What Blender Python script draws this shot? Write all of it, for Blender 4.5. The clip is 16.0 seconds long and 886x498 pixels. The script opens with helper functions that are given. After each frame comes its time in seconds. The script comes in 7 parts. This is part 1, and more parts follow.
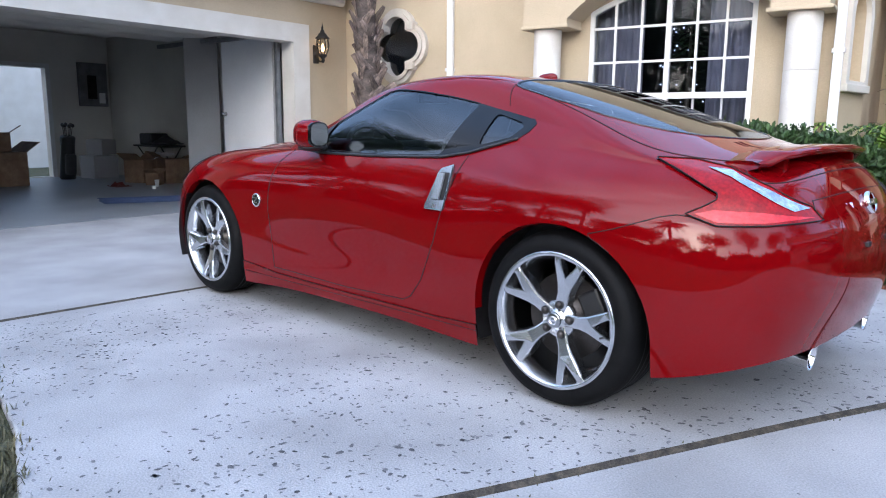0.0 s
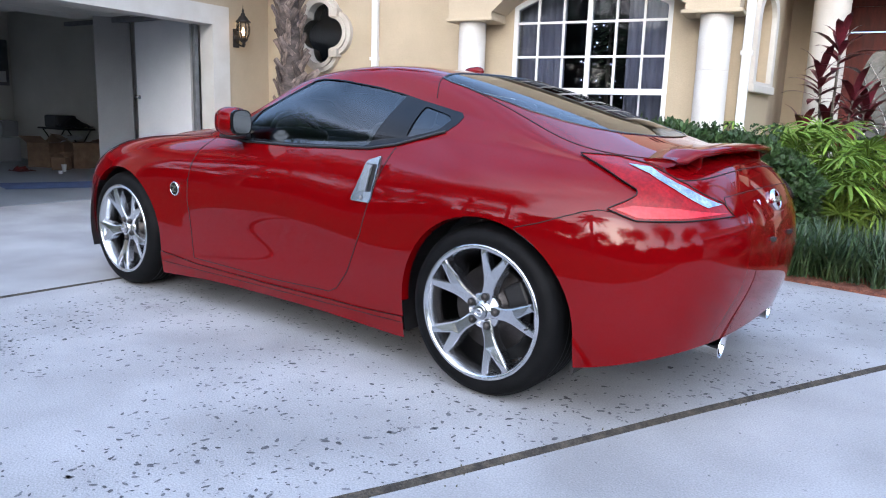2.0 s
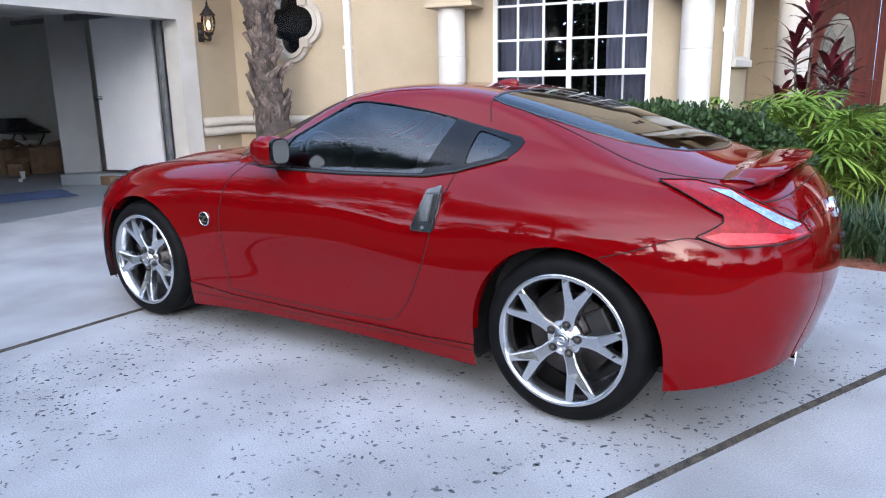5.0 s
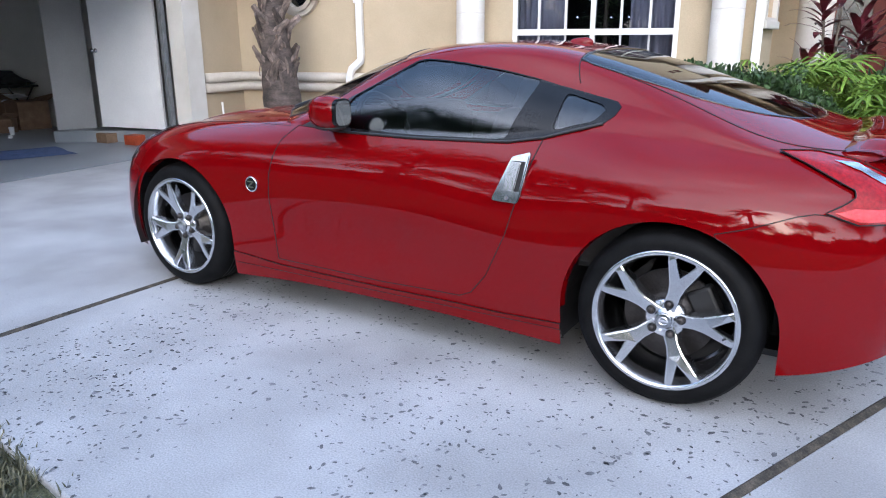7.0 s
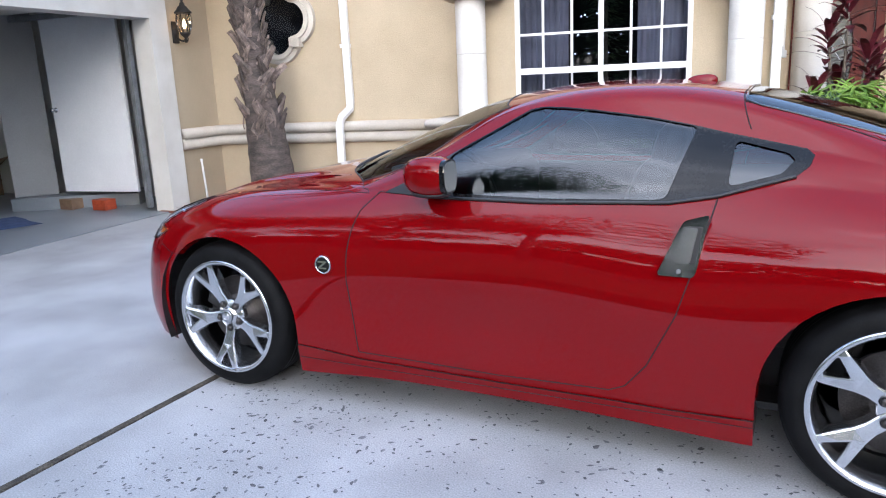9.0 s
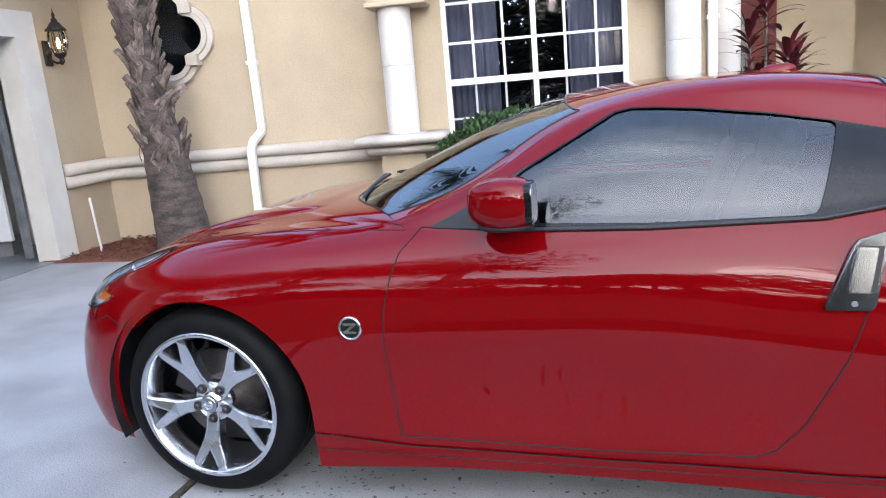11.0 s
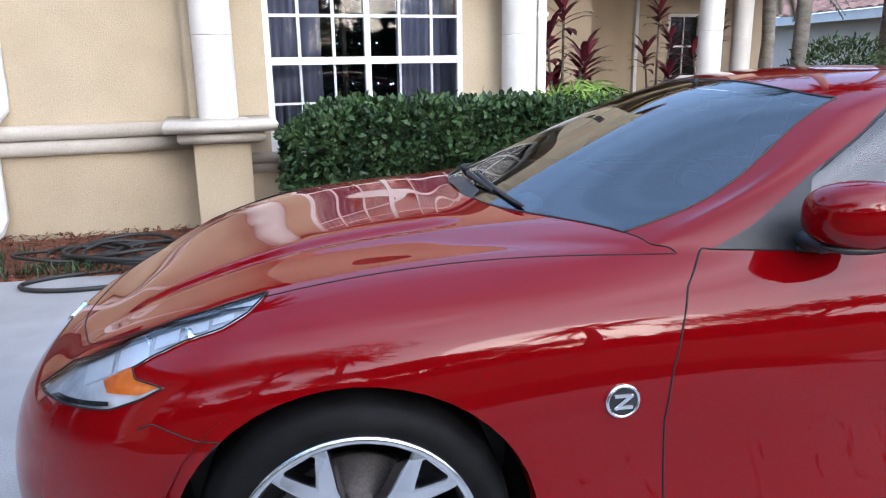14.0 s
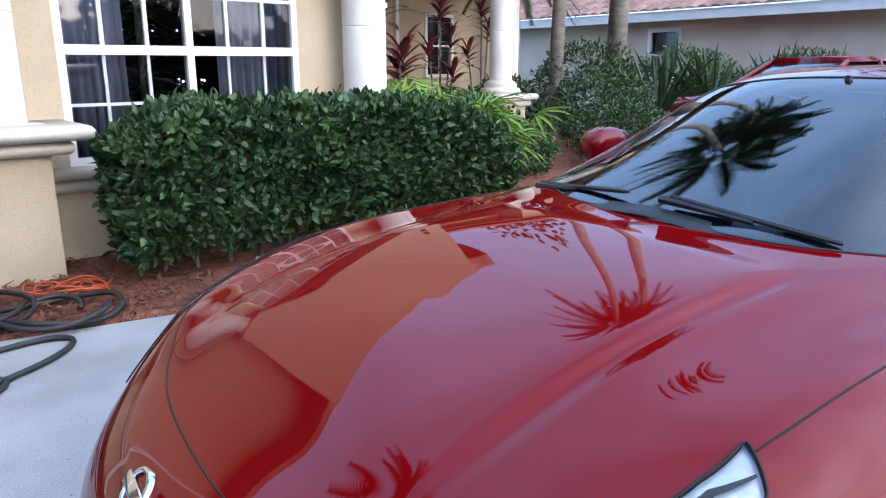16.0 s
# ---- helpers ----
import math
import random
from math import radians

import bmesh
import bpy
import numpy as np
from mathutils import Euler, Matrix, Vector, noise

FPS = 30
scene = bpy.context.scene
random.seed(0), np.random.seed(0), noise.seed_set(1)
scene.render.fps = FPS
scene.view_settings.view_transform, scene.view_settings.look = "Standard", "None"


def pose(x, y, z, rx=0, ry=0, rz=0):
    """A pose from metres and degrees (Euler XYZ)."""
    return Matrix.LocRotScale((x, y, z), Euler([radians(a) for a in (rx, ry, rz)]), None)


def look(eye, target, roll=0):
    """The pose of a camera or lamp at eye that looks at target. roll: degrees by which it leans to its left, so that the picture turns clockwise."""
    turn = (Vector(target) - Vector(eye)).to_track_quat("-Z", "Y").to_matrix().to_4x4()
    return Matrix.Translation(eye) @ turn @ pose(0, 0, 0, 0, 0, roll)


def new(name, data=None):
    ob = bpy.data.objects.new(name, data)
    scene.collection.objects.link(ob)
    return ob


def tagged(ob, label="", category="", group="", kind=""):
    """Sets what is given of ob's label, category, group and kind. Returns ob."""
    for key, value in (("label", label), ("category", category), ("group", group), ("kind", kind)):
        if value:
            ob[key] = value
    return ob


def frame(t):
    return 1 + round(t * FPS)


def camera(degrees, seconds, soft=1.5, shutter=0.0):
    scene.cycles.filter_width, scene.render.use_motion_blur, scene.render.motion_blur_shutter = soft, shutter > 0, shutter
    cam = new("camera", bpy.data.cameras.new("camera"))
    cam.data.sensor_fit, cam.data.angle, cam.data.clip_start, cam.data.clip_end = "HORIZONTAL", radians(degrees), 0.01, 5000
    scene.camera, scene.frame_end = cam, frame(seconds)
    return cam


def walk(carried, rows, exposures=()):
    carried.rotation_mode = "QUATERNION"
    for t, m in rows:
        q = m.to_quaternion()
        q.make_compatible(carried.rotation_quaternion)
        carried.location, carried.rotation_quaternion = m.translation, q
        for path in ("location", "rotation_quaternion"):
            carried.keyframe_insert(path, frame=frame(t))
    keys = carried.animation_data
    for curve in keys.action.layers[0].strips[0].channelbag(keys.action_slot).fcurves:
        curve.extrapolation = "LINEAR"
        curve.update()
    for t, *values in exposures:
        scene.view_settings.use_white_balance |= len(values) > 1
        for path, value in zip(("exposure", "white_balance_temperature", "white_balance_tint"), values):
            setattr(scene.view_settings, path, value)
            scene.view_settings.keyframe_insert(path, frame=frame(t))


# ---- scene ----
cam = camera(63.6, 16.0, soft=1.1)
PATH = [
    (0, (3.998, -2.188, 1.027), (2.652, -0.748, 0.689), 0.5),
    (0.5, (3.999, -2.188, 1.036), (2.743, -0.675, 0.677), 1.5),
    (1, (4.002, -2.2, 1.032), (2.787, -0.653, 0.671), 1.4),
    (1.5, (3.999, -2.199, 1.028), (2.813, -0.629, 0.67), 1.3),
    (2, (3.987, -2.203, 1.038), (2.81, -0.627, 0.676), 1.9),
    (2.5, (3.925, -2.25, 1.109), (2.723, -0.692, 0.746), 3.9),
    (3, (3.866, -2.31, 1.22), (2.652, -0.765, 0.85), 2.3),
    (3.5, (3.842, -2.353, 1.252), (2.683, -0.755, 0.933), 1.7),
    (4, (3.8, -2.381, 1.262), (2.682, -0.761, 0.907), 0.5),
    (6.5, (3.166, -2.449, 1.274), (2.18, -0.794, 0.737), -1.0),
    (7, (3.102, -2.46, 1.275), (2.112, -0.814, 0.718), -0.2),
    (7.5, (2.952, -2.38, 1.26), (1.929, -0.747, 0.724), -0.9),
    (8, (2.73, -2.283, 1.263), (1.707, -0.641, 0.755), -2.5),
    (8.5, (2.49, -2.262, 1.268), (1.442, -0.638, 0.753), 0.1),
    (9, (2.233, -2.286, 1.312), (1.36, -0.545, 0.855), -2.6),
    (9.5, (2.086, -2.274, 1.299), (1.256, -0.502, 0.884), 0.5),
    (10, (1.906, -2.147, 1.296), (1.191, -0.33, 0.864), -1.6),
    (12.5, (0.689, -1.731, 1.294), (0.387, 0.195, 0.846), -2.1),
    (13, (0.439, -1.66, 1.306), (0.384, 0.283, 0.837), -0.0),
    (13.5, (0.171, -1.583, 1.303), (0.372, 0.353, 0.841), 0.2),
    (14, (-0.028, -1.299, 1.293), (0.289, 0.614, 0.802), -1.0),
    (14.5, (-0.229, -1.02, 1.291), (0.151, 0.88, 0.797), 0.7),
    (15, (-0.437, -0.745, 1.289), (0.196, 1.091, 0.810), 0.4),
    (15.5, (-0.638, -0.456, 1.268), (0.188, 1.294, 0.761), 1.0),
    (16, (-0.875, -0.283, 1.282), (0.158, 1.354, 0.78), -0.0),
]
walk(cam, [(t, look(eye, target, roll)) for t, eye, target, roll in PATH], [(0, 1.80, 5450, 8), (4, 1.82, 5450, 8), (7, 1.78, 5450, 8), (9, 1.90, 5450, 8), (14, 1.90, 5420, 8), (16, 1.98, 5300, 8)])

# ---- world, sun, exposure ----
world = bpy.data.worlds.new("dusk_sky")
scene.world = world
world.use_nodes = True
wn, wl = world.node_tree.nodes, world.node_tree.links
sky = wn.new("ShaderNodeTexSky")
sky.sky_type, sky.sun_disc = "NISHITA", False
sky.sun_elevation, sky.sun_rotation = radians(14), radians(160)
sky.air_density, sky.dust_density, sky.ozone_density = 1.0, 2.5, 1.2
# thin broken cloud over the whole sky
wtc = wn.new("ShaderNodeTexCoord")
wmap = wn.new("ShaderNodeMapping")
wmap.inputs["Scale"].default_value = (1.0, 1.0, 4.2)
wl.new(wtc.outputs["Generated"], wmap.inputs["Vector"])
wno = wn.new("ShaderNodeTexNoise")
wno.inputs["Scale"].default_value, wno.inputs["Detail"].default_value, wno.inputs["Roughness"].default_value = 1.7, 4, 0.5
wl.new(wmap.outputs["Vector"], wno.inputs["Vector"])
wra = wn.new("ShaderNodeValToRGB")
wra.color_ramp.elements[0].position, wra.color_ramp.elements[1].position = 0.30, 0.74
wra.color_ramp.elements[0].color = (0.36, 0.36, 0.36, 1)
wra.color_ramp.elements[1].color = (0.94, 0.94, 0.94, 1)
wl.new(wno.outputs["Fac"], wra.inputs["Fac"])
wmix = wn.new("ShaderNodeMix")
wmix.data_type = "RGBA"
wl.new(wra.outputs["Color"], wmix.inputs["Factor"])
wl.new(sky.outputs["Color"], wmix.inputs["A"])
# cloud is brightest towards the low sun
wdot = wn.new("ShaderNodeVectorMath")
wdot.operation = "DOT_PRODUCT"
wl.new(wtc.outputs["Generated"], wdot.inputs[0])
wdot.inputs[1].default_value = (0.34, -0.92, 0.2)
wmr = wn.new("ShaderNodeMapRange")
wmr.interpolation_type = "SMOOTHSTEP"
wmr.inputs["From Min"].default_value, wmr.inputs["From Max"].default_value = 0.0, 1.0
wl.new(wdot.outputs["Value"], wmr.inputs["Value"])
wcl = wn.new("ShaderNodeMix")
wcl.data_type = "RGBA"
wl.new(wmr.outputs["Result"], wcl.inputs["Factor"])
wcl.inputs["A"].default_value = (2.9, 3.8, 5.6, 1)
wcl.inputs["B"].default_value = (15.6, 14.3, 14.0, 1)
wl.new(wcl.outputs["Result"], wmix.inputs["B"])
bg = wn["Background"]
wl.new(wmix.outputs["Result"], bg.inputs["Color"])
bg.inputs["Strength"].default_value = 0.12
sun = new("sun", bpy.data.lights.new("sun", "SUN"))
sun.data.energy, sun.data.angle, sun.data.color = 0.32, radians(25), (1.0, 0.84, 0.68)
sun.matrix_world = look((6.6, -18.2, 5.0), (0, 0, 0))

# ---- materials ----
def nodes_of(name):
    m = bpy.data.materials.new(name)
    m.use_nodes = True
    return m, m.node_tree.nodes, m.node_tree.links, m.node_tree.nodes["Principled BSDF"]


def surf(name, c1, c2, scale=8.0, rough=0.6, bump=0.0, bscale=60.0, metal=0.0, fine=0.25, per_piece=0.0, coat=0.0, rvar=0.1, stretch=(1, 1, 1), detail=5, trans=0.0, spec=0.5):
    """A grainy surface: two colours by large noise, fine noise over it, relief, and some roughness change."""
    m, n, l, p = nodes_of(name)
    tc = n.new("ShaderNodeTexCoord")
    mp = n.new("ShaderNodeMapping")
    mp.inputs["Scale"].default_value = stretch
    l.new(tc.outputs["Object"], mp.inputs["Vector"])
    big = n.new("ShaderNodeTexNoise")
    big.inputs["Scale"].default_value, big.inputs["Detail"].default_value = scale, detail
    l.new(mp.outputs["Vector"], big.inputs["Vector"])
    small = n.new("ShaderNodeTexNoise")
    small.inputs["Scale"].default_value, small.inputs["Detail"].default_value = bscale, 4
    l.new(mp.outputs["Vector"], small.inputs["Vector"])
    ramp = n.new("ShaderNodeValToRGB")
    ramp.color_ramp.elements[0].position, ramp.color_ramp.elements[1].position = 0.33, 0.67
    ramp.color_ramp.elements[0].color, ramp.color_ramp.elements[1].color = (*c1, 1), (*c2, 1)
    l.new(big.outputs["Fac"], ramp.inputs["Fac"])
    hue = n.new("ShaderNodeHueSaturation")
    l.new(ramp.outputs["Color"], hue.inputs["Color"])
    ma = n.new("ShaderNodeMapRange")
    ma.inputs["From Min"].default_value, ma.inputs["From Max"].default_value = 0.3, 0.7
    ma.inputs["To Min"].default_value, ma.inputs["To Max"].default_value = 1 - fine, 1 + fine
    l.new(small.outputs["Fac"], ma.inputs["Value"])
    last = ma.outputs["Result"]
    if per_piece:
        inf = n.new("ShaderNodeObjectInfo")
        geo = n.new("ShaderNodeNewGeometry")
        add = n.new("ShaderNodeMath")
        l.new(inf.outputs["Random"], add.inputs[0])
        l.new(geo.outputs["Random Per Island"], add.inputs[1])
        fr = n.new("ShaderNodeMath")
        fr.operation = "FRACT"
        l.new(add.outputs[0], fr.inputs[0])
        mr = n.new("ShaderNodeMapRange")
        mr.inputs["To Min"].default_value, mr.inputs["To Max"].default_value = 1 - per_piece, 1 + per_piece
        l.new(fr.outputs[0], mr.inputs["Value"])
        mu = n.new("ShaderNodeMath")
        mu.operation = "MULTIPLY"
        l.new(last, mu.inputs[0]), l.new(mr.outputs["Result"], mu.inputs[1])
        last = mu.outputs[0]
    l.new(last, hue.inputs["Value"])
    l.new(hue.outputs["Color"], p.inputs["Base Color"])
    rr = n.new("ShaderNodeMapRange")
    rr.inputs["To Min"].default_value, rr.inputs["To Max"].default_value = max(0.02, rough - rvar), min(1, rough + rvar)
    l.new(big.outputs["Fac"], rr.inputs["Value"])
    l.new(rr.outputs["Result"], p.inputs["Roughness"])
    p.inputs["Metallic"].default_value, p.inputs["Coat Weight"].default_value = metal, coat
    p.inputs["Specular IOR Level"].default_value = spec
    if trans:
        p.inputs["Subsurface Weight"].default_value = trans
        p.inputs["Subsurface Radius"].default_value = (0.01, 0.012, 0.004)
    if bump:
        b = n.new("ShaderNodeBump")
        b.inputs["Strength"].default_value, b.inputs["Distance"].default_value = 1.0, bump
        l.new(small.outputs["Fac"], b.inputs["Height"])
        l.new(b.outputs["Normal"], p.inputs["Normal"])
    return m


def glassy(name, tint, gloss=0.02, ior=1.5):
    """Thin tinted pane: what is behind it, tinted, under a clear reflection."""
    m, n, l, p = nodes_of(name)
    n.remove(p)
    tr, gl, mx, fr = n.new("ShaderNodeBsdfTransparent"), n.new("ShaderNodeBsdfGlossy"), n.new("ShaderNodeMixShader"), n.new("ShaderNodeFresnel")
    tr.inputs["Color"].default_value = (*tint, 1)
    gl.inputs["Roughness"].default_value = gloss
    fr.inputs["IOR"].default_value = ior
    l.new(fr.outputs["Fac"], mx.inputs["Fac"])
    l.new(tr.outputs[0], mx.inputs[1]), l.new(gl.outputs[0], mx.inputs[2])
    l.new(mx.outputs[0], n["Material Output"].inputs["Surface"])
    return m


def paint_red():
    m, n, l, p = nodes_of("red_car_paint")
    tc = n.new("ShaderNodeTexCoord")
    no = n.new("ShaderNodeTexNoise")
    no.inputs["Scale"].default_value, no.inputs["Detail"].default_value = 900, 1
    l.new(tc.outputs["Object"], no.inputs["Vector"])
    ra = n.new("ShaderNodeValToRGB")
    ra.color_ramp.elements[0].color, ra.color_ramp.elements[1].color = (0.128, 0.0003, 0.0012, 1), (0.156, 0.0005, 0.0018, 1)
    l.new(no.outputs["Fac"], ra.inputs["Fac"])
    l.new(ra.outputs["Color"], p.inputs["Base Color"])
    p.inputs["Roughness"].default_value, p.inputs["Metallic"].default_value = 0.35, 0.0
    p.inputs["Coat Weight"].default_value, p.inputs["Coat Roughness"].default_value, p.inputs["Coat IOR"].default_value = 0.95, 0.008, 1.41
    p.inputs["Specular IOR Level"].default_value = 0.0
    return m


def emitter(name, col, power):
    m, n, l, p = nodes_of(name)
    p.inputs["Base Color"].default_value = (*col, 1)
    p.inputs["Emission Color"].default_value, p.inputs["Emission Strength"].default_value = (*col, 1), power
    return m


RED = paint_red()
STUCCO = surf("tan_stucco", (0.43, 0.355, 0.245), (0.49, 0.41, 0.29), 1.6, 0.85, 0.004, 95, fine=0.07)
STUCCO2 = surf("tan_stucco_arch", (0.43, 0.355, 0.245), (0.49, 0.41, 0.29), 1.6, 0.85, 0.003, 95, fine=0.06)
CAST = surf("cast_stone", (0.46, 0.415, 0.35), (0.56, 0.52, 0.455), 3.0, 0.75, 0.002, 70, fine=0.08)
COLM = surf("column_stone", (0.6, 0.57, 0.52), (0.68, 0.66, 0.62), 2.5, 0.7, 0.0012, 80, fine=0.05)
WHITE = surf("white_paint", (0.68, 0.68, 0.67), (0.75, 0.75, 0.74), 4, 0.45, 0.0006, 120, fine=0.04)
GLOSSW = surf("gloss_white_door", (0.84, 0.845, 0.855), (0.89, 0.895, 0.90), 3, 0.22, 0.0003, 60, fine=0.03, coat=0.8, rvar=0.06)
CREAM = surf("cream_trim", (0.58, 0.555, 0.5), (0.64, 0.62, 0.57), 4, 0.55, 0.0006, 120, fine=0.04)
CONC = surf("concrete", (0.262, 0.258, 0.256), (0.392, 0.390, 0.392), 1.5, 0.85, 0.0028, 150, fine=0.17, detail=9)
CHIP = surf("concrete_pit", (0.07, 0.07, 0.075), (0.17, 0.17, 0.18), 30, 0.9, 0.001, 200, per_piece=0.5)
SOIL = surf("joint_soil", (0.03, 0.026, 0.02), (0.09, 0.075, 0.055), 20, 0.95, 0.01, 120, fine=0.4)
MULCH = surf("mulch", (0.09, 0.028, 0.016), (0.20, 0.075, 0.042), 14, 0.95, 0.02, 90, fine=0.5, per_piece=0.4)
LAWN = surf("lawn", (0.055, 0.062, 0.026), (0.12, 0.112, 0.058), 2.2, 0.95, 0.03, 90, fine=0.4)
BLADE = surf("grass_blade", (0.048, 0.05, 0.024), (0.105, 0.095, 0.05), 5, 0.6, 0, 60, per_piece=0.45)
LEAF = surf("hedge_leaf", (0.021, 0.046, 0.016), (0.050, 0.090, 0.029), 4, 0.45, 0, 60, per_piece=0.5, spec=0.35)
# dark fill for the hedge's inside; stands for shade among the leaves
HEDGECORE = surf("hedge_core_shade", (0.018, 0.022, 0.012), (0.04, 0.04, 0.022), 8, 0.95, 0.01, 60)
FAN = surf("fan_leaf", (0.085, 0.165, 0.02), (0.19, 0.275, 0.045), 5, 0.55, 0, 60, per_piece=0.35, spec=0.25)
STRAP = surf("strap_leaf", (0.022, 0.048, 0.016), (0.055, 0.09, 0.032), 5, 0.45, 0, 60, per_piece=0.4)
CORDY = surf("maroon_leaf", (0.045, 0.008, 0.012), (0.16, 0.02, 0.035), 4, 0.35, 0, 60, per_piece=0.5)
FOLI = surf("tree_leaf", (0.03, 0.058, 0.018), (0.065, 0.105, 0.032), 3, 0.6, 0, 60, per_piece=0.4)
BARK = surf("palm_bark", (0.045, 0.036, 0.031), (0.125, 0.098, 0.085), 6, 0.9, 0.012, 40, fine=0.3, stretch=(1, 1, 2.5))
BOOT = surf("palm_boot", (0.06, 0.046, 0.039), (0.24, 0.185, 0.155), 9, 0.9, 0.006, 60, fine=0.35, per_piece=0.5, stretch=(3, 3, 1))
WOOD = surf("tree_bark", (0.10, 0.085, 0.07), (0.22, 0.195, 0.165), 5, 0.9, 0.01, 40, fine=0.3)
BLACK = surf("black_plastic", (0.012, 0.012, 0.013), (0.02, 0.02, 0.021), 20, 0.5, 0.0003, 300)
GLOSSB = surf("gloss_black", (0.008, 0.008, 0.009), (0.012, 0.012, 0.013), 10, 0.12, 0, 100, rvar=0.02, coat=0.5)
RUBBER = surf("tyre_rubber", (0.003, 0.003, 0.0033), (0.007, 0.007, 0.0074), 14, 0.6, 0.0006, 180, fine=0.2, spec=0.12)
HOSE = surf("hose_rubber", (0.012, 0.012, 0.012), (0.03, 0.028, 0.026), 12, 0.55, 0.0005, 180)
ALLOY = surf("bright_alloy", (0.62, 0.63, 0.65), (0.74, 0.75, 0.77), 5, 0.2, 0.0, 120, metal=1.0, fine=0.05, rvar=0.05)
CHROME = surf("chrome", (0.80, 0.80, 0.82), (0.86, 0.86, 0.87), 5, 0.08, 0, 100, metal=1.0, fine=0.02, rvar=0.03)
MIRRORG = surf("mirror_glass", (0.36, 0.38, 0.38), (0.40, 0.42, 0.42), 5, 0.03, 0, 100, metal=1.0, fine=0.01, rvar=0.01)
SATIN = surf("satin_chrome", (0.38, 0.39, 0.41), (0.48, 0.49, 0.51), 6, 0.2, 0, 100, metal=1.0, fine=0.03, rvar=0.04)
STEEL = surf("brake_steel", (0.05, 0.045, 0.042), (0.11, 0.1, 0.095), 10, 0.45, 0.0004, 200, metal=0.9)
TRIM = surf("window_trim", (0.006, 0.006, 0.0065), (0.010, 0.010, 0.0105), 10, 0.05, 0, 100, spec=0.28, rvar=0.02)
# tone set below chrome to stand for dark trees mirrored in it
HANDLE = surf("brushed_handle", (0.31, 0.33, 0.37), (0.40, 0.42, 0.46), 6, 0.12, 0, 100, metal=1.0, fine=0.05, rvar=0.05)
PALMGREY = surf("garden_palm_bark", (0.22, 0.205, 0.18), (0.36, 0.335, 0.30), 4, 0.9, 0.006, 30, fine=0.2, stretch=(1, 1, 3))
GAP = surf("panel_gap", (0.006, 0.003, 0.003), (0.012, 0.005, 0.005), 10, 0.8, 0, 100)
CABIN = surf("cabin_dark", (0.018, 0.018, 0.02), (0.035, 0.035, 0.038), 8, 0.7, 0.001, 200)
SEAT = surf("seat_leather", (0.022, 0.022, 0.024), (0.045, 0.045, 0.048), 10, 0.5, 0.0008, 200)
CARGLASS = glassy("car_glass", (0.30, 0.36, 0.41), 0.005, 1.65)
SCREEN = glassy("windscreen_glass", (0.38, 0.46, 0.52), 0.005, 2.15)
SIDEGLASS = glassy("side_glass", (0.46, 0.51, 0.54), 0.005, 1.95)
PANE = glassy("house_pane", (0.62, 0.64, 0.68), 0.01, 1.36)
LENS = glassy("clear_lens", (0.92, 0.94, 0.96), 0.01, 1.45)
REDLENS = surf("red_lens", (0.19, 0.0010, 0.002), (0.27, 0.0016, 0.003), 26, 0.10, 0, 100, coat=0.3, rvar=0.03, spec=0.2)
BANDCLR = surf("clear_band", (0.42, 0.45, 0.50), (0.62, 0.65, 0.70), 30, 0.16, 0.001, 60, metal=0.85, fine=0.1)
LAMPRED = surf("red_reflector", (0.42, 0.003, 0.006), (0.55, 0.006, 0.010), 40, 0.15, 0.002, 60, coat=0.4)
AMBER = surf("amber_lens", (0.70, 0.16, 0.02), (0.85, 0.24, 0.03), 20, 0.15, 0, 100, coat=1.0)
FACET = surf("lamp_facet", (0.86, 0.87, 0.89), (0.93, 0.94, 0.95), 14, 0.3, 0.002, 40, metal=0.5, fine=0.05)
BOWL = surf("lamp_bowl", (0.62, 0.65, 0.69), (0.93, 0.95, 0.97), 15, 0.22, 0.004, 22, metal=0.25, fine=0.10)
GFLOOR = surf("garage_floor", (0.17, 0.185, 0.20), (0.25, 0.265, 0.28), 1.5, 0.4, 0.0006, 150, fine=0.08)
# darker copy of the garage wall colour; its grey stands for indoor shade
SHADEWALL = surf("garage_shade_grey", (0.24, 0.235, 0.23), (0.30, 0.295, 0.285), 1.6, 0.9, 0.0015, 70, fine=0.05)
GWALL = surf("garage_wall", (0.60, 0.58, 0.52), (0.68, 0.655, 0.59), 1.6, 0.9, 0.0015, 70, fine=0.05)
CARD = surf("cardboard", (0.15, 0.09, 0.052), (0.23, 0.15, 0.09), 8, 0.85, 0.0006, 120)
CLOTHB = surf("blue_cloth", (0.03, 0.05, 0.12), (0.06, 0.09, 0.19), 20, 0.95, 0.002, 200, fine=0.3)
CLOTHG = surf("curtain_cloth", (0.42, 0.43, 0.53), (0.56, 0.57, 0.68), 6, 0.9, 0.001, 200, fine=0.12)
IRON = surf("dark_iron", (0.015, 0.014, 0.013), (0.045, 0.042, 0.04), 12, 0.55, 0.0008, 120, metal=0.6)
BARGREY = surf("dull_white_bar", (0.42, 0.43, 0.45), (0.50, 0.51, 0.53), 8, 0.5, 0.0004, 150)
SPLASH = surf("green_plastic", (0.02, 0.045, 0.035), (0.04, 0.075, 0.06), 9, 0.6, 0.001, 120, fine=0.2)
GREY = surf("grey_metal", (0.16, 0.165, 0.17), (0.24, 0.245, 0.25), 8, 0.5, 0.0004, 150, metal=0.4)
DOORRED = surf("stained_door", (0.075, 0.008, 0.006), (0.125, 0.016, 0.011), 4, 0.5, 0.0008, 80, stretch=(6, 6, 1), spec=0.25)
LEADGLASS = surf("leaded_glass", (0.05, 0.06, 0.065), (0.11, 0.12, 0.125), 9, 0.2, 0.002, 40)
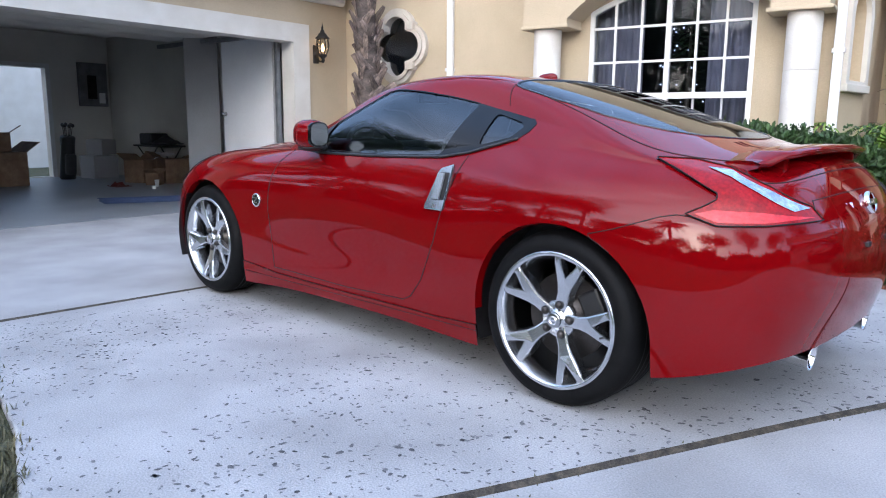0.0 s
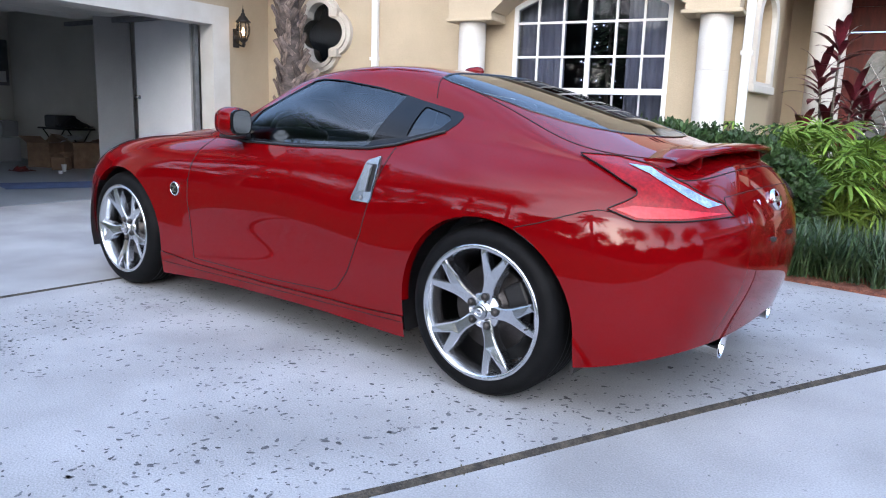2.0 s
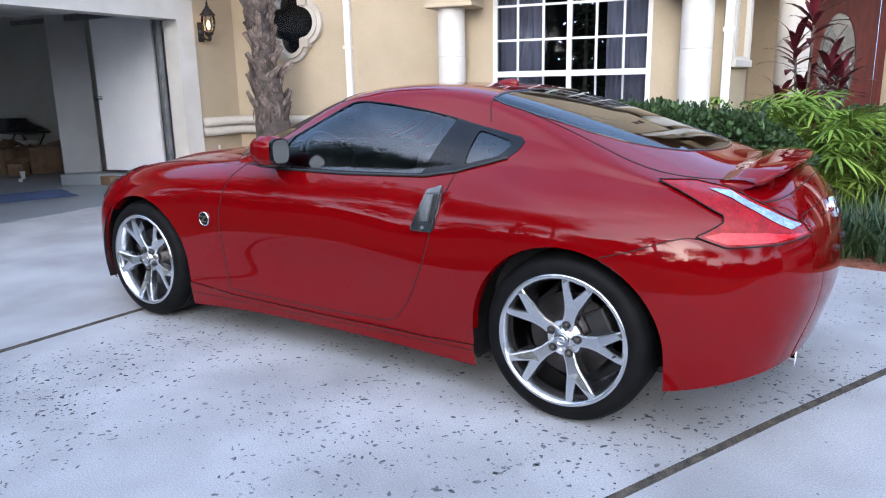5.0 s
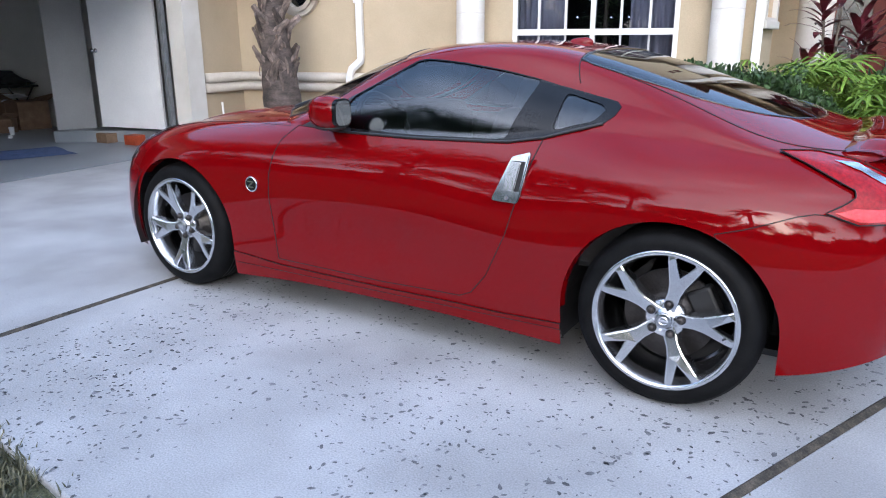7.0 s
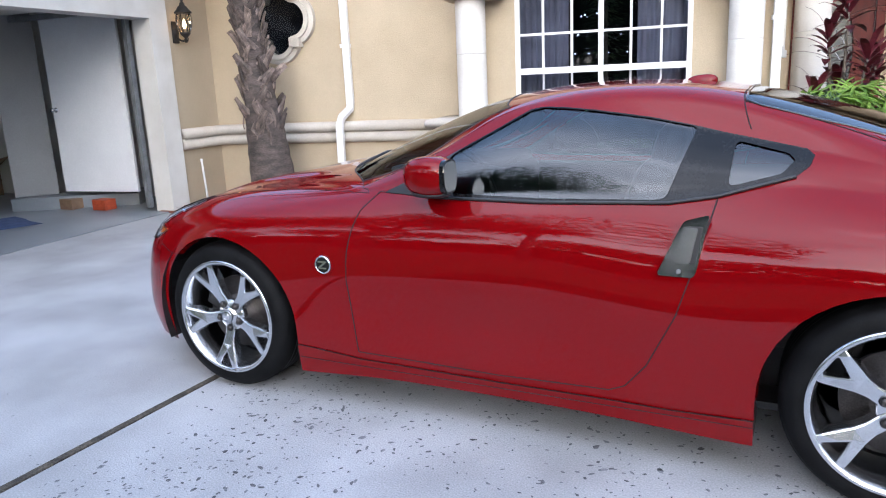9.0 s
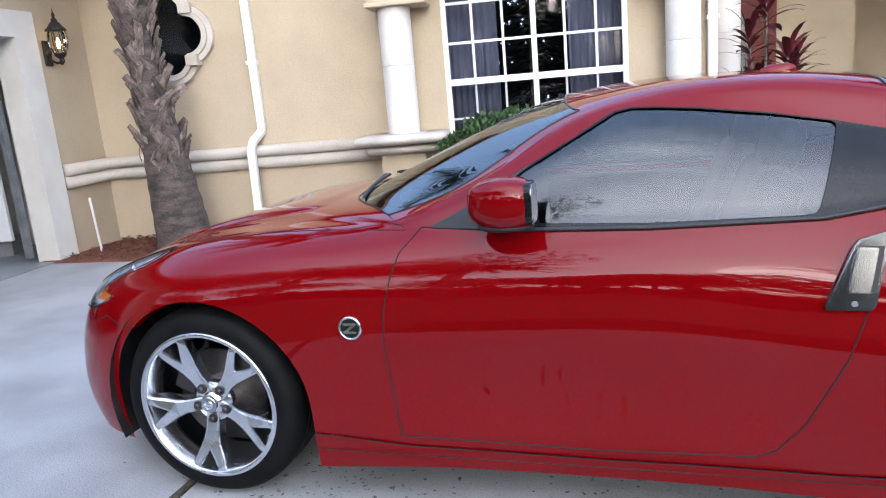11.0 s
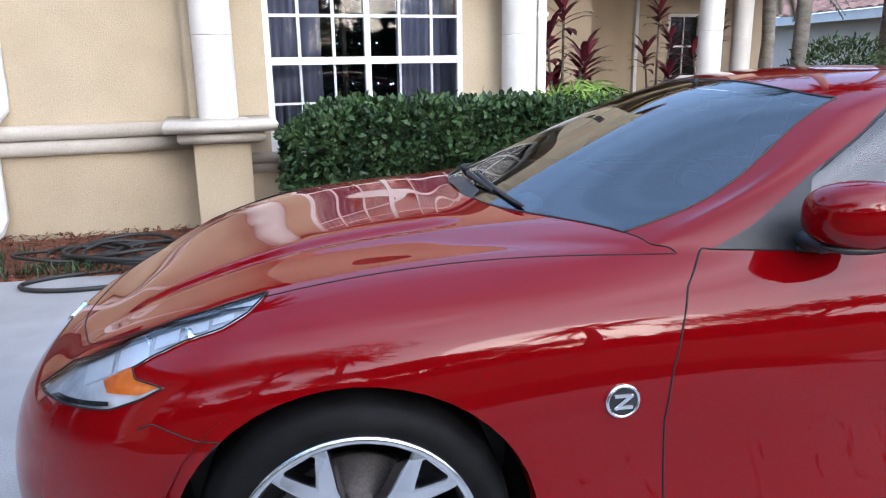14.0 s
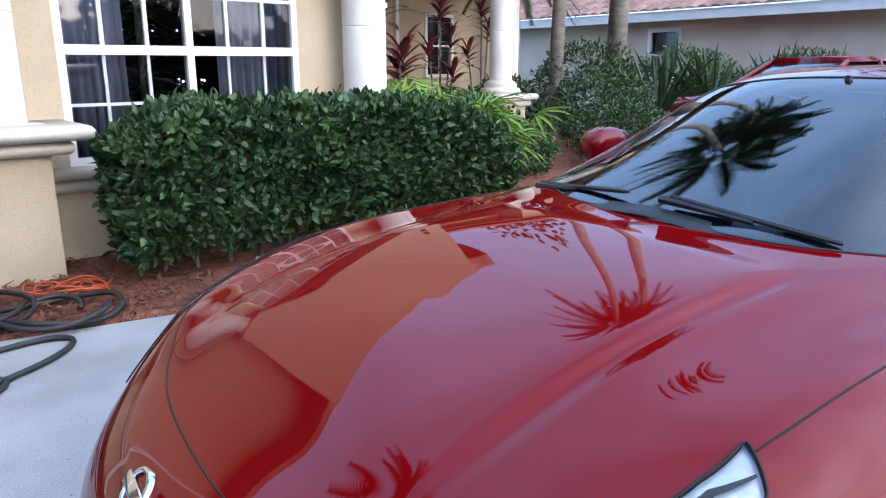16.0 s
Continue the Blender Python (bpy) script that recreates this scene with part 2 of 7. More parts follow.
# near-black colour that carries the dimness of the rooms
ROOMSHADE = surf("room_shade", (0.02, 0.02, 0.026), (0.05, 0.05, 0.058), 2, 0.9, 0.001, 40)
TILE = surf("roof_tile", (0.22, 0.12, 0.095), (0.36, 0.22, 0.175), 5, 0.85, 0.004, 60, per_piece=0.3)
NWALL = surf("neighbour_stucco", (0.54, 0.46, 0.38), (0.62, 0.535, 0.445), 1.5, 0.9, 0.003, 80, fine=0.06)
ORANGE = surf("orange_cord", (0.30, 0.045, 0.015), (0.42, 0.075, 0.025), 20, 0.5, 0, 100)
BULB = emitter("bulb", (1.0, 0.55, 0.22), 5.0)
FAIRY = emitter("fairy_light", (0.85, 0.85, 1.0), 1.6)


# ---- mesh helpers ----
def part(name, bm, material, parent=None, label="", smooth=False, kind=""):
    me = bpy.data.meshes.new(name)
    bm.to_mesh(me)
    bm.free()
    return part_of_mesh(name, me, material, parent, label, smooth, kind)


def part_of_mesh(name, me, material, parent=None, label="", smooth=False, kind=""):
    if material and not me.materials:
        me.materials.append(material)
    if smooth:
        me.shade_smooth()
    ob = new(name, me)
    if parent:
        ob.parent = parent
        ob.matrix_parent_inverse = parent.matrix_basis.inverted()
    if label:
        ob["label"] = label
    if kind:
        ob["kind"] = kind
    return ob


def thing(name, at, label, category, group="", kind=""):
    e = new(name)
    e.empty_display_size = 0.1
    e.matrix_basis = at if isinstance(at, Matrix) else Matrix.Translation(at)
    return tagged(e, label, category, group, kind)


def pydata(name, verts, faces, material, parent=None, label="", smooth=False, kind=""):
    me = bpy.data.meshes.new(name)
    me.from_pydata([tuple(v) for v in verts], [], faces)
    me.update()
    return part_of_mesh(name, me, material, parent, label, smooth, kind)


def box(bm, lo, hi, m=None, bevel=0.0):
    """A box from corner to corner, with rounded edges if bevel is given, moved by m."""
    c = [(a + b) / 2 for a, b in zip(lo, hi)]
    s = [abs(b - a) for a, b in zip(lo, hi)]
    r = bmesh.ops.create_cube(bm, size=1, matrix=Matrix.LocRotScale(c, None, s))
    vs = r["verts"]
    if bevel:
        es = list({e for v in vs for e in v.link_edges})
        b = bmesh.ops.bevel(bm, geom=es, offset=bevel, segments=2, affect="EDGES", profile=0.5)
        vs = list({v for f in b["faces"] for v in f.verts} | {v for v in vs if v.is_valid})
        seen, todo = set(vs), list(vs)
        while todo:
            for e in todo.pop().link_edges:
                for v in e.verts:
                    if v not in seen:
                        seen.add(v), todo.append(v)
        vs = list(seen)
    if m is not None:
        bmesh.ops.transform(bm, matrix=m, verts=vs)
    return vs


def lathe(bm, profile, seg=48, m=None, close=False, caps=True):
    """Turn (radius, height) points round z."""
    rings = []
    for r, h in profile:
        rings.append([bm.verts.new((r * math.cos(2 * math.pi * i / seg), r * math.sin(2 * math.pi * i / seg), h)) for i in range(seg)])
    pairs = list(zip(rings, rings[1:])) + ([(rings[-1], rings[0])] if close else [])
    for a, b in pairs:
        for i in range(seg):
            j = (i + 1) % seg
            bm.faces.new((a[i], a[j], b[j], b[i]))
    if caps and not close:
        for ring, p, flip in ((rings[0], profile[0], True), (rings[-1], profile[-1], False)):
            if p[0] > 1e-5:
                bm.faces.new(ring[::-1] if flip else ring)
    vs = [v for r in rings for v in r]
    if m is not None:
        bmesh.ops.transform(bm, matrix=m, verts=vs)
    return vs


def tube(bm, pts, radius, seg=8, closed=False):
    """A round rod along points; radius may be one number or one per point."""
    pts = [Vector(p) for p in pts]
    n = len(pts)
    rad = [float(q) for q in radius] if isinstance(radius, (list, tuple)) else [float(radius)] * n
    side = None
    rings = []
    for i, p in enumerate(pts):
        a, b = pts[(i - 1) % n if closed else max(i - 1, 0)], pts[(i + 1) % n if closed else min(i + 1, n - 1)]
        d = (b - a).normalized() if (b - a).length > 1e-9 else Vector((0, 0, 1))
        if side is None:
            side = d.orthogonal().normalized()
        side = (side - d * side.dot(d))
        side = side.normalized() if side.length > 1e-6 else d.orthogonal().normalized()
        up = d.cross(side)
        rings.append([bm.verts.new(p + rad[i] * (math.cos(2 * math.pi * k / seg) * side + math.sin(2 * math.pi * k / seg) * up)) for k in range(seg)])
    loops = list(zip(rings, rings[1:])) + ([(rings[-1], rings[0])] if closed else [])
    for a, b in loops:
        for k in range(seg):
            bm.faces.new((a[k], a[(k + 1) % seg], b[(k + 1) % seg], b[k]))
    if not closed:
        bm.faces.new(rings[0][::-1]), bm.faces.new(rings[-1])
    return [v for r in rings for v in r]


def slab(bm, outline, holes, y0, y1, m=None):
    """A wall in the x-z plane from y0 to y1: outline and holes are loops of (x, z)."""
    edges, loops = [], []
    for loop in (outline, *holes):
        vs = [bm.verts.new((x, y0, z)) for x, z in loop]
        loops.append(vs)
        edges += [bm.edges.new((vs[i], vs[(i + 1) % len(vs)])) for i in range(len(vs))]
    r = bmesh.ops.triangle_fill(bm, use_beauty=True, use_dissolve=False, edges=edges)
    faces = [f for f in r["geom"] if isinstance(f, bmesh.types.BMFace)]
    ex = bmesh.ops.extrude_face_region(bm, geom=faces)
    top = [v for v in ex["geom"] if isinstance(v, bmesh.types.BMVert)]
    bmesh.ops.translate(bm, verts=top, vec=(0, y1 - y0, 0))
    vs = [v for lo in loops for v in lo] + top
    bmesh.ops.recalc_face_normals(bm, faces=list({f for v in vs for f in v.link_faces}))
    if m is not None:
        bmesh.ops.transform(bm, matrix=m, verts=vs)
    return vs


def sweep(bm, profile, path, m=None):
    """Carry a closed (out, up) profile along plan points; out is to the right of the way."""
    pts = [Vector((x, y, 0)) for x, y in path]
    rings = []
    for i, p in enumerate(pts):
        d0 = (p - pts[i - 1]).normalized() if i else (pts[1] - p).normalized()
        d1 = (pts[i + 1] - p).normalized() if i < len(pts) - 1 else d0
        n0, n1 = Vector((d0.y, -d0.x, 0)), Vector((d1.y, -d1.x, 0))
        mid = (n0 + n1).normalized()
        mid /= max(0.3, mid.dot(n0))
        rings.append([bm.verts.new(p + o * mid + Vector((0, 0, h))) for o, h in profile])
    k = len(profile)
    for a, b in zip(rings, rings[1:]):
        for i in range(k):
            bm.faces.new((a[i], b[i], b[(i + 1) % k], a[(i + 1) % k]))
    bm.faces.new(rings[0]), bm.faces.new(rings[-1][::-1])
    vs = [v for r in rings for v in r]
    bmesh.ops.recalc_face_normals(bm, faces=list({f for v in vs for f in v.link_faces}))
    if m is not None:
        bmesh.ops.transform(bm, matrix=m, verts=vs)
    return vs


def arc(cx, cz, r, a0, a1, n):
    return [(cx + r * math.cos(radians(a0 + (a1 - a0) * i / n)), cz + r * math.sin(radians(a0 + (a1 - a0) * i / n))) for i in range(n + 1)]


def fresh():
    return bmesh.new()

# ---- large structure ----
HOUSE = Matrix.Translation((0.415, 5.06, 0)) @ Matrix.Rotation(radians(9.5), 4, "Z")   # u along the front, v into the house
GARAGE = Matrix.Translation((-4.21, 4.54, 0)) @ Matrix.Rotation(radians(-85.4), 4, "Z")  # s along the garage front from the inner corner


def structure(name, bm, material, label, category, smooth=False):
    ob = part(name, bm, material, None, "", smooth)
    return tagged(ob, label, category, "", "structure")


# ground: one sheet to the horizon
bm = fresh()
bmesh.ops.create_grid(bm, x_segments=40, y_segments=40, size=400, matrix=Matrix.Translation((0, 0, -0.03)))
structure("ground", bm, LAWN, "short green lawn round the driveway", "ground")

# driveway slabs, with open joints between them
def plate(bm, pts, z0, z1, bevel=0.012):
    vs = [bm.verts.new((x, y, z1)) for x, y in pts]
    f = bm.faces.new(vs)
    if f.normal.z < 0 or f.calc_area() < 0:
        f.normal_flip()
    ex = bmesh.ops.extrude_face_region(bm, geom=[f])
    low = [v for v in ex["geom"] if isinstance(v, bmesh.types.BMVert)]
    bmesh.ops.translate(bm, verts=low, vec=(0, 0, z0 - z1))
    bmesh.ops.recalc_face_normals(bm, faces=bm.faces)
    top = [e for e in bm.edges if all(abs(v.co.z - z1) < 1e-5 for v in e.verts)]
    bmesh.ops.bevel(bm, geom=top, offset=bevel, segments=2, affect="EDGES", profile=0.5)


EDGE_GRASS = [(-4.6, -1.32), (-0.6, -1.30), (0.74, -1.41), (1.0, -1.45), (1.38, -1.51), (1.89, -1.65), (2.45, -1.80)]
SLAB_A = [(-0.165, -1.325)] + EDGE_GRASS[2:] + [(2.44, -1.45), (2.775, -0.735), (3.26, 0.40), (3.70, 1.37), (4.48, 3.02), (3.57, 3.05), (3.0, 3.13), (1.2, 3.36), (-0.13, 3.50)]
SLAB_A = [(x, y) for x, y in SLAB_A if not (x == 2.45)]
SLAB_B = [(-4.62, -1.32), (-0.6, -1.30), (-0.19, -1.32), (-0.155, 3.505), (-1.4, 3.58), (-2.9, 3.52), (-4.32, 3.47), (-4.55, 2.4), (-4.62, 0.0)]
SLAB_C = [(2.46, -1.49), (2.50, -1.85), (4.5, -2.45), (9.0, -3.2), (16, -3.6), (16, 2.6), (9.0, 2.75), (4.50, 3.00), (3.725, 1.37), (3.285, 0.40), (2.80, -0.735)]
drive = thing("driveway", (0, 0, 0), "pale grey pitted concrete driveway in large slabs", "driveway", kind="structure")
for pts in (SLAB_A, SLAB_B, SLAB_C):
    bm = fresh()
    plate(bm, pts, -0.10, 0.0)
    part("slab", bm, CONC, drive)
bm = fresh()
tube(bm, [(-0.195, -1.30, -0.022), (-0.145, 3.5, -0.022)], 0.024, 6)
tube(bm, [(2.45, -1.46, -0.016), (2.787, -0.735, -0.016), (3.272, 0.40, -0.016), (3.712, 1.37, -0.016), (4.49, 3.0, -0.016)], 0.026, 6)
part("joint", bm, SOIL, drive, "dark soil in the joints")
# pits in the slabs
rng = np.random.default_rng(5)
verts, faces = [], []
def inside(p, poly):
    x, y = p
    hit = False
    for i in range(len(poly)):
        (x0, y0), (x1, y1) = poly[i - 1], poly[i]
        if (y0 > y) != (y1 > y) and x < (x1 - x0) * (y - y0) / (y1 - y0) + x0:
            hit = not hit
    return hit
def pit(x, y, a, b):
    th, k = rng.uniform(0, math.pi), 7
    base = len(verts)
    for i in range(k):
        t = 2 * math.pi * i / k
        r = rng.uniform(0.7, 1.2)
        px, py = a * r * math.cos(t), b * r * math.sin(t)
        verts.append((x + px * math.cos(th) - py * math.sin(th), y + px * math.sin(th) + py * math.cos(th), 0.0012))
    faces.append(tuple(range(base, base + k)))
count = 0
while count < 6800:
    x, y = rng.uniform(-0.1, 4.4), rng.uniform(-1.8, 3.0)
    if inside((x, y), SLAB_A) and noise.noise((x * 1.3, y * 1.3, 3)) + 0.45 > rng.uniform(0, 0.8):
        a = min(rng.lognormal(-4.95, 0.40), 0.018)
        pit(x, y, a, a * rng.uniform(0.32, 0.68)); count += 1
for i in range(420):
    x, y = rng.uniform(2.6, 8), rng.uniform(-2.4, 2.4)
    if inside((x, y), SLAB_C):
        a = rng.uniform(0.003, 0.008); pit(x, y, a, a * 0.5)
for i in range(260):
    x, y = rng.uniform(-4.4, -0.2), rng.uniform(-1.2, 3.3)
    a = rng.uniform(0.003, 0.007); pit(x, y, a, a * 0.5)
pydata("pits", verts, faces, CHIP, drive, "dark pits in the concrete", kind="stuff")

# planting bed
bm = fresh()
plate(bm, [(-4.30, 3.5), (-2.9, 3.545), (-1.4, 3.605), (-0.13, 3.53), (1.2, 3.385), (3.0, 3.155), (3.57, 3.075), (4.5, 3.03), (9, 2.8), (16, 2.65), (16, 14), (3.4, 14), (3.6, 5.6), (-4.15, 4.5)], -0.2, 0.012, 0.02)
structure("planting_bed", bm, MULCH, "brown mulch bed along the house front", "bed")

# front wall with a round-lobed window and an arched window
def lobed(cx, cz, r, d, n=12):
    """Outline of four round lobes: radius r, centres d from the middle."""
    pts = []
    for q in range(4):
        a = 90 * q
        ox, oz = cx + d * math.cos(radians(a)), cz + d * math.sin(radians(a)) * 1.08
        # the lobe's ends lie on the diagonals
        s = d / math.sqrt(2)
        half = math.degrees(math.acos(max(-1.0, -s / r))) if s < r else 180
        half = min(half - 45 + 0, 130)
        for i in range(n + 1):
            t = radians(a - half + 2 * half * i / n)
            pts.append((ox + r * math.cos(t), oz + r * math.sin(t)))
    return pts


WIN_ARC = arc(-0.005, 0.655, 1.84, 61.9, 118.1, 20)
WIN_HOLE = [(0.862, 0.63)] + WIN_ARC + [(-0.872, 0.63)]
QX, QZ = -3.70, 2.08
bm = fresh()
slab(bm, [(-1.50, -0.1), (1.52, -0.1), (1.52, 3.4), (-1.50, 3.4)], [WIN_HOLE], 0.02, 0.25, HOUSE)
structure("wall_bay", bm, STUCCO, "tan textured stucco wall of the window bay", "wall")
bm = fresh()
slab(bm, [(-5.0, -0.1), (-1.49, -0.1), (-1.49, 3.4), (-5.0, 3.4)], [lobed(QX, QZ, 0.205, 0.185)], 0.252, 0.45, HOUSE)
structure("wall_front", bm, STUCCO, "tan textured stucco house wall", "wall")
bm = fresh()
slab(bm, [(-1.50, 2.12), (-0.98, 2.12), (-0.98, 2.20), (-1.04, 2.22)] + arc(0.03, 1.15, 1.44, 134, 46, 24) + [(1.08, 2.22), (1.04, 2.20), (1.04, 2.12), (1.53, 2.12), (1.53, 3.4), (-1.50, 3.4)], [], -0.38, 0.018, HOUSE)
structure("wall_arch", bm, STUCCO2, "tan stucco arch over the front window", "wall")
bm = fresh()
for u in (-1.24, 1.285):
    box(bm, (u - 0.28, -0.40, 2.09), (u + 0.28, -0.01, 2.125), HOUSE, 0.008)
structure("trim_arch", bm, STUCCO2, "thin stucco edge under the arch ends", "trim")
# side wall of the bay towards the entrance, with an arched niche
SIDE = HOUSE @ Matrix.Translation((1.57, 0.0, 0)) @ Matrix.Rotation(radians(78), 4, "Z")
NICHE = [(0.80, 1.50)] + arc(0.55, 2.12, 0.25, 0, 180, 12) + [(0.30, 1.50)]
bm = fresh()
slab(bm, [(0.0, -0.1), (0.97, -0.1), (0.97, 3.4), (0.0, 3.4)], [NICHE], 0.0, 0.2, SIDE)
box(bm, (0.25, 0.14, 1.45), (0.85, 0.198, 2.42), SIDE)
box(bm, (1.55, 0.98, -0.1), (1.76, 4.2, 3.4), HOUSE)
structure("wall_entry_side", bm, STUCCO, "tan stucco side wall with an arched niche", "wall")
bm = fresh()
rim_o, rim_i = [(0.89, 1.47)] + arc(0.55, 2.12, 0.34, 0, 180, 14) + [(0.21, 1.47)], [(0.801, 1.50)] + arc(0.55, 2.12, 0.251, 0, 180, 14) + [(0.299, 1.50)]
slab(bm, rim_o, [rim_i], -0.05, 0.0, SIDE)
box(bm, (0.19, -0.07, 1.39), (0.91, 0.0, 1.47), SIDE, 0.01)
structure("trim_niche", bm, CREAM, "cream moulding round the niche", "trim")
# entrance wall far back and the wall right of it
bm = fresh()
slab(bm, [(1.3, -0.1), (4.62, -0.1), (4.62, 3.6), (1.3, 3.6)], [[(2.44, 0.0), (3.46, 0.0), (3.46, 2.75), (2.44, 2.75)]], 4.2, 4.4, HOUSE)
structure("wall_entry", bm, STUCCO, "tan stucco wall at the back of the porch", "wall")
bm = fresh()
slab(bm, [(4.42, -0.1), (10.5, -0.1), (10.5, 3.6), (4.42, 3.6)], [[(8.0, 1.0), (8.8, 1.0), (8.8, 2.3), (8.0, 2.3)]], 6.9, 7.1, HOUSE)
box(bm, (4.42, 4.4, -0.1), (4.62, 6.9, 3.6), HOUSE)
structure("wall_far", bm, STUCCO, "tan stucco wall beyond the porch", "wall")
bm = fresh()
box(bm, (7.18, 6.82, -0.1), (7.26, 6.9, 3.4), HOUSE, 0.006)
structure("trim_far", bm, WHITE, "white downpipe on the far wall", "trim")
bm = fresh()
box(bm, (1.9, 1.95, 2.80), (2.75, 2.5, 3.4), HOUSE, 0.01)
box(bm, (2.6, 1.95, 3.05), (5.2, 2.5, 3.4), HOUSE, 0.01)
box(bm, (4.65, 1.4, 2.80), (5.15, 4.2, 3.4), HOUSE, 0.01)
structure("beam_porch", bm, STUCCO2, "tan stucco beam over the porch", "beam")
bm = fresh()
box(bm, (1.7, 1.4, 3.36), (7.2, 6.9, 3.42), HOUSE)
structure("ceiling_porch", bm, STUCCO2, "stucco porch ceiling", "ceiling")

# garage front
bm = fresh()
slab(bm, [(0.0, -0.1), (0.98, -0.1), (0.98, 2.13), (5.9, 2.13), (5.9, -0.1), (7.0, -0.1), (7.0, 3.4), (0.0, 3.4)], [], 0.0, -0.2, GARAGE)
structure("wall_garage", bm, STUCCO, "tan stucco garage wall round the opening", "wall")
bm = fresh()
slab(bm, [(0.72, 0.0), (0.99, 0.0), (0.99, 2.11), (5.89, 2.11), (5.89, 0.0), (6.15, 0.0), (6.15, 2.35), (0.72, 2.35)], [], 0.035, -0.21, GARAGE)
structure("trim_garage", bm, CREAM, "wide cream frame round the garage opening", "trim")
bm = fresh()
def gs(s, o):
    p = GARAGE @ Vector((s, o, 0))
    return (p.x, p.y)
sweep(bm, [(0, 2.66), (0.06, 2.66), (0.09, 2.70), (0.09, 2.76), (0.15, 2.80), (0.17, 2.88), (0.17, 2.94), (0, 2.94)], [gs(6.9, 0.0), gs(0.1, 0.0)], None)
structure("trim_cornice", bm, CREAM, "cream stepped cornice above the garage", "trim")
bm = fresh()
box(bm, (-0.2, -7.4, 2.90), (7.2, 0.55, 2.98), GARAGE)
structure("roof_garage", bm, TILE, "tiled roof edge over the garage", "roof")
bm = fresh()
box(bm, (-5.4, -0.2, 3.40), (2.0, 5.0, 3.50), HOUSE)
box(bm, (1.4, 1.2, 3.44), (9.9, 7.2, 3.54), HOUSE)
structure("roof_house", bm, TILE, "tiled roof over the house front", "roof")
# garage inside: floor, walls, ceiling
bm = fresh()
box(bm, (-0.05, -6.9, -0.05), (6.6, 0.0, 0.006), GARAGE)
structure("floor_garage", bm, GFLOOR, "smooth grey painted garage floor", "floor")
BACK = GARAGE @ Matrix.Translation((0, -6.75, 0))
bm = fresh()
slab(bm, [(-0.1, 0), (6.6, 0), (6.6, 2.75), (-0.1, 2.75)], [[(1.28, 0.02), (2.16, 0.02), (2.16, 2.04), (1.28, 2.04)]], -0.15, 0.0, BACK)
box(bm, (-0.06, -6.75, 0), (0.06, -0.22, 2.75), GARAGE)
box(bm, (6.5, -6.75, 0), (6.6, -0.22, 2.75), GARAGE)
structure("wall_garage_inside", bm, GWALL, "dim cream garage inner walls", "wall")
bm = fresh()
box(bm, (-0.1, -6.9, 2.70), (6.7, -0.2, 2.78), GARAGE)
structure("ceiling_garage", bm, GWALL, "cream garage ceiling", "ceiling")
bm = fresh()
box(bm, (1.20, 0.0, 0.0), (1.28, 0.03, 2.12), BACK); box(bm, (2.16, 0.0, 0.0), (2.24, 0.03, 2.12), BACK); box(bm, (1.28, 0.0, 2.04), (2.16, 0.03, 2.12), BACK)
structure("trim_back_door", bm, WHITE, "white frame of the open back door", "trim")
bm = fresh()
box(bm, (-3, -3.6, 0), (8, -3.4, 2.6), BACK)
structure("wall_yard", bm, CREAM, "pale wall in the side yard", "wall")

# mouldings along the wall foot
ROLL_U = [(0.0, 0.792)] + [(0.055 + 0.050 * math.cos(radians(a)), 0.850 + 0.058 * math.sin(radians(a))) for a in range(-90, 91, 20)] + [(0.0, 0.908)]
ROLL_L = [(0.0, 0.668)] + [(0.030 + 0.045 * math.cos(radians(a)), 0.730 + 0.062 * math.sin(radians(a))) for a in range(-90, 91, 20)] + [(0.0, 0.792)]
def uv(u, v):
    p = HOUSE @ Vector((u, v, 0))
    return (p.x, p.y)
for nm, roll in (("trim_ledge", ROLL_U), ("trim_ledge_low", ROLL_L)):
    bm = fresh()
    a, c = gs(0.70, 0.0), uv(-1.49, 0.252)
    corner = (HOUSE @ Vector((-4.645, 0.252, 0)))
    sweep(bm, roll, [a, (corner.x, corner.y), c])
    structure(nm, bm, CAST, "rounded cast stone ledge on the stucco wall", "ledge", True)
def rolled(bm, lo_u, hi_u, v0, z0, z1, out, m):
    """A moulding with a round nose on three sides of a pedestal."""
    prof = [(0.0, z0)] + [(out - (z1 - z0) / 2 + (z1 - z0) / 2 * math.cos(radians(a)), (z0 + z1) / 2 + (z1 - z0) / 2 * math.sin(radians(a))) for a in range(-90, 91, 18)] + [(0.0, z1)]
    pts = [(lo_u, 0.25 if lo_u < 0 else 0.018), (lo_u, v0), (hi_u, v0), (hi_u, 0.018)]
    sweep(bm, prof, pts, m)
    box(bm, (lo_u, v0, z0), (hi_u, 0.015, z1), m)
def pedestal(u):
    th = thing("pedestal", HOUSE @ Matrix.Translation((u, -0.2, 0)), "tan stucco pedestal with a cast stone cap", "pedestal", "pedestals of the front arch")
    bm = fresh()
    box(bm, (u - 0.215, -0.38, -0.05), (u + 0.215, 0.018, 0.77), HOUSE, 0.008)
    part("shaft", bm, STUCCO, th)
    bm = fresh()
    rolled(bm, u - 0.215, u + 0.215, -0.38, 0.765, 0.85, 0.11, HOUSE)
    part("lower_cap", bm, CAST, th, "", True)
    bm = fresh()
    rolled(bm, u - 0.215, u + 0.215, -0.38, 0.85, 0.94, 0.205, HOUSE)
    part("upper_cap", bm, CAST, th, "", True)
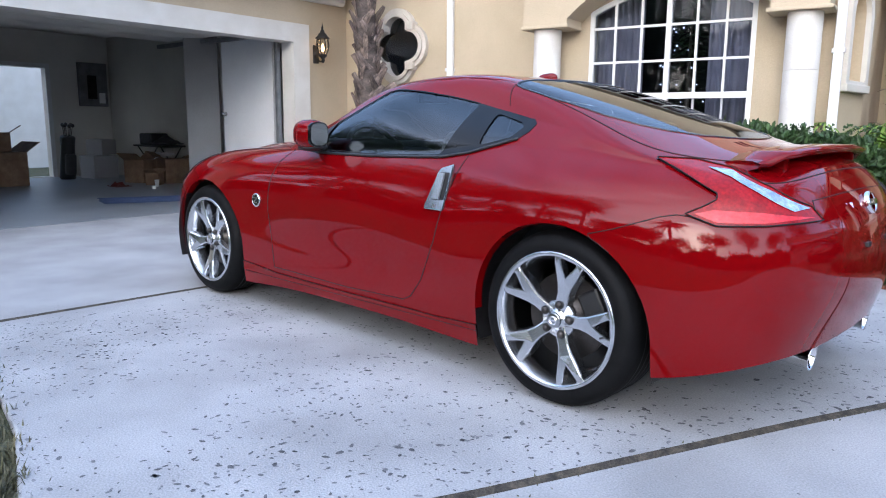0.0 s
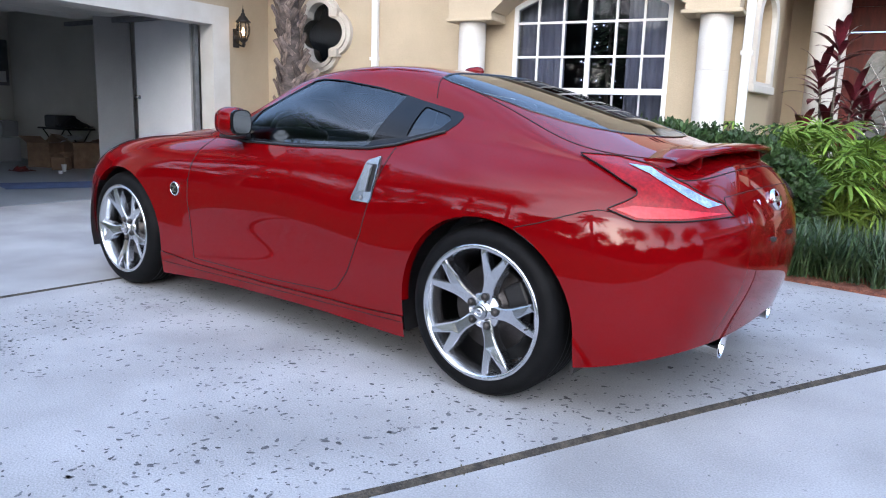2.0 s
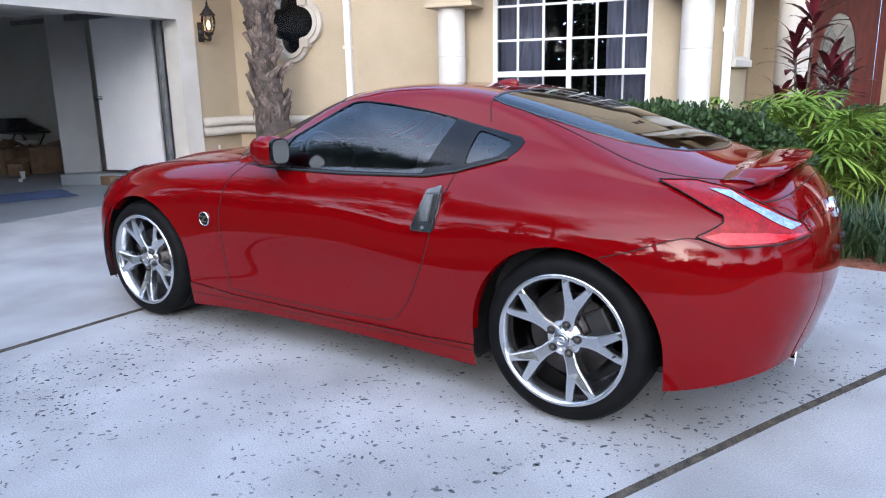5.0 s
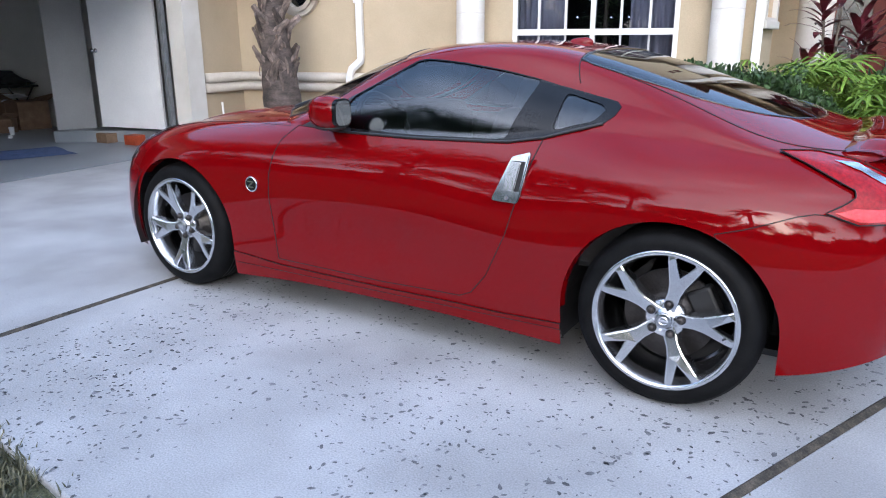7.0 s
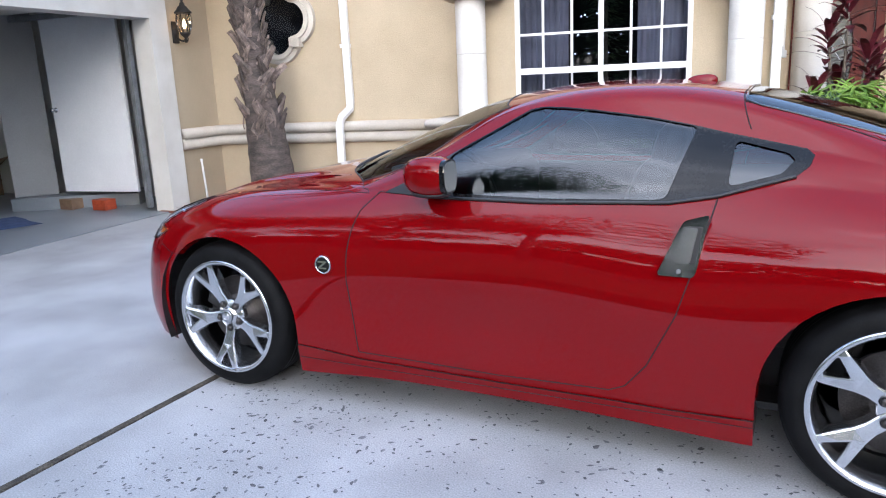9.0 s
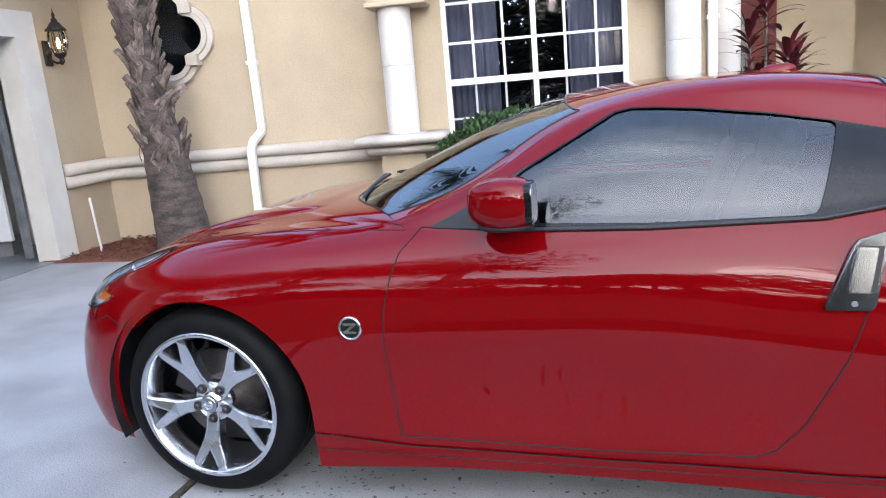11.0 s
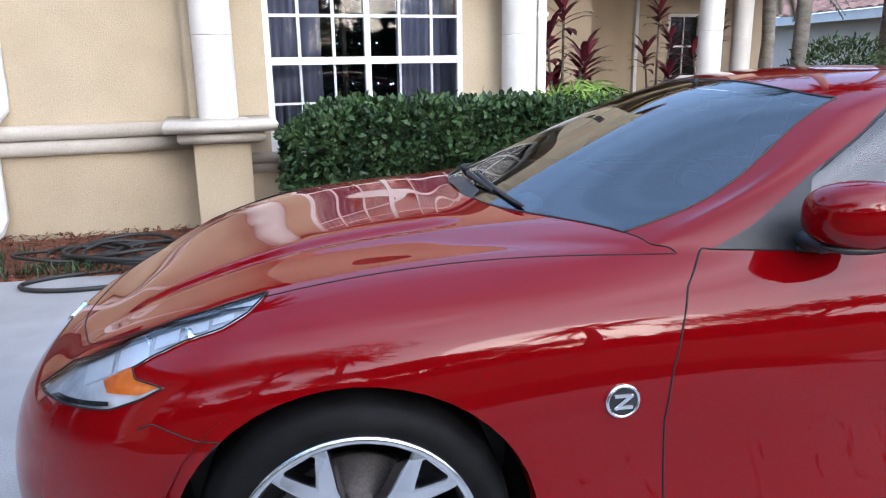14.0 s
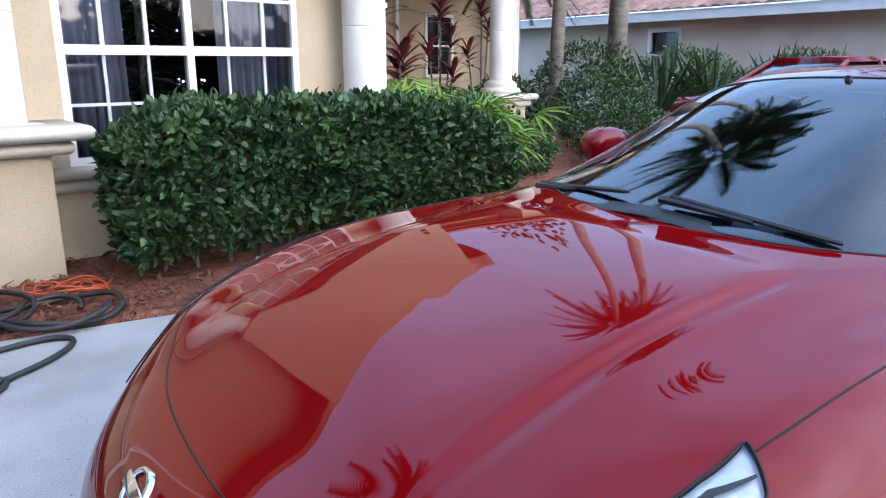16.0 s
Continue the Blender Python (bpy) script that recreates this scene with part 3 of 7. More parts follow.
def column(m, z0, z1, joint, r=0.155, base=False, label="round cream column of cast stone drums"):
    th = thing("column", m, label, "column", "columns of the house front")
    zs = [z0, joint, z1]
    for a, b in zip(zs, zs[1:]):
        bm = fresh()
        lathe(bm, [(r - 0.006, a), (r - 0.0015, a + 0.0025), (r, a + 0.008), (r, a + 0.02), (r, b - 0.02), (r, b - 0.008), (r - 0.0015, b - 0.0025), (r - 0.006, b)], 48, m)
        part("drum", bm, COLM, th, "", True)
    if base:
        bm = fresh()
        lathe(bm, [(r, z0 + 0.17), (r + 0.03, z0 + 0.16), (r + 0.07, z0 + 0.12), (r + 0.06, z0 + 0.08), (r + 0.10, z0 + 0.07), (r + 0.12, z0 + 0.03), (r + 0.11, z0)], 40, m)
        part("base", bm, CAST, th, "rounded base of cast stone", True)
for u in (-1.285, 1.315):
    pedestal(u)
    column(HOUSE @ Matrix.Translation((u, -0.195, 0)), 0.94, 2.10, 1.565, 0.152)
def porch_pier(u, v):
    th = thing("porch_pier", HOUSE @ Matrix.Translation((u, v, 0)), "low stucco pier with a moulded stone cap", "pier", "piers of the porch")
    bm = fresh()
    box(bm, (u - 0.24, v - 0.24, -0.05), (u + 0.24, v + 0.24, 0.74), HOUSE, 0.008)
    part("shaft", bm, STUCCO, th)
    bm = fresh()
    box(bm, (u - 0.30, v - 0.30, 0.74), (u + 0.30, v + 0.30, 0.82), HOUSE, 0.03)
    box(bm, (u - 0.37, v - 0.37, 0.82), (u + 0.37, v + 0.37, 0.90), HOUSE, 0.035)
    part("cap", bm, CAST, th)
porch_pier(4.88, 1.68)
column(HOUSE @ Matrix.Translation((4.88, 1.68, 0)), 0.90, 2.80, 1.69, 0.15, True, "round cream porch column on a moulded base")
column(HOUSE @ Matrix.Translation((2.28, 2.2, 0)), 0.0, 2.80, 1.69, 0.20, True, "round cream porch column beside the front door")
column(HOUSE @ Matrix.Translation((6.83, 3.36, 0)), 0.0, 2.80, 1.69, 0.15, True, "round cream porch column at the back")

# window sill moulding
bm = fresh()
for z0, z1, out in ((0.55, 0.63, 0.13), (0.46, 0.55, 0.09)):
    prof = [(-0.05, z0)] + [(out - (z1 - z0) / 2 + (z1 - z0) / 2 * math.cos(radians(a)), (z0 + z1) / 2 + (z1 - z0) / 2 * math.sin(radians(a))) for a in range(-90, 91, 18)] + [(-0.05, z1)]
    sweep(bm, prof, [uv(-1.08, 0.05), uv(1.08, 0.05)])
structure("trim_sill", bm, CAST, "rounded cast stone sill under the window", "sill", True)

# the big arched window
def bar(bm, u0, z0, u1, z1, w, d0, d1):
    dx, dz = u1 - u0, z1 - z0
    ln = math.hypot(dx, dz)
    m = HOUSE @ Matrix.Translation((u0, 0, z0)) @ Matrix.Rotation(-math.atan2(dz, dx), 4, "Y")
    box(bm, (0, d0, -w / 2), (ln, d1, w / 2), m)
win = thing("window_1", HOUSE @ Matrix.Translation((0, 0.05, 0.63)), "white arched front window with many panes", "window", kind="structure")
bm = fresh()
inner = [(0.862 - 0.05, 0.68)] + arc(-0.005, 0.655, 1.79, 62.8, 117.2, 20) + [(-0.872 + 0.05, 0.68)]
slab(bm, WIN_HOLE, [inner], 0.02, 0.10, HOUSE)
part("window_frame", bm, WHITE, win)
bm = fresh()
bar(bm, -0.83, 1.37, 0.82, 1.37, 0.062, 0.015, 0.09)
part("transom", bm, WHITE, win)
bm = fresh()
bar(bm, -0.005, 0.67, -0.005, 2.45, 0.05, 0.018, 0.088)
part("mullion", bm, WHITE, win)
def arch_top(u):
    return 0.655 + math.sqrt(1.80 ** 2 - (u + 0.005) ** 2)
for u in (-0.585, -0.295, 0.285, 0.575):
    bm = fresh()
    bar(bm, u, 1.40, u, arch_top(u), 0.024, 0.03, 0.07)
    part("glazing_bar", bm, WHITE, win)
    bm = fresh()
    bar(bm, u, 0.68, u, 1.34, 0.020, 0.04, 0.07)
    part("glazing_bar", bm, BARGREY, win)
for z in (1.735, 2.10):
    bm = fresh()
    bar(bm, -0.83, z, 0.82, z, 0.024, 0.031, 0.069)
    part("glazing_bar", bm, WHITE, win)
bm = fresh()
bar(bm, -0.83, 1.02, 0.82, 1.02, 0.02, 0.041, 0.069)
part("glazing_bar", bm, BARGREY, win)
bm = fresh()
slab(bm, inner, [], 0.052, 0.056, HOUSE)
p = part("pane", bm, PANE, win)
p.visible_shadow = False
# room behind it: a shell painted near-black for the dimness indoors
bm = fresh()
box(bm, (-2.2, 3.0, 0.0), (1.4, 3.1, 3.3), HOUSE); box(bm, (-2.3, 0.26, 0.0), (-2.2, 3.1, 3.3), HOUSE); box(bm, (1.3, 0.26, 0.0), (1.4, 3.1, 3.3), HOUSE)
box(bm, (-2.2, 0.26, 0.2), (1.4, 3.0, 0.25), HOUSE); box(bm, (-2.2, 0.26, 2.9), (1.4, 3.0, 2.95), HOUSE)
structure("wall_room", bm, ROOMSHADE, "near-black shell standing for the dim room behind the front window", "wall")
def curtain(u0, u1):
    verts, faces = [], []
    n = 40
    for i in range(n + 1):
        u = u0 + (u1 - u0) * i / n
        v = 0.34 + 0.035 * math.sin(i * 1.35) + 0.012 * math.sin(i * 3.1)
        for z in (0.35, 2.75):
            p = HOUSE @ Vector((u, v + (0.01 if z < 1 else 0), z))
            verts.append((p.x, p.y, p.z))
    for i in range(n):
        faces.append((2 * i, 2 * i + 2, 2 * i + 3, 2 * i + 1))
    ob = pydata("curtain", verts, faces, CLOTHG, None, "", True)
    so = ob.modifiers.new("thick", "SOLIDIFY")
    so.thickness = 0.004
    tagged(ob, "grey-blue gathered curtain inside the front window", "curtain", "curtains of the front window")
curtain(-0.92, -0.36), curtain(0.34, 0.95)
# tree with small lights in the room
tr = thing("decorated_tree", HOUSE @ Matrix.Translation((-0.02, 0.95, 0.25)), "dark indoor tree hung with small lights", "tree")
rng = np.random.default_rng(11)
verts, faces = [], []
for i in range(1800):
    z = rng.uniform(0.55, 2.6)
    r = 0.62 * (1 - (z - 0.45) / 2.4) * rng.uniform(0.3, 1)
    a = rng.uniform(0, 2 * math.pi)
    c = HOUSE @ Vector((-0.02 + r * math.cos(a), 0.95 + r * math.sin(a), z))
    d = Vector((math.cos(a), math.sin(a), -0.3)) * 0.09
    s = Vector((-math.sin(a), math.cos(a), 0)) * 0.012
    b = len(verts)
    verts += [c - s, c + s, c + d]
    faces.append((b, b + 1, b + 2))
pydata("branches", verts, faces, FOLI, tr, kind="stuff")
bm = fresh()
tube(bm, [tuple(HOUSE @ Vector((-0.02, 0.95, z))) for z in (0.25, 1.2, 2.4)], [0.04, 0.03, 0.012], 8)
part("stem", bm, WOOD, tr)
for i in range(8):
    a = 0.8 * i
    z = 0.75 + i * 0.2
    r = 0.62 * (1 - (z - 0.45) / 2.4) + 0.02
    bm = fresh()
    tube(bm, [tuple(HOUSE @ Vector((-0.02 + r * math.cos(a + t), 0.95 + r * math.sin(a + t), z - 0.06 * math.sin(t * 2)))) for t in np.linspace(3.3, 6.0, 14)], 0.006, 5)
    part("garland", bm, SATIN, tr)
    for t in np.linspace(3.4, 5.9, 5):
        bm = fresh()
        bmesh.ops.create_icosphere(bm, subdivisions=1, radius=0.011, matrix=HOUSE @ Matrix.Translation((-0.02 + (r + 0.02) * math.cos(a + t), 0.95 + (r + 0.02) * math.sin(a + t), z)))
        part("light", bm, FAIRY, tr)

# round-lobed window
q = thing("window_2", HOUSE @ Matrix.Translation((QX, 0.25, QZ)), "dark four-lobed window in a deep cream moulding", "window", kind="structure")
for nm, ro, ri, y0, y1 in (("outer_moulding", 0.290, 0.235, 0.185, 0.252), ("inner_moulding", 0.236, 0.188, 0.155, 0.30)):
    bm = fresh()
    slab(bm, lobed(QX, QZ, ro, 0.19, 16), [lobed(QX, QZ, ri, 0.185, 16)], y0, y1, HOUSE)
    part(nm, bm, CAST, q)
for a in (45, 135, 225, 315):
    bm = fresh()
    m = HOUSE @ Matrix.Translation((QX + 0.335 * math.cos(radians(a)), 0, QZ + 0.36 * math.sin(radians(a))))
    box(bm, (-0.065, 0.13, -0.055), (0.065, 0.252, 0.055), m, 0.008)
    part("corner_block", bm, CAST, q)
bm = fresh()
slab(bm, lobed(QX, QZ, 0.195, 0.185, 14), [], 0.285, 0.29, HOUSE)
part("pane", bm, PANE, q)
# near-black sheet behind the pane stands for the unlit hall
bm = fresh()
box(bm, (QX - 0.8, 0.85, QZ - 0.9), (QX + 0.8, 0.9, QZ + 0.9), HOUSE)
structure("wall_hall", bm, ROOMSHADE, "near-black sheet standing for the dark hall behind the lobed window", "wall")

# front door, far in the porch
fd = thing("door_1", HOUSE @ Matrix.Translation((2.95, 4.25, 0)), "dark red stained front door with tall oval glass", "door", kind="structure")
for u0 in (2.476,):
    bm = fresh()
    oval = [(u0 + 0.465 + 0.24 * math.cos(t), 1.45 + 0.72 * math.sin(t)) for t in np.linspace(0, 2 * math.pi, 29)[:-1]]
    slab(bm, [(u0, 0.02), (u0 + 0.948, 0.02), (u0 + 0.948, 2.4), (u0, 2.4)], [oval], 4.22, 4.27, HOUSE)
    leaf = part("door_leaf", bm, DOORRED, fd)
    bm = fresh()
    slab(bm, [(u0 + 0.465 + 0.27 * math.cos(t), 1.45 + 0.75 * math.sin(t)) for t in np.linspace(0, 2 * math.pi, 29)[:-1]], [oval], 4.20, 4.22, HOUSE)
    part("oval_moulding", bm, DOORRED, leaf)
    bm = fresh()
    slab(bm, oval, [], 4.24, 4.25, HOUSE)
    part("oval_glass", bm, LEADGLASS, leaf, "leaded grey oval glass")
    bm = fresh()
    for k in range(4):
        tube(bm, [tuple(HOUSE @ Vector((u0 + 0.465 + 0.20 * math.sin(t * 2 + k), 4.235, 1.45 + 0.6 * (t - 1)))) for t in np.linspace(0.1, 1.9, 9)], 0.006, 5)
    part("lead", bm, SATIN, leaf)
bm = fresh()
box(bm, (2.36, 4.16, 0), (2.474, 4.2, 2.85), HOUSE, 0.006); box(bm, (3.426, 4.16, 0), (3.54, 4.2, 2.85), HOUSE, 0.006); box(bm, (2.474, 4.16, 2.75), (3.426, 4.2, 2.85), HOUSE, 0.006)
box(bm, (2.444, 4.202, 2.42), (3.456, 4.26, 2.75), HOUSE)
part("door_frame", bm, DOORRED, fd)
w3 = thing("window_3", HOUSE @ Matrix.Translation((8.4, 6.9, 1.0)), "white side window under the palms", "window", kind="structure")
bm = fresh()
slab(bm, [(8.0, 1.0), (8.8, 1.0), (8.8, 2.3), (8.0, 2.3)], [[(8.06, 1.06), (8.74, 1.06), (8.74, 2.24), (8.06, 2.24)]], 6.87, 6.95, HOUSE)
box(bm, (8.06, 6.88, 1.63), (8.74, 6.92, 1.67), HOUSE); box(bm, (8.39, 6.885, 1.06), (8.41, 6.915, 2.24), HOUSE)
part("window_frame", bm, WHITE, w3)
bm = fresh()
box(bm, (8.06, 6.92, 1.06), (8.74, 6.925, 2.24), HOUSE)
part("pane", bm, GLOSSB, w3)

# house number: two dark figures drawn as plain bars
num = thing("house_number", HOUSE @ Matrix.Translation((1.28, -0.38, 2.4)), "two dark metal figures fixed to the stucco", "number")
for z in (2.495, 2.325):
    bm = fresh()
    box(bm, (1.245, -0.394, z - 0.062), (1.315, -0.381, z + 0.062), HOUSE, 0.003)
    part("figure", bm, IRON, num)

# downspouts
def spout(pts, label):
    th = thing("downspout", pts[-1], label, "downspout", "downspouts of the house front")
    bm = fresh()
    P = [HOUSE @ Vector(p) for p in pts]
    rings = []
    for i, p in enumerate(P):
        d = (P[min(i + 1, len(P) - 1)] - P[max(i - 1, 0)]).normalized()
        s = (HOUSE.to_3x3() @ Vector((1, 0, 0)))
        s = (s - d * s.dot(d)).normalized()
        o = d.cross(s)
        rings.append([bm.verts.new(p + a * 0.042 * s + b * 0.030 * o) for a, b in ((-1, -1), (1, -1), (1, 1), (-1, 1))])
    for a, b in zip(rings, rings[1:]):
        for k in range(4):
            bm.faces.new((a[k], a[(k + 1) % 4], b[(k + 1) % 4], b[k]))
    bm.faces.new(rings[0])
    bmesh.ops.recalc_face_normals(bm, faces=bm.faces)
    bmesh.ops.bevel(bm, geom=[e for e in bm.edges if len(e.link_faces) == 2], offset=0.006, segments=1, affect="EDGES")
    part("pipe", bm, WHITE, th)
    bm = fresh()
    for z in (1.75,):
        p0 = Vector(pts[0])
        box(bm, (p0.x - 0.055, p0.y - 0.036, z - 0.02), (p0.x + 0.055, 0.25 if p0.x < 0 else p0.y + 0.05, z + 0.02), HOUSE)
    part("strap", bm, WHITE, th)
spout([(-2.86, 0.217, 3.35), (-2.85, 0.217, 1.12), (-2.855, 0.21, 1.05), (-2.92, 0.11, 0.96), (-2.95, 0.10, 0.88), (-2.96, 0.10, 0.20), (-2.99, 0.06, 0.12), (-3.06, -0.16, 0.045)], "white rectangular downspout bent over the ledge")
spout([(1.60, -0.06, 3.35), (1.60, -0.06, 1.08), (1.61, -0.09, 0.98), (1.72, -0.30, 0.90)], "white rectangular downspout with a kicked foot")

# ---- the red coupe ----
YC = 0.820            # plane of symmetry
# Lengthwise feature lines from the nose round the side to the tail: (x, half width, height) at 19 stations.
# lower edge of the bumpers and sills
bottom_edge = [(-.788, 0, .170), (-.758, .311, .170), (-.648, .585, .170), (-.514, .720, .170), (-.280, .795, .160), (.000, .820, .140), (.350, .813, .130), (.720, .803, .150), (1.100, .797, .152), (1.500, .797, .150), (1.850, .807, .143), (2.200, .825, .135), (2.550, .830, .150), (2.850, .838, .172), (3.060, .790, .218), (3.200, .712, .268), (3.279, .575, .282), (3.324, .338, .290), (3.343, 0, .290)]
sill_line = [(-.838, 0, .270), (-.818, .311, .270), (-.718, .575, .270), (-.514, .745, .270), (-.280, .810, .270), (.000, .835, .270), (.350, .830, .270), (.720, .821, .265), (1.100, .815, .265), (1.500, .815, .265), (1.850, .825, .265), (2.200, .850, .270), (2.550, .872, .270), (2.850, .858, .285), (3.060, .806, .320), (3.200, .729, .355), (3.299, .585, .370), (3.349, .338, .380), (3.368, 0, .380)]
bumper_line = [(-.848, 0, .400), (-.828, .303, .400), (-.733, .555, .400), (-.514, .750, .400), (-.280, .815, .420), (.000, .843, .420), (.350, .835, .420), (.720, .815, .420), (1.100, .806, .420), (1.500, .808, .420), (1.850, .828, .420), (2.200, .860, .420), (2.550, .888, .430), (2.850, .868, .430), (3.060, .813, .440), (3.200, .737, .460), (3.319, .585, .475), (3.374, .338, .490), (3.393, 0, .490)]
flank_line = [(-.828, 0, .520), (-.808, .294, .520), (-.713, .535, .525), (-.520, .743, .535), (-.280, .820, .560), (.000, .851, .570), (.350, .842, .570), (.720, .833, .570), (1.100, .829, .570), (1.500, .830, .570), (1.850, .840, .570), (2.200, .864, .570), (2.550, .900, .580), (2.850, .876, .580), (3.060, .813, .580), (3.200, .732, .590), (3.323, .585, .610), (3.368, .338, .620), (3.385, 0, .620)]
shoulder_line = [(-.775, 0, .600), (-.755, .285, .600), (-.670, .510, .610), (-.520, .708, .640), (-.280, .800, .690), (.000, .838, .715), (.350, .837, .720), (.720, .829, .710), (1.100, .825, .700), (1.500, .825, .700), (1.850, .825, .700), (2.200, .857, .714), (2.550, .893, .726), (2.850, .862, .720), (3.060, .793, .700), (3.200, .710, .695), (3.308, .565, .705), (3.348, .329, .720), (3.365, 0, .720)]
fender_line = [(-.725, 0, .650), (-.708, .276, .650), (-.630, .485, .662), (-.520, .657, .695), (-.280, .745, .770), (.000, .783, .810), (.350, .797, .825), (.720, .799, .820), (1.100, .801, .810), (1.500, .801, .810), (1.850, .790, .815), (2.200, .814, .834), (2.550, .848, .842), (2.850, .818, .822), (3.060, .760, .790), (3.200, .675, .775), (3.268, .545, .780), (3.308, .320, .800), (3.325, 0, .800)]
# hood seam, belt, haunch
belt_line = [(-.665, 0, .680), (-.652, .267, .685), (-.585, .445, .700), (-.520, .570, .732), (-.280, .645, .812), (.000, .653, .866), (.350, .650, .893), (.720, .717, .896), (1.100, .747, .890), (1.500, .751, .890), (1.850, .745, .897), (2.200, .700, .955), (2.550, .722, .930), (2.850, .735, .895), (3.060, .680, .865), (3.170, .565, .855), (3.218, .445, .862), (3.248, .294, .885), (3.255, 0, .890)]
# lower edge of the front pillar, top of the side windows
pillar_line = [(-.590, 0, .715), (-.575, .249, .720), (-.520, .392, .735), (-.450, .505, .762), (-.250, .575, .832), (.020, .570, .874), (.340, .575, .902), (.672, .688, .909), (1.030, .640, 1.052), (1.340, .553, 1.200), (1.766, .547, 1.165), (2.100, .577, 1.088), (2.500, .660, 1.010), (2.820, .710, .925), (3.030, .635, .888), (3.140, .515, .882), (3.183, .409, .890), (3.215, .267, .905), (3.223, 0, .910)]
# cowl corner, windscreen edge, roof edge, hatch seam
roof_line = [(-.500, 0, .762), (-.490, .223, .767), (-.450, .338, .778), (-.380, .418, .797), (-.200, .475, .848), (.040, .475, .882), (.340, .525, .912), (.655, .650, .920), (.915, .615, 1.008), (1.228, .500, 1.204), (1.750, .490, 1.243), (2.050, .505, 1.207), (2.500, .590, 1.060), (2.800, .660, .948), (3.000, .565, .917), (3.090, .445, .912), (3.123, .356, .920), (3.145, .240, .930), (3.153, 0, .935)]
crown_line = [(-.350, 0, .818), (-.340, .160, .820), (-.310, .249, .828), (-.260, .320, .842), (-.120, .374, .876), (.070, .383, .904), (.280, .374, .924), (.405, .329, .938), (.800, .303, 1.105), (1.150, .262, 1.234), (1.750, .249, 1.270), (2.050, .258, 1.240), (2.500, .303, 1.117), (2.800, .338, 1.017), (2.970, .303, .967), (3.030, .240, .957), (3.060, .196, .957), (3.080, .134, .957), (3.090, 0, .957)]
# middle line
middle_line = [(-.200, 0, .858), (-.190, 0, .860), (-.170, 0, .863), (-.130, 0, .871), (-.040, 0, .889), (.100, 0, .910), (.260, 0, .928), (.378, 0, .944), (.775, 0, 1.112), (1.130, 0, 1.244), (1.750, 0, 1.278), (2.050, 0, 1.249), (2.500, 0, 1.131), (2.800, 0, 1.032), (2.930, 0, .986), (2.970, 0, .976), (3.000, 0, .971), (3.010, 0, .969), (3.020, 0, .968)]
ROWS = [bottom_edge, sill_line, bumper_line, flank_line, shoulder_line, fender_line, belt_line, pillar_line, roof_line, crown_line, middle_line]
GRID = np.array([[list(p) for p in r] for r in ROWS])           # row, station, xyz


def natural(knots, vals, at):
    """Cubic curve through vals at knots, with free ends."""
    n = len(knots)
    h = np.diff(knots)
    A, B = np.eye(n), np.zeros((n, vals.shape[1]))
    for i in range(1, n - 1):
        A[i, i - 1], A[i, i], A[i, i + 1] = h[i - 1], 2 * (h[i - 1] + h[i]), h[i]
        B[i] = 6 * ((vals[i + 1] - vals[i]) / h[i] - (vals[i] - vals[i - 1]) / h[i - 1])
    M = np.linalg.solve(A, B)
    k = np.clip(np.searchsorted(knots, at) - 1, 0, n - 2)
    d0, d1, hh = at - knots[k], knots[k + 1] - at, h[k]
    c = lambda v: v[:, None]
    return (c(d1 ** 3) * M[k] + c(d0 ** 3) * M[k + 1]) / c(6 * hh) + (vals[k] / c(hh) - M[k] * c(hh) / 6) * c(d1) + (vals[k + 1] / c(hh) - M[k + 1] * c(hh) / 6) * c(d0)


def hermite(pts, sub):
    """Smooth curve through pts (n, k, 3) along axis 0, with tangents weighted by chord, sub steps each."""
    d = np.diff(pts, axis=0)
    L = np.maximum(np.linalg.norm(d, axis=2, keepdims=True), 1e-4)
    s = d / L
    T = np.empty_like(pts)
    T[0], T[-1] = s[0], s[-1]
    T[1:-1] = (s[:-1] * L[1:] + s[1:] * L[:-1]) / (L[:-1] + L[1:])
    out, idx = [], []
    for i in range(len(pts) - 1):
        for j in range(sub):
            u = j / sub
            out.append((2 * u ** 3 - 3 * u ** 2 + 1) * pts[i] + (u ** 3 - 2 * u ** 2 + u) * T[i] * L[i] + (-2 * u ** 3 + 3 * u ** 2) * pts[i + 1] + (u ** 3 - u ** 2) * T[i + 1] * L[i])
            idx.append(i + u)
    out.append(pts[-1]), idx.append(len(pts) - 1)
    return np.array(out), np.array(idx)


belt = GRID[3]
knots = np.concatenate([[0], np.cumsum(np.linalg.norm(np.diff(belt, axis=0), axis=1))])
SUBC = 10
fine, cidx = [], []
for i in range(18):
    for j in range(SUBC):
        fine.append(knots[i] + (knots[i + 1] - knots[i]) * j / SUBC), cidx.append(i + j / SUBC)
fine.append(knots[-1]), cidx.append(18)
fine, cidx = np.array(fine), np.array(cidx)
lines = []
for r in range(11):
    if r < 7:
        lines.append(natural(knots, GRID[r], fine))
    else:                                   # these lines bend sharply at the foot of the windscreen
        cut = 7 * SUBC
        a = natural(knots[:8], GRID[r][:8], fine[:cut + 1])
        b = hermite(GRID[r][7:][:, None, :], SUBC)[0][:, 0, :]
        lines.append(np.concatenate([a, b[1:]]))
SUBR = 16
SKIN, ridx = hermite(np.array(lines), SUBR)    # (rows, stations, 3)


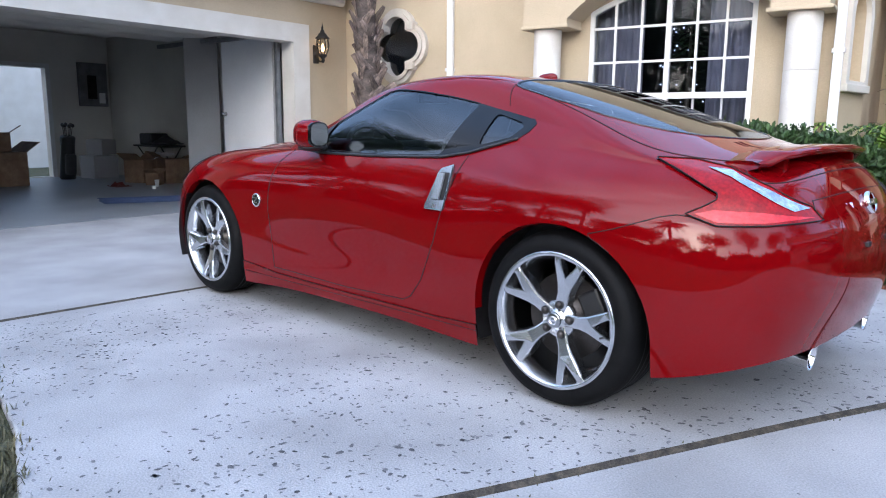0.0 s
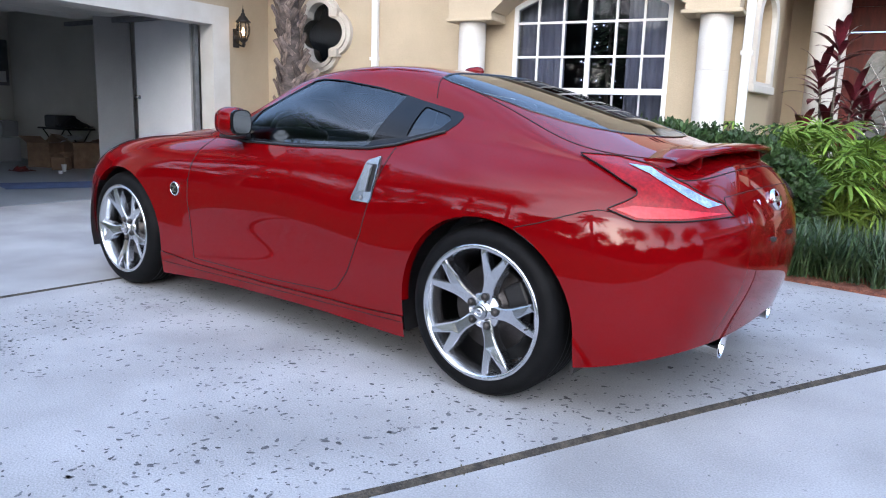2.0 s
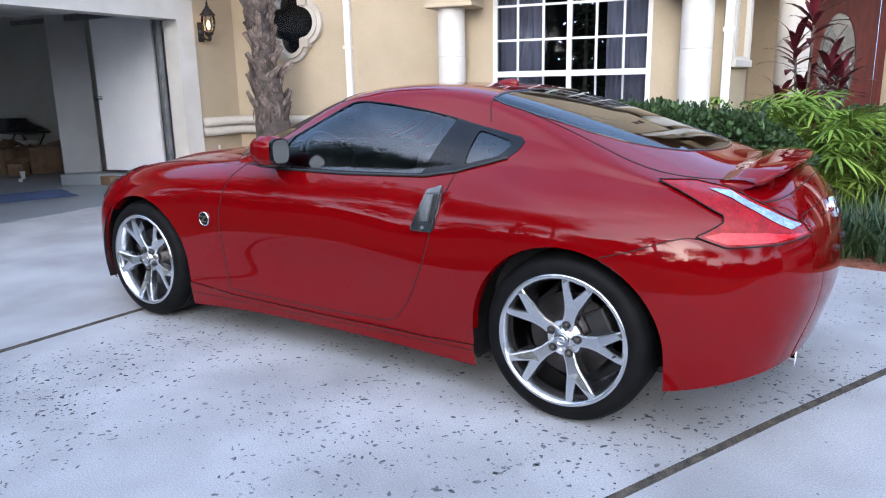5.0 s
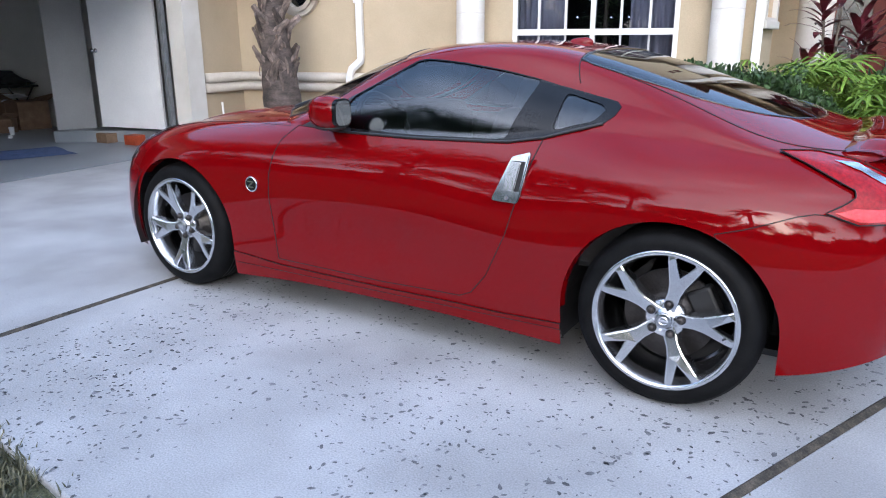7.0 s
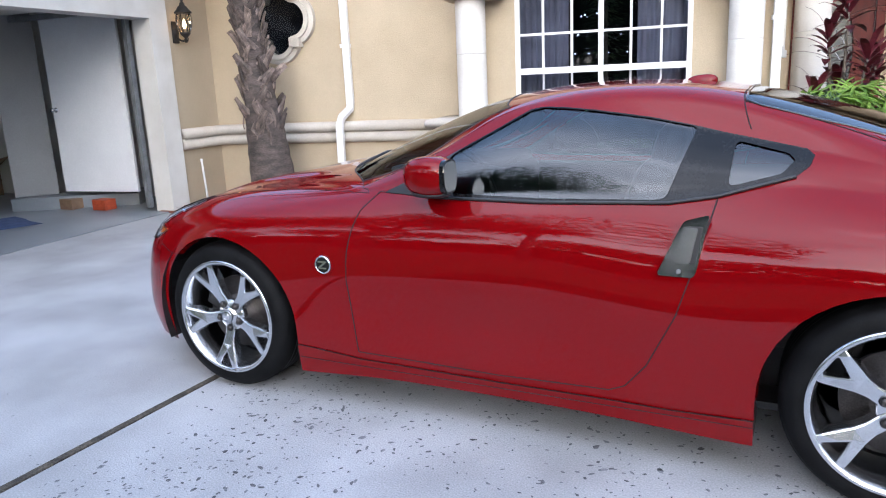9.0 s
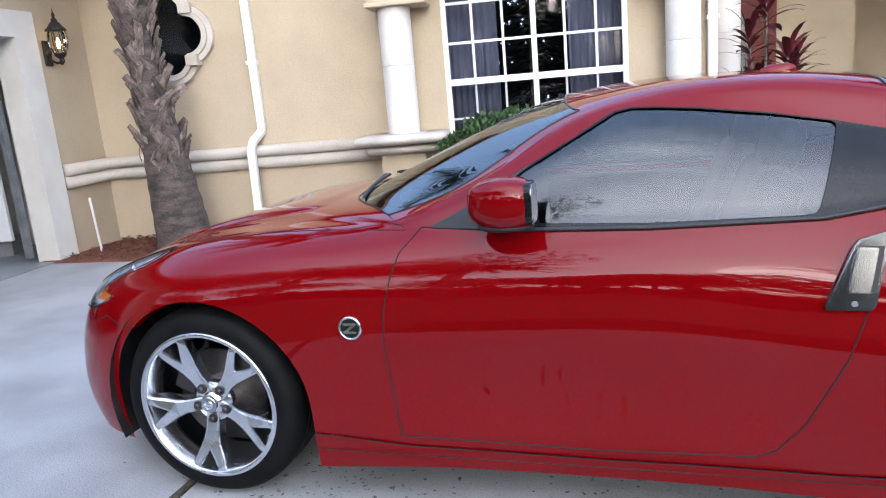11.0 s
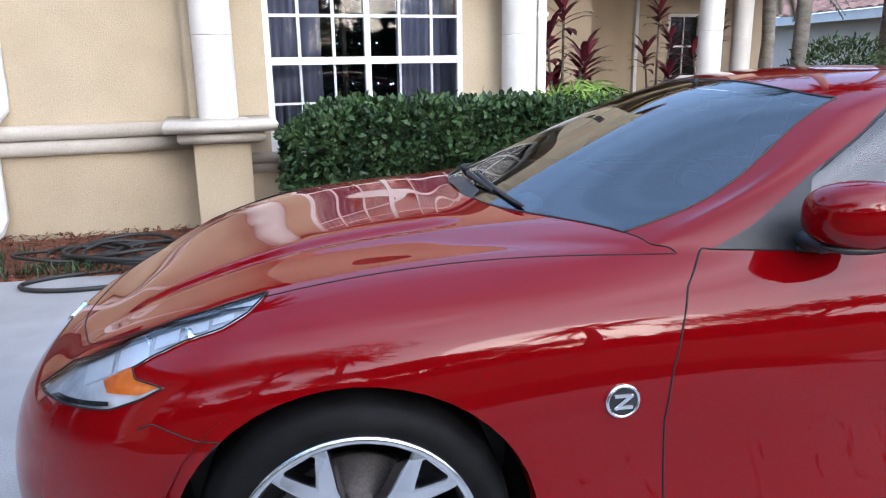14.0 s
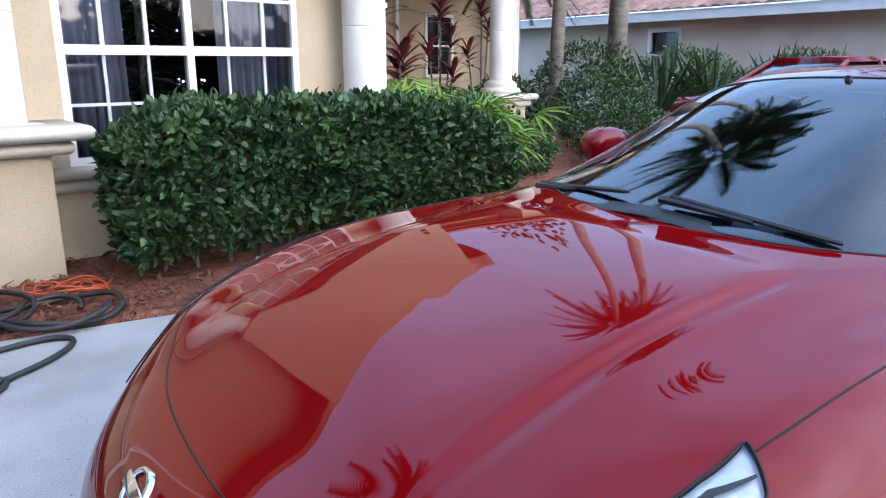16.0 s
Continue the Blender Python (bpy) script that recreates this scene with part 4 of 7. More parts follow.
def faired(a, sigma, ends):
    """Take short waves out of a surface along axis 0; ends: 'm' mirrored over the middle plane, 'o' held."""
    n = int(3 * sigma)
    ker = np.exp(-.5 * (np.arange(-n, n + 1) / sigma) ** 2)
    ker /= ker.sum()
    flip = np.array([1, -1, 1])
    def blur(q):
        lo = q[n:0:-1] * flip if ends[0] == "m" else 2 * q[:1] - q[n:0:-1]
        hi = q[-2:-n - 2:-1] * flip if ends[1] == "m" else 2 * q[-1:] - q[-2:-n - 2:-1]
        e = np.concatenate([lo, q, hi])
        return sum(k * e[i:i + len(q)] for i, k in enumerate(ker))
    g = blur(a)
    return 2 * g - blur(g)


low, foot = int(6.5 * SUBR), 7 * SUBC
T = SKIN.transpose(1, 0, 2).copy()
soft_, firm_ = faired(T[:, :low], 5, "mm"), faired(T[:, :low], 9, "mm")
tail_ = np.clip((np.arange(len(T)) - 11.2 * SUBC) / SUBC, 0, 1)[:, None, None]
T[:, :low] = soft_ * (1 - tail_) + firm_ * tail_
T[:foot + 1, low:] = faired(T[:foot + 1, low:], 5, "mo")
T[foot:, low:] = faired(T[foot:, low:], 4, "om")
T = T.transpose(1, 0, 2)
up_ = np.clip((np.arange(len(T)) - 5.4 * SUBR) / (.9 * SUBR), 0, 1)[:, None, None]
SKIN = faired(T, 6, "om") * up_ + faired(T, 10, "om") * (1 - up_)
SKIN[:, 0, 1] = SKIN[:, -1, 1] = SKIN[-1, :, 1] = 0.0
# raised middle of the hood, set off by a shallow groove on each side
for c in range(7 * SUBC):
    x, w = SKIN[6 * SUBR:, c, 0], SKIN[6 * SUBR:, c, 1]
    ridge = .398 + .018 * np.clip(-x / .5, 0, 1)
    k = np.clip((ridge - w) / .040 + .5, 0, 1)
    fade = np.clip((x + .60) / .28, 0, 1) * np.clip((.33 - x) / .10, 0, 1)
    fade = fade * fade * (3 - 2 * fade)
    SKIN[6 * SUBR:, c, 2] += fade * (.006 * k * k * (3 - 2 * k) - .0045 * np.exp(-((w - ridge - .012) / .020) ** 2))
# the side windows bow outwards a little
for r in range(6 * SUBR, 7 * SUBR + 1):
    t = (r - 6 * SUBR) / SUBR
    for c in range(7 * SUBC, 12 * SUBC):
        SKIN[r, c, 1] += .018 * math.sin(math.pi * t) * math.sin(math.pi * (c - 7 * SUBC) / (5 * SUBC)) ** .5
SKIN[:, 0, 1] = SKIN[:, -1, 1] = 0.0
SKIN[-1, :, 1] = 0.0


def skin_mesh(near=None):
    """Left half of the body as a bmesh, or what lies near a side-view loop; each face knows its row and station."""
    if near:
        x0, x1 = min(p[0] for p in near) - .06, max(p[0] for p in near) + .06
        z0, z1 = min(p[1] for p in near) - .06, max(p[1] for p in near) + .06
    bm = bmesh.new()
    lr, lc = bm.faces.layers.float.new("row"), bm.faces.layers.float.new("station")
    R, C = SKIN.shape[:2]
    vs = [[bm.verts.new((SKIN[r, c, 0], YC - SKIN[r, c, 1], SKIN[r, c, 2])) for c in range(C)] for r in range(R)]
    for r in range(R - 1):
        for c in range(C - 1):
            if near and not (x0 < SKIN[r, c, 0] < x1 and z0 < SKIN[r, c, 2] < z1):
                continue
            f = bm.faces.new((vs[r][c], vs[r][c + 1], vs[r + 1][c + 1], vs[r + 1][c]))
            f[lr], f[lc] = (ridx[r] + ridx[r + 1]) / 2, (cidx[c] + cidx[c + 1]) / 2
    bmesh.ops.delete(bm, geom=[v for v in bm.verts if not v.link_faces], context="VERTS")
    bmesh.ops.remove_doubles(bm, verts=bm.verts, dist=1e-5)
    return bm, lr, lc


def cut_line(bm, p, q, keep):
    """Split the faces near the segment p-q (side view) along it."""
    (x0, z0), (x1, z1) = p, q
    mg = 0.03
    fs = []
    for f in bm.faces:
        c = f.calc_center_median()
        if min(x0, x1) - mg < c.x < max(x0, x1) + mg and min(z0, z1) - mg < c.z < max(z0, z1) + mg and keep(c):
            fs.append(f)
    if fs:
        geom = list({e for f in fs for e in f.edges} | {v for f in fs for v in f.verts}) + fs
        bmesh.ops.bisect_plane(bm, geom=geom, dist=1e-5, plane_co=(x0, 0, z0), plane_no=(z1 - z0, 0, -(x1 - x0)))


def cut_plan(bm, loop):
    """The same seen from above: loop of (x, half width)."""
    for i in range(1, len(loop)):
        (x0, w0), (x1, w1) = loop[i - 1], loop[i]
        fs = [f for f in bm.faces for c in [f.calc_center_median()] if c.z > 0.9 and min(x0, x1) - .04 < c.x < max(x0, x1) + .04 and min(w0, w1) - .04 < YC - c.y < max(w0, w1) + .04]
        if fs:
            geom = list({e for f in fs for e in f.edges} | {v for f in fs for v in f.verts}) + fs
            bmesh.ops.bisect_plane(bm, geom=geom, dist=1e-5, plane_co=(x0, YC - w0, 0), plane_no=(-(w1 - w0), -(x1 - x0), 0))


def cut_loop(bm, loop, keep):
    for i in range(len(loop)):
        cut_line(bm, loop[i - 1], loop[i], keep)


def rounded(loop, k=3, w=0.12):
    """Round the corners of a loop a little."""
    out = []
    for i in range(len(loop)):
        a, b, c = Vector(loop[i - 1]), Vector(loop[i]), Vector(loop[(i + 1) % len(loop)])
        p, q = b + (a - b) * w, b + (c - b) * w
        for j in range(k + 1):
            t = j / k
            out.append(tuple(p.lerp(b, t).lerp(b.lerp(q, t), t)))
    return out


ARCH_F = [(.004 + .380 * math.cos(t), .335 + .366 * math.sin(t)) for t in np.linspace(0, math.pi, 25)] + [(-.372, .05), (.386, .05)]
ARCH_R = [(2.546 + .384 * math.cos(t), .312 + .376 * math.sin(t)) for t in np.linspace(0, math.pi, 25)] + [(2.163, .05), (2.927, .05)]
SKIRT = [(.30, .262), (.46, .250), (.70, .226), (1.30, .212), (1.90, .214), (2.30, .235), (2.30, .05), (.30, .05)]
GLASS = [(.80, .900), (1.07, .889), (1.44, .886), (1.87, .896), (2.018, .919), (2.235, .980), (2.272, 1.010), (2.284, 1.040), (2.262, 1.058), (2.018, 1.108), (1.90, 1.136), (1.767, 1.162), (1.575, 1.190), (1.47, 1.200), (1.393, 1.204), (1.344, 1.196), (1.30, 1.172), (1.228, 1.130), (1.06, 1.040), (.90, .945)]
DOOR = [(.775, .902), (.715, .835), (.690, .76), (.668, .671), (.656, .56), (.668, .40), (.682, .256), (1.286, .240), (1.70, .250), (1.755, .275), (1.826, .361), (1.916, .548), (1.98, .757), (2.015, .9), (2.018, .917), (1.87, .894), (1.44, .884), (1.07, .887)]
TAIL = [(2.840, .924), (2.945, .919), (3.052, .894), (3.12, .868), (3.19, .836), (3.287, .777), (3.318, .734), (3.22, .725), (3.097, .722), (3.005, .755), (3.055, .782), (3.078, .800), (3.072, .818), (2.975, .866), (2.90, .900)]
HEAD = [(-.157, .843), (-.244, .821), (-.342, .793), (-.441, .758), (-.582, .689), (-.690, .608), (-.66, .612), (-.614, .624), (-.538, .639), (-.470, .650), (-.405, .676), (-.355, .701), (-.415, .708), (-.425, .722), (-.384, .744), (-.319, .772), (-.245, .795), (-.195, .818)]
REARGLASS = [(2.072, .000), (2.072, .490), (2.120, .507), (2.300, .528), (2.526, .525), (2.660, .487), (2.756, .431), (2.850, .343), (2.900, .223), (2.922, .107), (2.928, .000)]
RBUMP = [(2.60, .640), (2.79, .692), (2.93, .742), (2.98, .752), (3.14, .737), (3.29, .735), (3.6, .735), (3.6, .05), (2.60, .05)]
FBUMP = [(-.20, .60), (-.30, .605), (-.385, .636), (-.50, .578), (-.66, .64), (-.95, .70), (-.95, .05), (-.20, .05)]

car = thing("car", (1.25, YC, 0), "glossy red two-door coupe parked on the driveway", "car")
side_only = lambda c: YC - c.y > 0.36
bm, LR, LC = skin_mesh()
for loop in (ARCH_F, ARCH_R, GLASS, DOOR, TAIL, HEAD, RBUMP, FBUMP, SKIRT):
    cut_loop(bm, loop, side_only)

cut_plan(bm, REARGLASS)


def owner(f):
    c = f.calc_center_median()
    p, w, r, s = (c.x, c.z), YC - c.y, f[LR], f[LC]
    if w > 0.36:
        if inside(p, ARCH_F) or inside(p, ARCH_R):
            return None
        if inside(p, TAIL):
            return "tail_lamp"
        if inside(p, HEAD):
            return "headlamp"
        if 5.2 < r < 8 and 6.9 < s < 12 and inside(p, GLASS):
            return "window_surround"
        if r < 6.6 and inside(p, DOOR):
            return "door"
        if inside(p, SKIRT):
            return "side_skirt"
    if r < 6 and s < 4.2 and (inside(p, FBUMP) or c.x < -.60):
        return "front_bumper"
    if r < 5.05 and s > 12.5 and (inside(p, RBUMP) or s > 16.3):
        return "rear_bumper"
    if r > 6 and s < 7:
        return "hood"
    if r > 8 and 7 < s < 9:
        return "windscreen"
    if r > 7.6 and s < 15 and inside((c.x, w), REARGLASS):
        return "rear_window"
    if r > 8 and (11.0 < s) or (r > 6.0 and s > 14.6):
        return "hatch"
    return "body_shell"


groups = {}
for f in bm.faces:
    groups.setdefault(owner(f), []).append(f)
bm.verts.ensure_lookup_table()


def pick(faces, offset=0.0, mirror=False):
    """The picked faces as a new bmesh, pushed along their normals, or mirrored to the other side."""
    out = bmesh.new()
    m = {}
    for f in faces:
        row = []
        for v in f.verts:
            if v not in m:
                co = v.co - v.normal * offset if v.normal.dot(Vector((0, -1, 0.4))) < 0 else v.co + v.normal * offset
                m[v] = out.verts.new((co.x, 2 * YC - co.y if mirror else co.y, co.z))
            row.append(m[v])
        try:
            out.faces.new(row[::-1] if mirror else row)
        except ValueError:
            pass
    return out


bm.normal_update()
# make the skin's faces look outwards
if sum(f.normal.y * f.calc_area() for f in groups["door"]) > 0:
    for f in bm.faces:
        f.normal_flip()
    bm.normal_update()


def both(faces, offset=0.0):
    a, b = pick(faces, offset), pick(faces, offset, True)
    me = bpy.data.meshes.new("tmp")
    b.to_mesh(me)
    a.from_mesh(me)
    b.free()
    bpy.data.meshes.remove(me)
    bmesh.ops.remove_doubles(a, verts=a.verts, dist=2e-4)
    return a


def rim_loops(b, want=None):
    """Chains of vertex places along the open edges of a bmesh."""
    left = {e for e in b.edges if len(e.link_faces) == 1}
    chains = []
    while left:
        e = left.pop()
        chain = [e.verts[0], e.verts[1]]
        grown = True
        while grown:
            grown = False
            for n in chain[-1].link_edges:
                if n in left:
                    left.discard(n)
                    chain.append(n.other_vert(chain[-1]))
                    grown = True
                    break
        chains.append([v.co.copy() for v in chain])
    return chains


def seam(parent, chains, r=0.0025, name="panel_gap", material=None):
    out = bmesh.new()
    for ch in chains:
        pts = [ch[0]]
        for p in ch[1:]:
            if (p - pts[-1]).length > 0.006:
                pts.append(p)
        if len(pts) > 2:
            tube(out, pts, r, 5)
    return part(name, out, material or GAP, parent, "", True)


shell_bm = both(groups["body_shell"])
# painted flanges turned in round the wheel arches
lips = [bmesh.new() for i in range(4)]
for b in (shell_bm,):
    for e in b.edges:
        if len(e.link_faces) != 1:
            continue
        pair = [v.co.copy() for v in e.verts]
        for k, (ax, az, rx, rz) in enumerate(((.004, .335, .380, .366), (2.546, .312, .384, .376))):
            if all(abs(math.hypot((p.x - ax) / rx, (p.z - az) / rz) - 1) < .03 and p.z > az - .02 for p in pair):
                sg = 1 if pair[0].y < YC else -1
                q = lips[k + (0 if sg > 0 else 2)]
                va = [q.verts.new(p) for p in pair]
                vb = [q.verts.new((ax + (p.x - ax) * .985, p.y + sg * .035, az + (p.z - az) * .985)) for p in pair]
                q.faces.new((va[0], va[1], vb[1], vb[0]))
for q in lips:
    bmesh.ops.remove_doubles(q, verts=q.verts, dist=1e-4)
    bmesh.ops.recalc_face_normals(q, faces=q.faces)
    part("arch_flange", q, RED, car, "", True)
shell = part("body_shell", shell_bm, RED, car, "", True)
for mir in (False, True):
    b = pick(groups["side_skirt"], 0.006, mir)
    ch = rim_loops(b)
    skirt = part("side_skirt", b, RED, car, "red sill skirt under the door", True)
    seam(skirt, [[p for p in c if p.z > .195] for c in ch], .0016)
hood_bm = both(groups["hood"])
hood_rim = rim_loops(hood_bm)
hood = part("hood", hood_bm, RED, car, "", True)
seam(hood, hood_rim, 0.0018)
hatch_bm = both(groups["hatch"])
hatch_rim = rim_loops(hatch_bm)
hatch = part("hatch", hatch_bm, RED, car, "", True)
seam(hatch, hatch_rim)
for sg in (1, -1):
    rows_ = SKIN[7 * SUBR + 4:8 * SUBR + 1, 11 * SUBC]
    seam(shell, [[Vector((q[0], YC - sg * q[1], q[2])) for q in rows_]], 0.0022, "roof_seam")
fb = both(groups["front_bumper"])
fb_rim = [c for c in rim_loops(fb)]
fbo = part("front_bumper", fb, RED, car, "", True)
rb = both(groups["rear_bumper"])
rb_rim = [c for c in rim_loops(rb)]
rbo = part("rear_bumper", rb, RED, car, "", True)
seam(rbo, [[p for p in c if p.z > 0.60] for c in rb_rim], 0.002)
seam(fbo, [[p for p in c if p.z > 0.56 and p.x > -.42] for c in fb_rim], 0.0018)
ws = part("windscreen", both(groups["windscreen"], 0.0), SCREEN, car, "", True)
seam(ws, rim_loops(both(groups["windscreen"])), 0.0035, "windscreen_seal", BLACK)
rw_bm = both(groups["rear_window"])
rw_rim = rim_loops(rw_bm)
rw = part("rear_window", rw_bm, CARGLASS, car, "", True)
seam(rw, rw_rim, 0.005, "window_seal", GLOSSB)
for mir in (False, True):
    b = pick(groups["door"], 0.0, mir)
    rim = rim_loops(b)
    door = part("door", b, RED, car, "", True)
    seam(door, rim)
    # glass area: black surround, glass inside it
    src, sLR, sLC = skin_mesh(GLASS)
    keep = lambda c: YC - c.y > 0.40 and 0.86 < c.z < 1.22
    PANE1 = rounded([(1.00, .908), (1.44, .899), (1.858, .905), (1.932, 1.126), (1.767, 1.158), (1.575, 1.186), (1.47, 1.196), (1.395, 1.200), (1.348, 1.192), (1.236, 1.130), (1.066, 1.037)], 2, 0.08)
    PANE2 = rounded([(2.043, .948), (2.195, .987), (2.230, 1.026), (2.211, 1.045), (2.055, 1.083)], 3, 0.15)
    for loop in (GLASS, PANE1, PANE2):
        cut_loop(src, loop, keep)
    src.normal_update()
    pn = {"window_surround": [], "door_window": [], "quarter_window": []}
    for f in src.faces:
        c = f.calc_center_median()
        if 5.2 < f[sLR] < 8 and 6.9 < f[sLC] < 12 and YC - c.y > 0.40 and inside((c.x, c.z), GLASS):
            pn["door_window" if inside((c.x, c.z), PANE1) else "quarter_window" if inside((c.x, c.z), PANE2) else "window_surround"].append(f)
    front_ = [f for f in pn["window_surround"] if f.calc_center_median().x < 1.10]
    part("mirror_sail", pick(front_, 0.003, mir), BLACK, car, "matt black panel behind the mirror", True)
    part("window_surround", pick([f for f in pn["window_surround"] if f.calc_center_median().x >= 1.10], 0.002, mir), TRIM, car, "black window surround", True)
    part("door_window", pick(pn["door_window"], -0.003, mir), SIDEGLASS, door, "", True)
    part("quarter_window", pick(pn["quarter_window"], -0.003, mir), SIDEGLASS, car, "", True)
    src.free()
    b = pick(groups["window_surround"], 0.004, mir)
    chains = rim_loops(b)
    b.free()
    on_belt = lambda p: .98 < p.x < 2.25 and p.z < (.925 if p.x < 1.95 else .985)
    runs = []
    for ch in chains:
        run = []
        for p in ch + ch[:1]:
            if on_belt(p) and (not run or (p - run[-1]).length < 0.08):
                run.append(p)
            else:
                runs.append(run)
                run = [p] if on_belt(p) else []
        runs.append(run)
    seam(car, [q for q in runs if len(q) > 3], 0.007, "belt_moulding", BLACK)
    # tail lamp: lit red body with a clear band
    tl = part("tail_lamp", pick(groups["tail_lamp"], 0.008, mir), REDLENS, car, "red tail lamp with a clear band", True)
    b = pick(groups["tail_lamp"], 0.010, mir)
    seam(tl, rim_loops(b), 0.0022, "lamp_seal", GAP)
    b.free()
    def band(loop, off, nm, mt, lab=""):
        s2, a2, c2 = skin_mesh(loop)
        cut_loop(s2, loop, lambda c: YC - c.y > 0.31)
        s2.normal_update()
        fs = [f for f in s2.faces if YC - f.calc_center_median().y > 0.36 and inside((f.calc_center_median().x, f.calc_center_median().z), loop)]
        ob = part(nm, pick(fs, off, mir), mt, tl if nm in ("clear_band", "reflector") else hl, lab, True)
        s2.free()
        return ob
    band([(3.000, .894), (3.068, .884), (3.20, .822), (3.286, .772), (3.262, .764), (3.165, .822), (3.08, .866)], 0.011, "clear_band", BANDCLR, "clear silvery band")
    band([(3.305, .744), (3.22, .732), (3.10, .730), (3.03, .755), (3.08, .768), (3.20, .762)], 0.011, "reflector", LAMPRED)
    # headlamp: bright bowl under a clear lens
    hl = part("headlamp", pick(groups["headlamp"], -0.006, mir), BOWL, car, "clear headlamp with chrome inside", True)
    for k, (hx, hw, hz, hr) in enumerate(((-.50, .600, .655, .042), (-.40, .645, .725, .034), (-.31, .680, .760, .026))):
        sg = -1 if mir else 1
        bq = bmesh.new()
        lathe(bq, [(hr * .3, -.02), (hr * .8, 0.0), (hr, .022), (hr * 1.06, .022), (hr * .95, -.02)], 24, Matrix.Translation((hx, YC - sg * hw, hz)) @ Matrix.Rotation(radians(sg * 30), 4, "Z") @ Matrix.Rotation(radians(-75), 4, "Y"))
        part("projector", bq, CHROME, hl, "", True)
        bq = bmesh.new()
        bmesh.ops.create_uvsphere(bq, u_segments=20, v_segments=12, radius=hr * .62, matrix=Matrix.Translation((hx - .004, YC - sg * (hw + .006), hz)))
        part("bulb_lens", bq, LENS, hl, "", True)
    part("lens", pick(groups["headlamp"], 0.003, mir), LENS, hl, "clear lens", True)
    b = pick(groups["headlamp"], 0.004, mir)
    seam(hl, rim_loops(b), 0.002, "lamp_seal", GAP)
    b.free()
    band([(-.235, .799), (-.319, .774), (-.384, .747), (-.425, .724), (-.415, .709), (-.365, .702), (-.41, .683), (-.483, .676), (-.495, .693), (-.412, .737), (-.328, .769)], -0.003, "indicator", AMBER, "amber indicator strip")
    band([(-.185, .828), (-.244, .818), (-.342, .790), (-.441, .755), (-.582, .686), (-.660, .626), (-.655, .625), (-.580, .682), (-.440, .7515), (-.341, .7868), (-.2435, .8152), (-.186, .8265)], 0.0, "lamp_brow", BLACK)
    band([(-.655, .612), (-.614, .627), (-.538, .643), (-.475, .655), (-.475, .663), (-.540, .651), (-.612, .636)], 0.0, "lamp_shelf", BLACK)
    # stepped bright cells along the upper half of the bowl
    up = lambda x: float(np.interp(x, [-.690, -.582, -.441, -.342, -.244, -.157], [.608, .689, .758, .793, .821, .843]))
    for xa, xb, low in ((-.54, -.475, .036), (-.462, -.395, .036), (-.385, -.335, .024), (-.325, -.275, .020), (-.268, -.225, .016)):
        band([(xa, up(xa) - .009), (xb, up(xb) - .009), (xb, up(xb) - low), (xa, up(xa) - low)], -0.001, "reflector_facet", FACET)
groups.clear()
bm.free()
# wheel housings and floor pan
for x, z, r, zc in ((0.004, .335, .405, .335), (2.546, .312, .41, .312)):
    for s in (1, -1):
        bm = fresh()
        n = 20
        rows = []
        for i in range(n + 1):
            t = math.pi * (-0.12 + 1.24 * i / n)
            rows.append([bm.verts.new((x + r * math.cos(t), YC - s * w, zc + (r - 0.006) * math.sin(t))) for w in (.82, .45)])
        for a, b in zip(rows, rows[1:]):
            bm.faces.new((a[0], a[1], b[1], b[0]))
        bm.faces.new([a[1] for a in rows])
        part("wheel_housing", bm, BLACK, car)
bm = fresh()
box(bm, (-.62, YC - .60, .165), (3.0, YC + .60, .19))
box(bm, (.42, YC - .785, .15), (2.12, YC + .785, .18))
part("floor_pan", bm, BLACK, car)
# cabin
bm = fresh()
box(bm, (.55, YC - .645, .55), (.98, YC + .645, .90), None, 0.05)
box(bm, (.60, YC + .12, .80), (.95, YC + .62, .94), None, 0.04)
box(bm, (.70, YC - .58, .80), (1.02, YC - .14, .955), None, 0.04)
part("dashboard", bm, CABIN, car, "", True)
bm = fresh()
box(bm, (1.9, YC - .645, .40), (3.0, YC + .645, .86), None, 0.03)
part("luggage_floor", bm, CABIN, car)
for lo, hi, nm in ((-.725, -.665, "door_lining"), (.665, .725, "door_lining"), (-.10, .10, "centre_console")):
    bm = fresh()
    box(bm, (.88, YC + lo, .30), (1.95, YC + hi, .86 if nm == "door_lining" else .62), None, 0.02)
    part(nm, bm, CABIN, car)
for s in (1, -1):
    seat = part("seat", (lambda q: (box(q, (1.12, YC - s * .37 - .25, .30), (1.62, YC - s * .37 + .25, .50), None, 0.06), q)[1])(fresh()), SEAT, car, "black leather seat", True)
    bm = fresh()
    box(bm, (-.07, -.24, 0), (.07, .24, .62), Matrix.Translation((1.60, YC - s * .37, .42)) @ Matrix.Rotation(radians(20), 4, "Y"), 0.055)
    part("backrest", bm, SEAT, seat, "", True)
    bm = fresh()
    box(bm, (-.05, -.13, .63), (.05, .13, .80), Matrix.Translation((1.60, YC - s * .37, .37)) @ Matrix.Rotation(radians(18), 4, "Y"), 0.045)
    part("headrest", bm, SEAT, seat, "", True)
bm = fresh()
m = Matrix.Translation((1.02, YC - .37, .86)) @ Matrix.Rotation(radians(66), 4, "Y")
tube(bm, [tuple(m @ Vector((.185 * math.cos(t), .185 * math.sin(t), 0))) for t in np.linspace(0, 2 * math.pi, 33)[:-1]], 0.016, 8, True)
for t in (0, 120, 240):
    tube(bm, [tuple(m @ Vector((0, 0, -.02))), tuple(m @ Vector((.18 * math.cos(radians(t)), .18 * math.sin(radians(t)), 0)))], 0.014, 6)
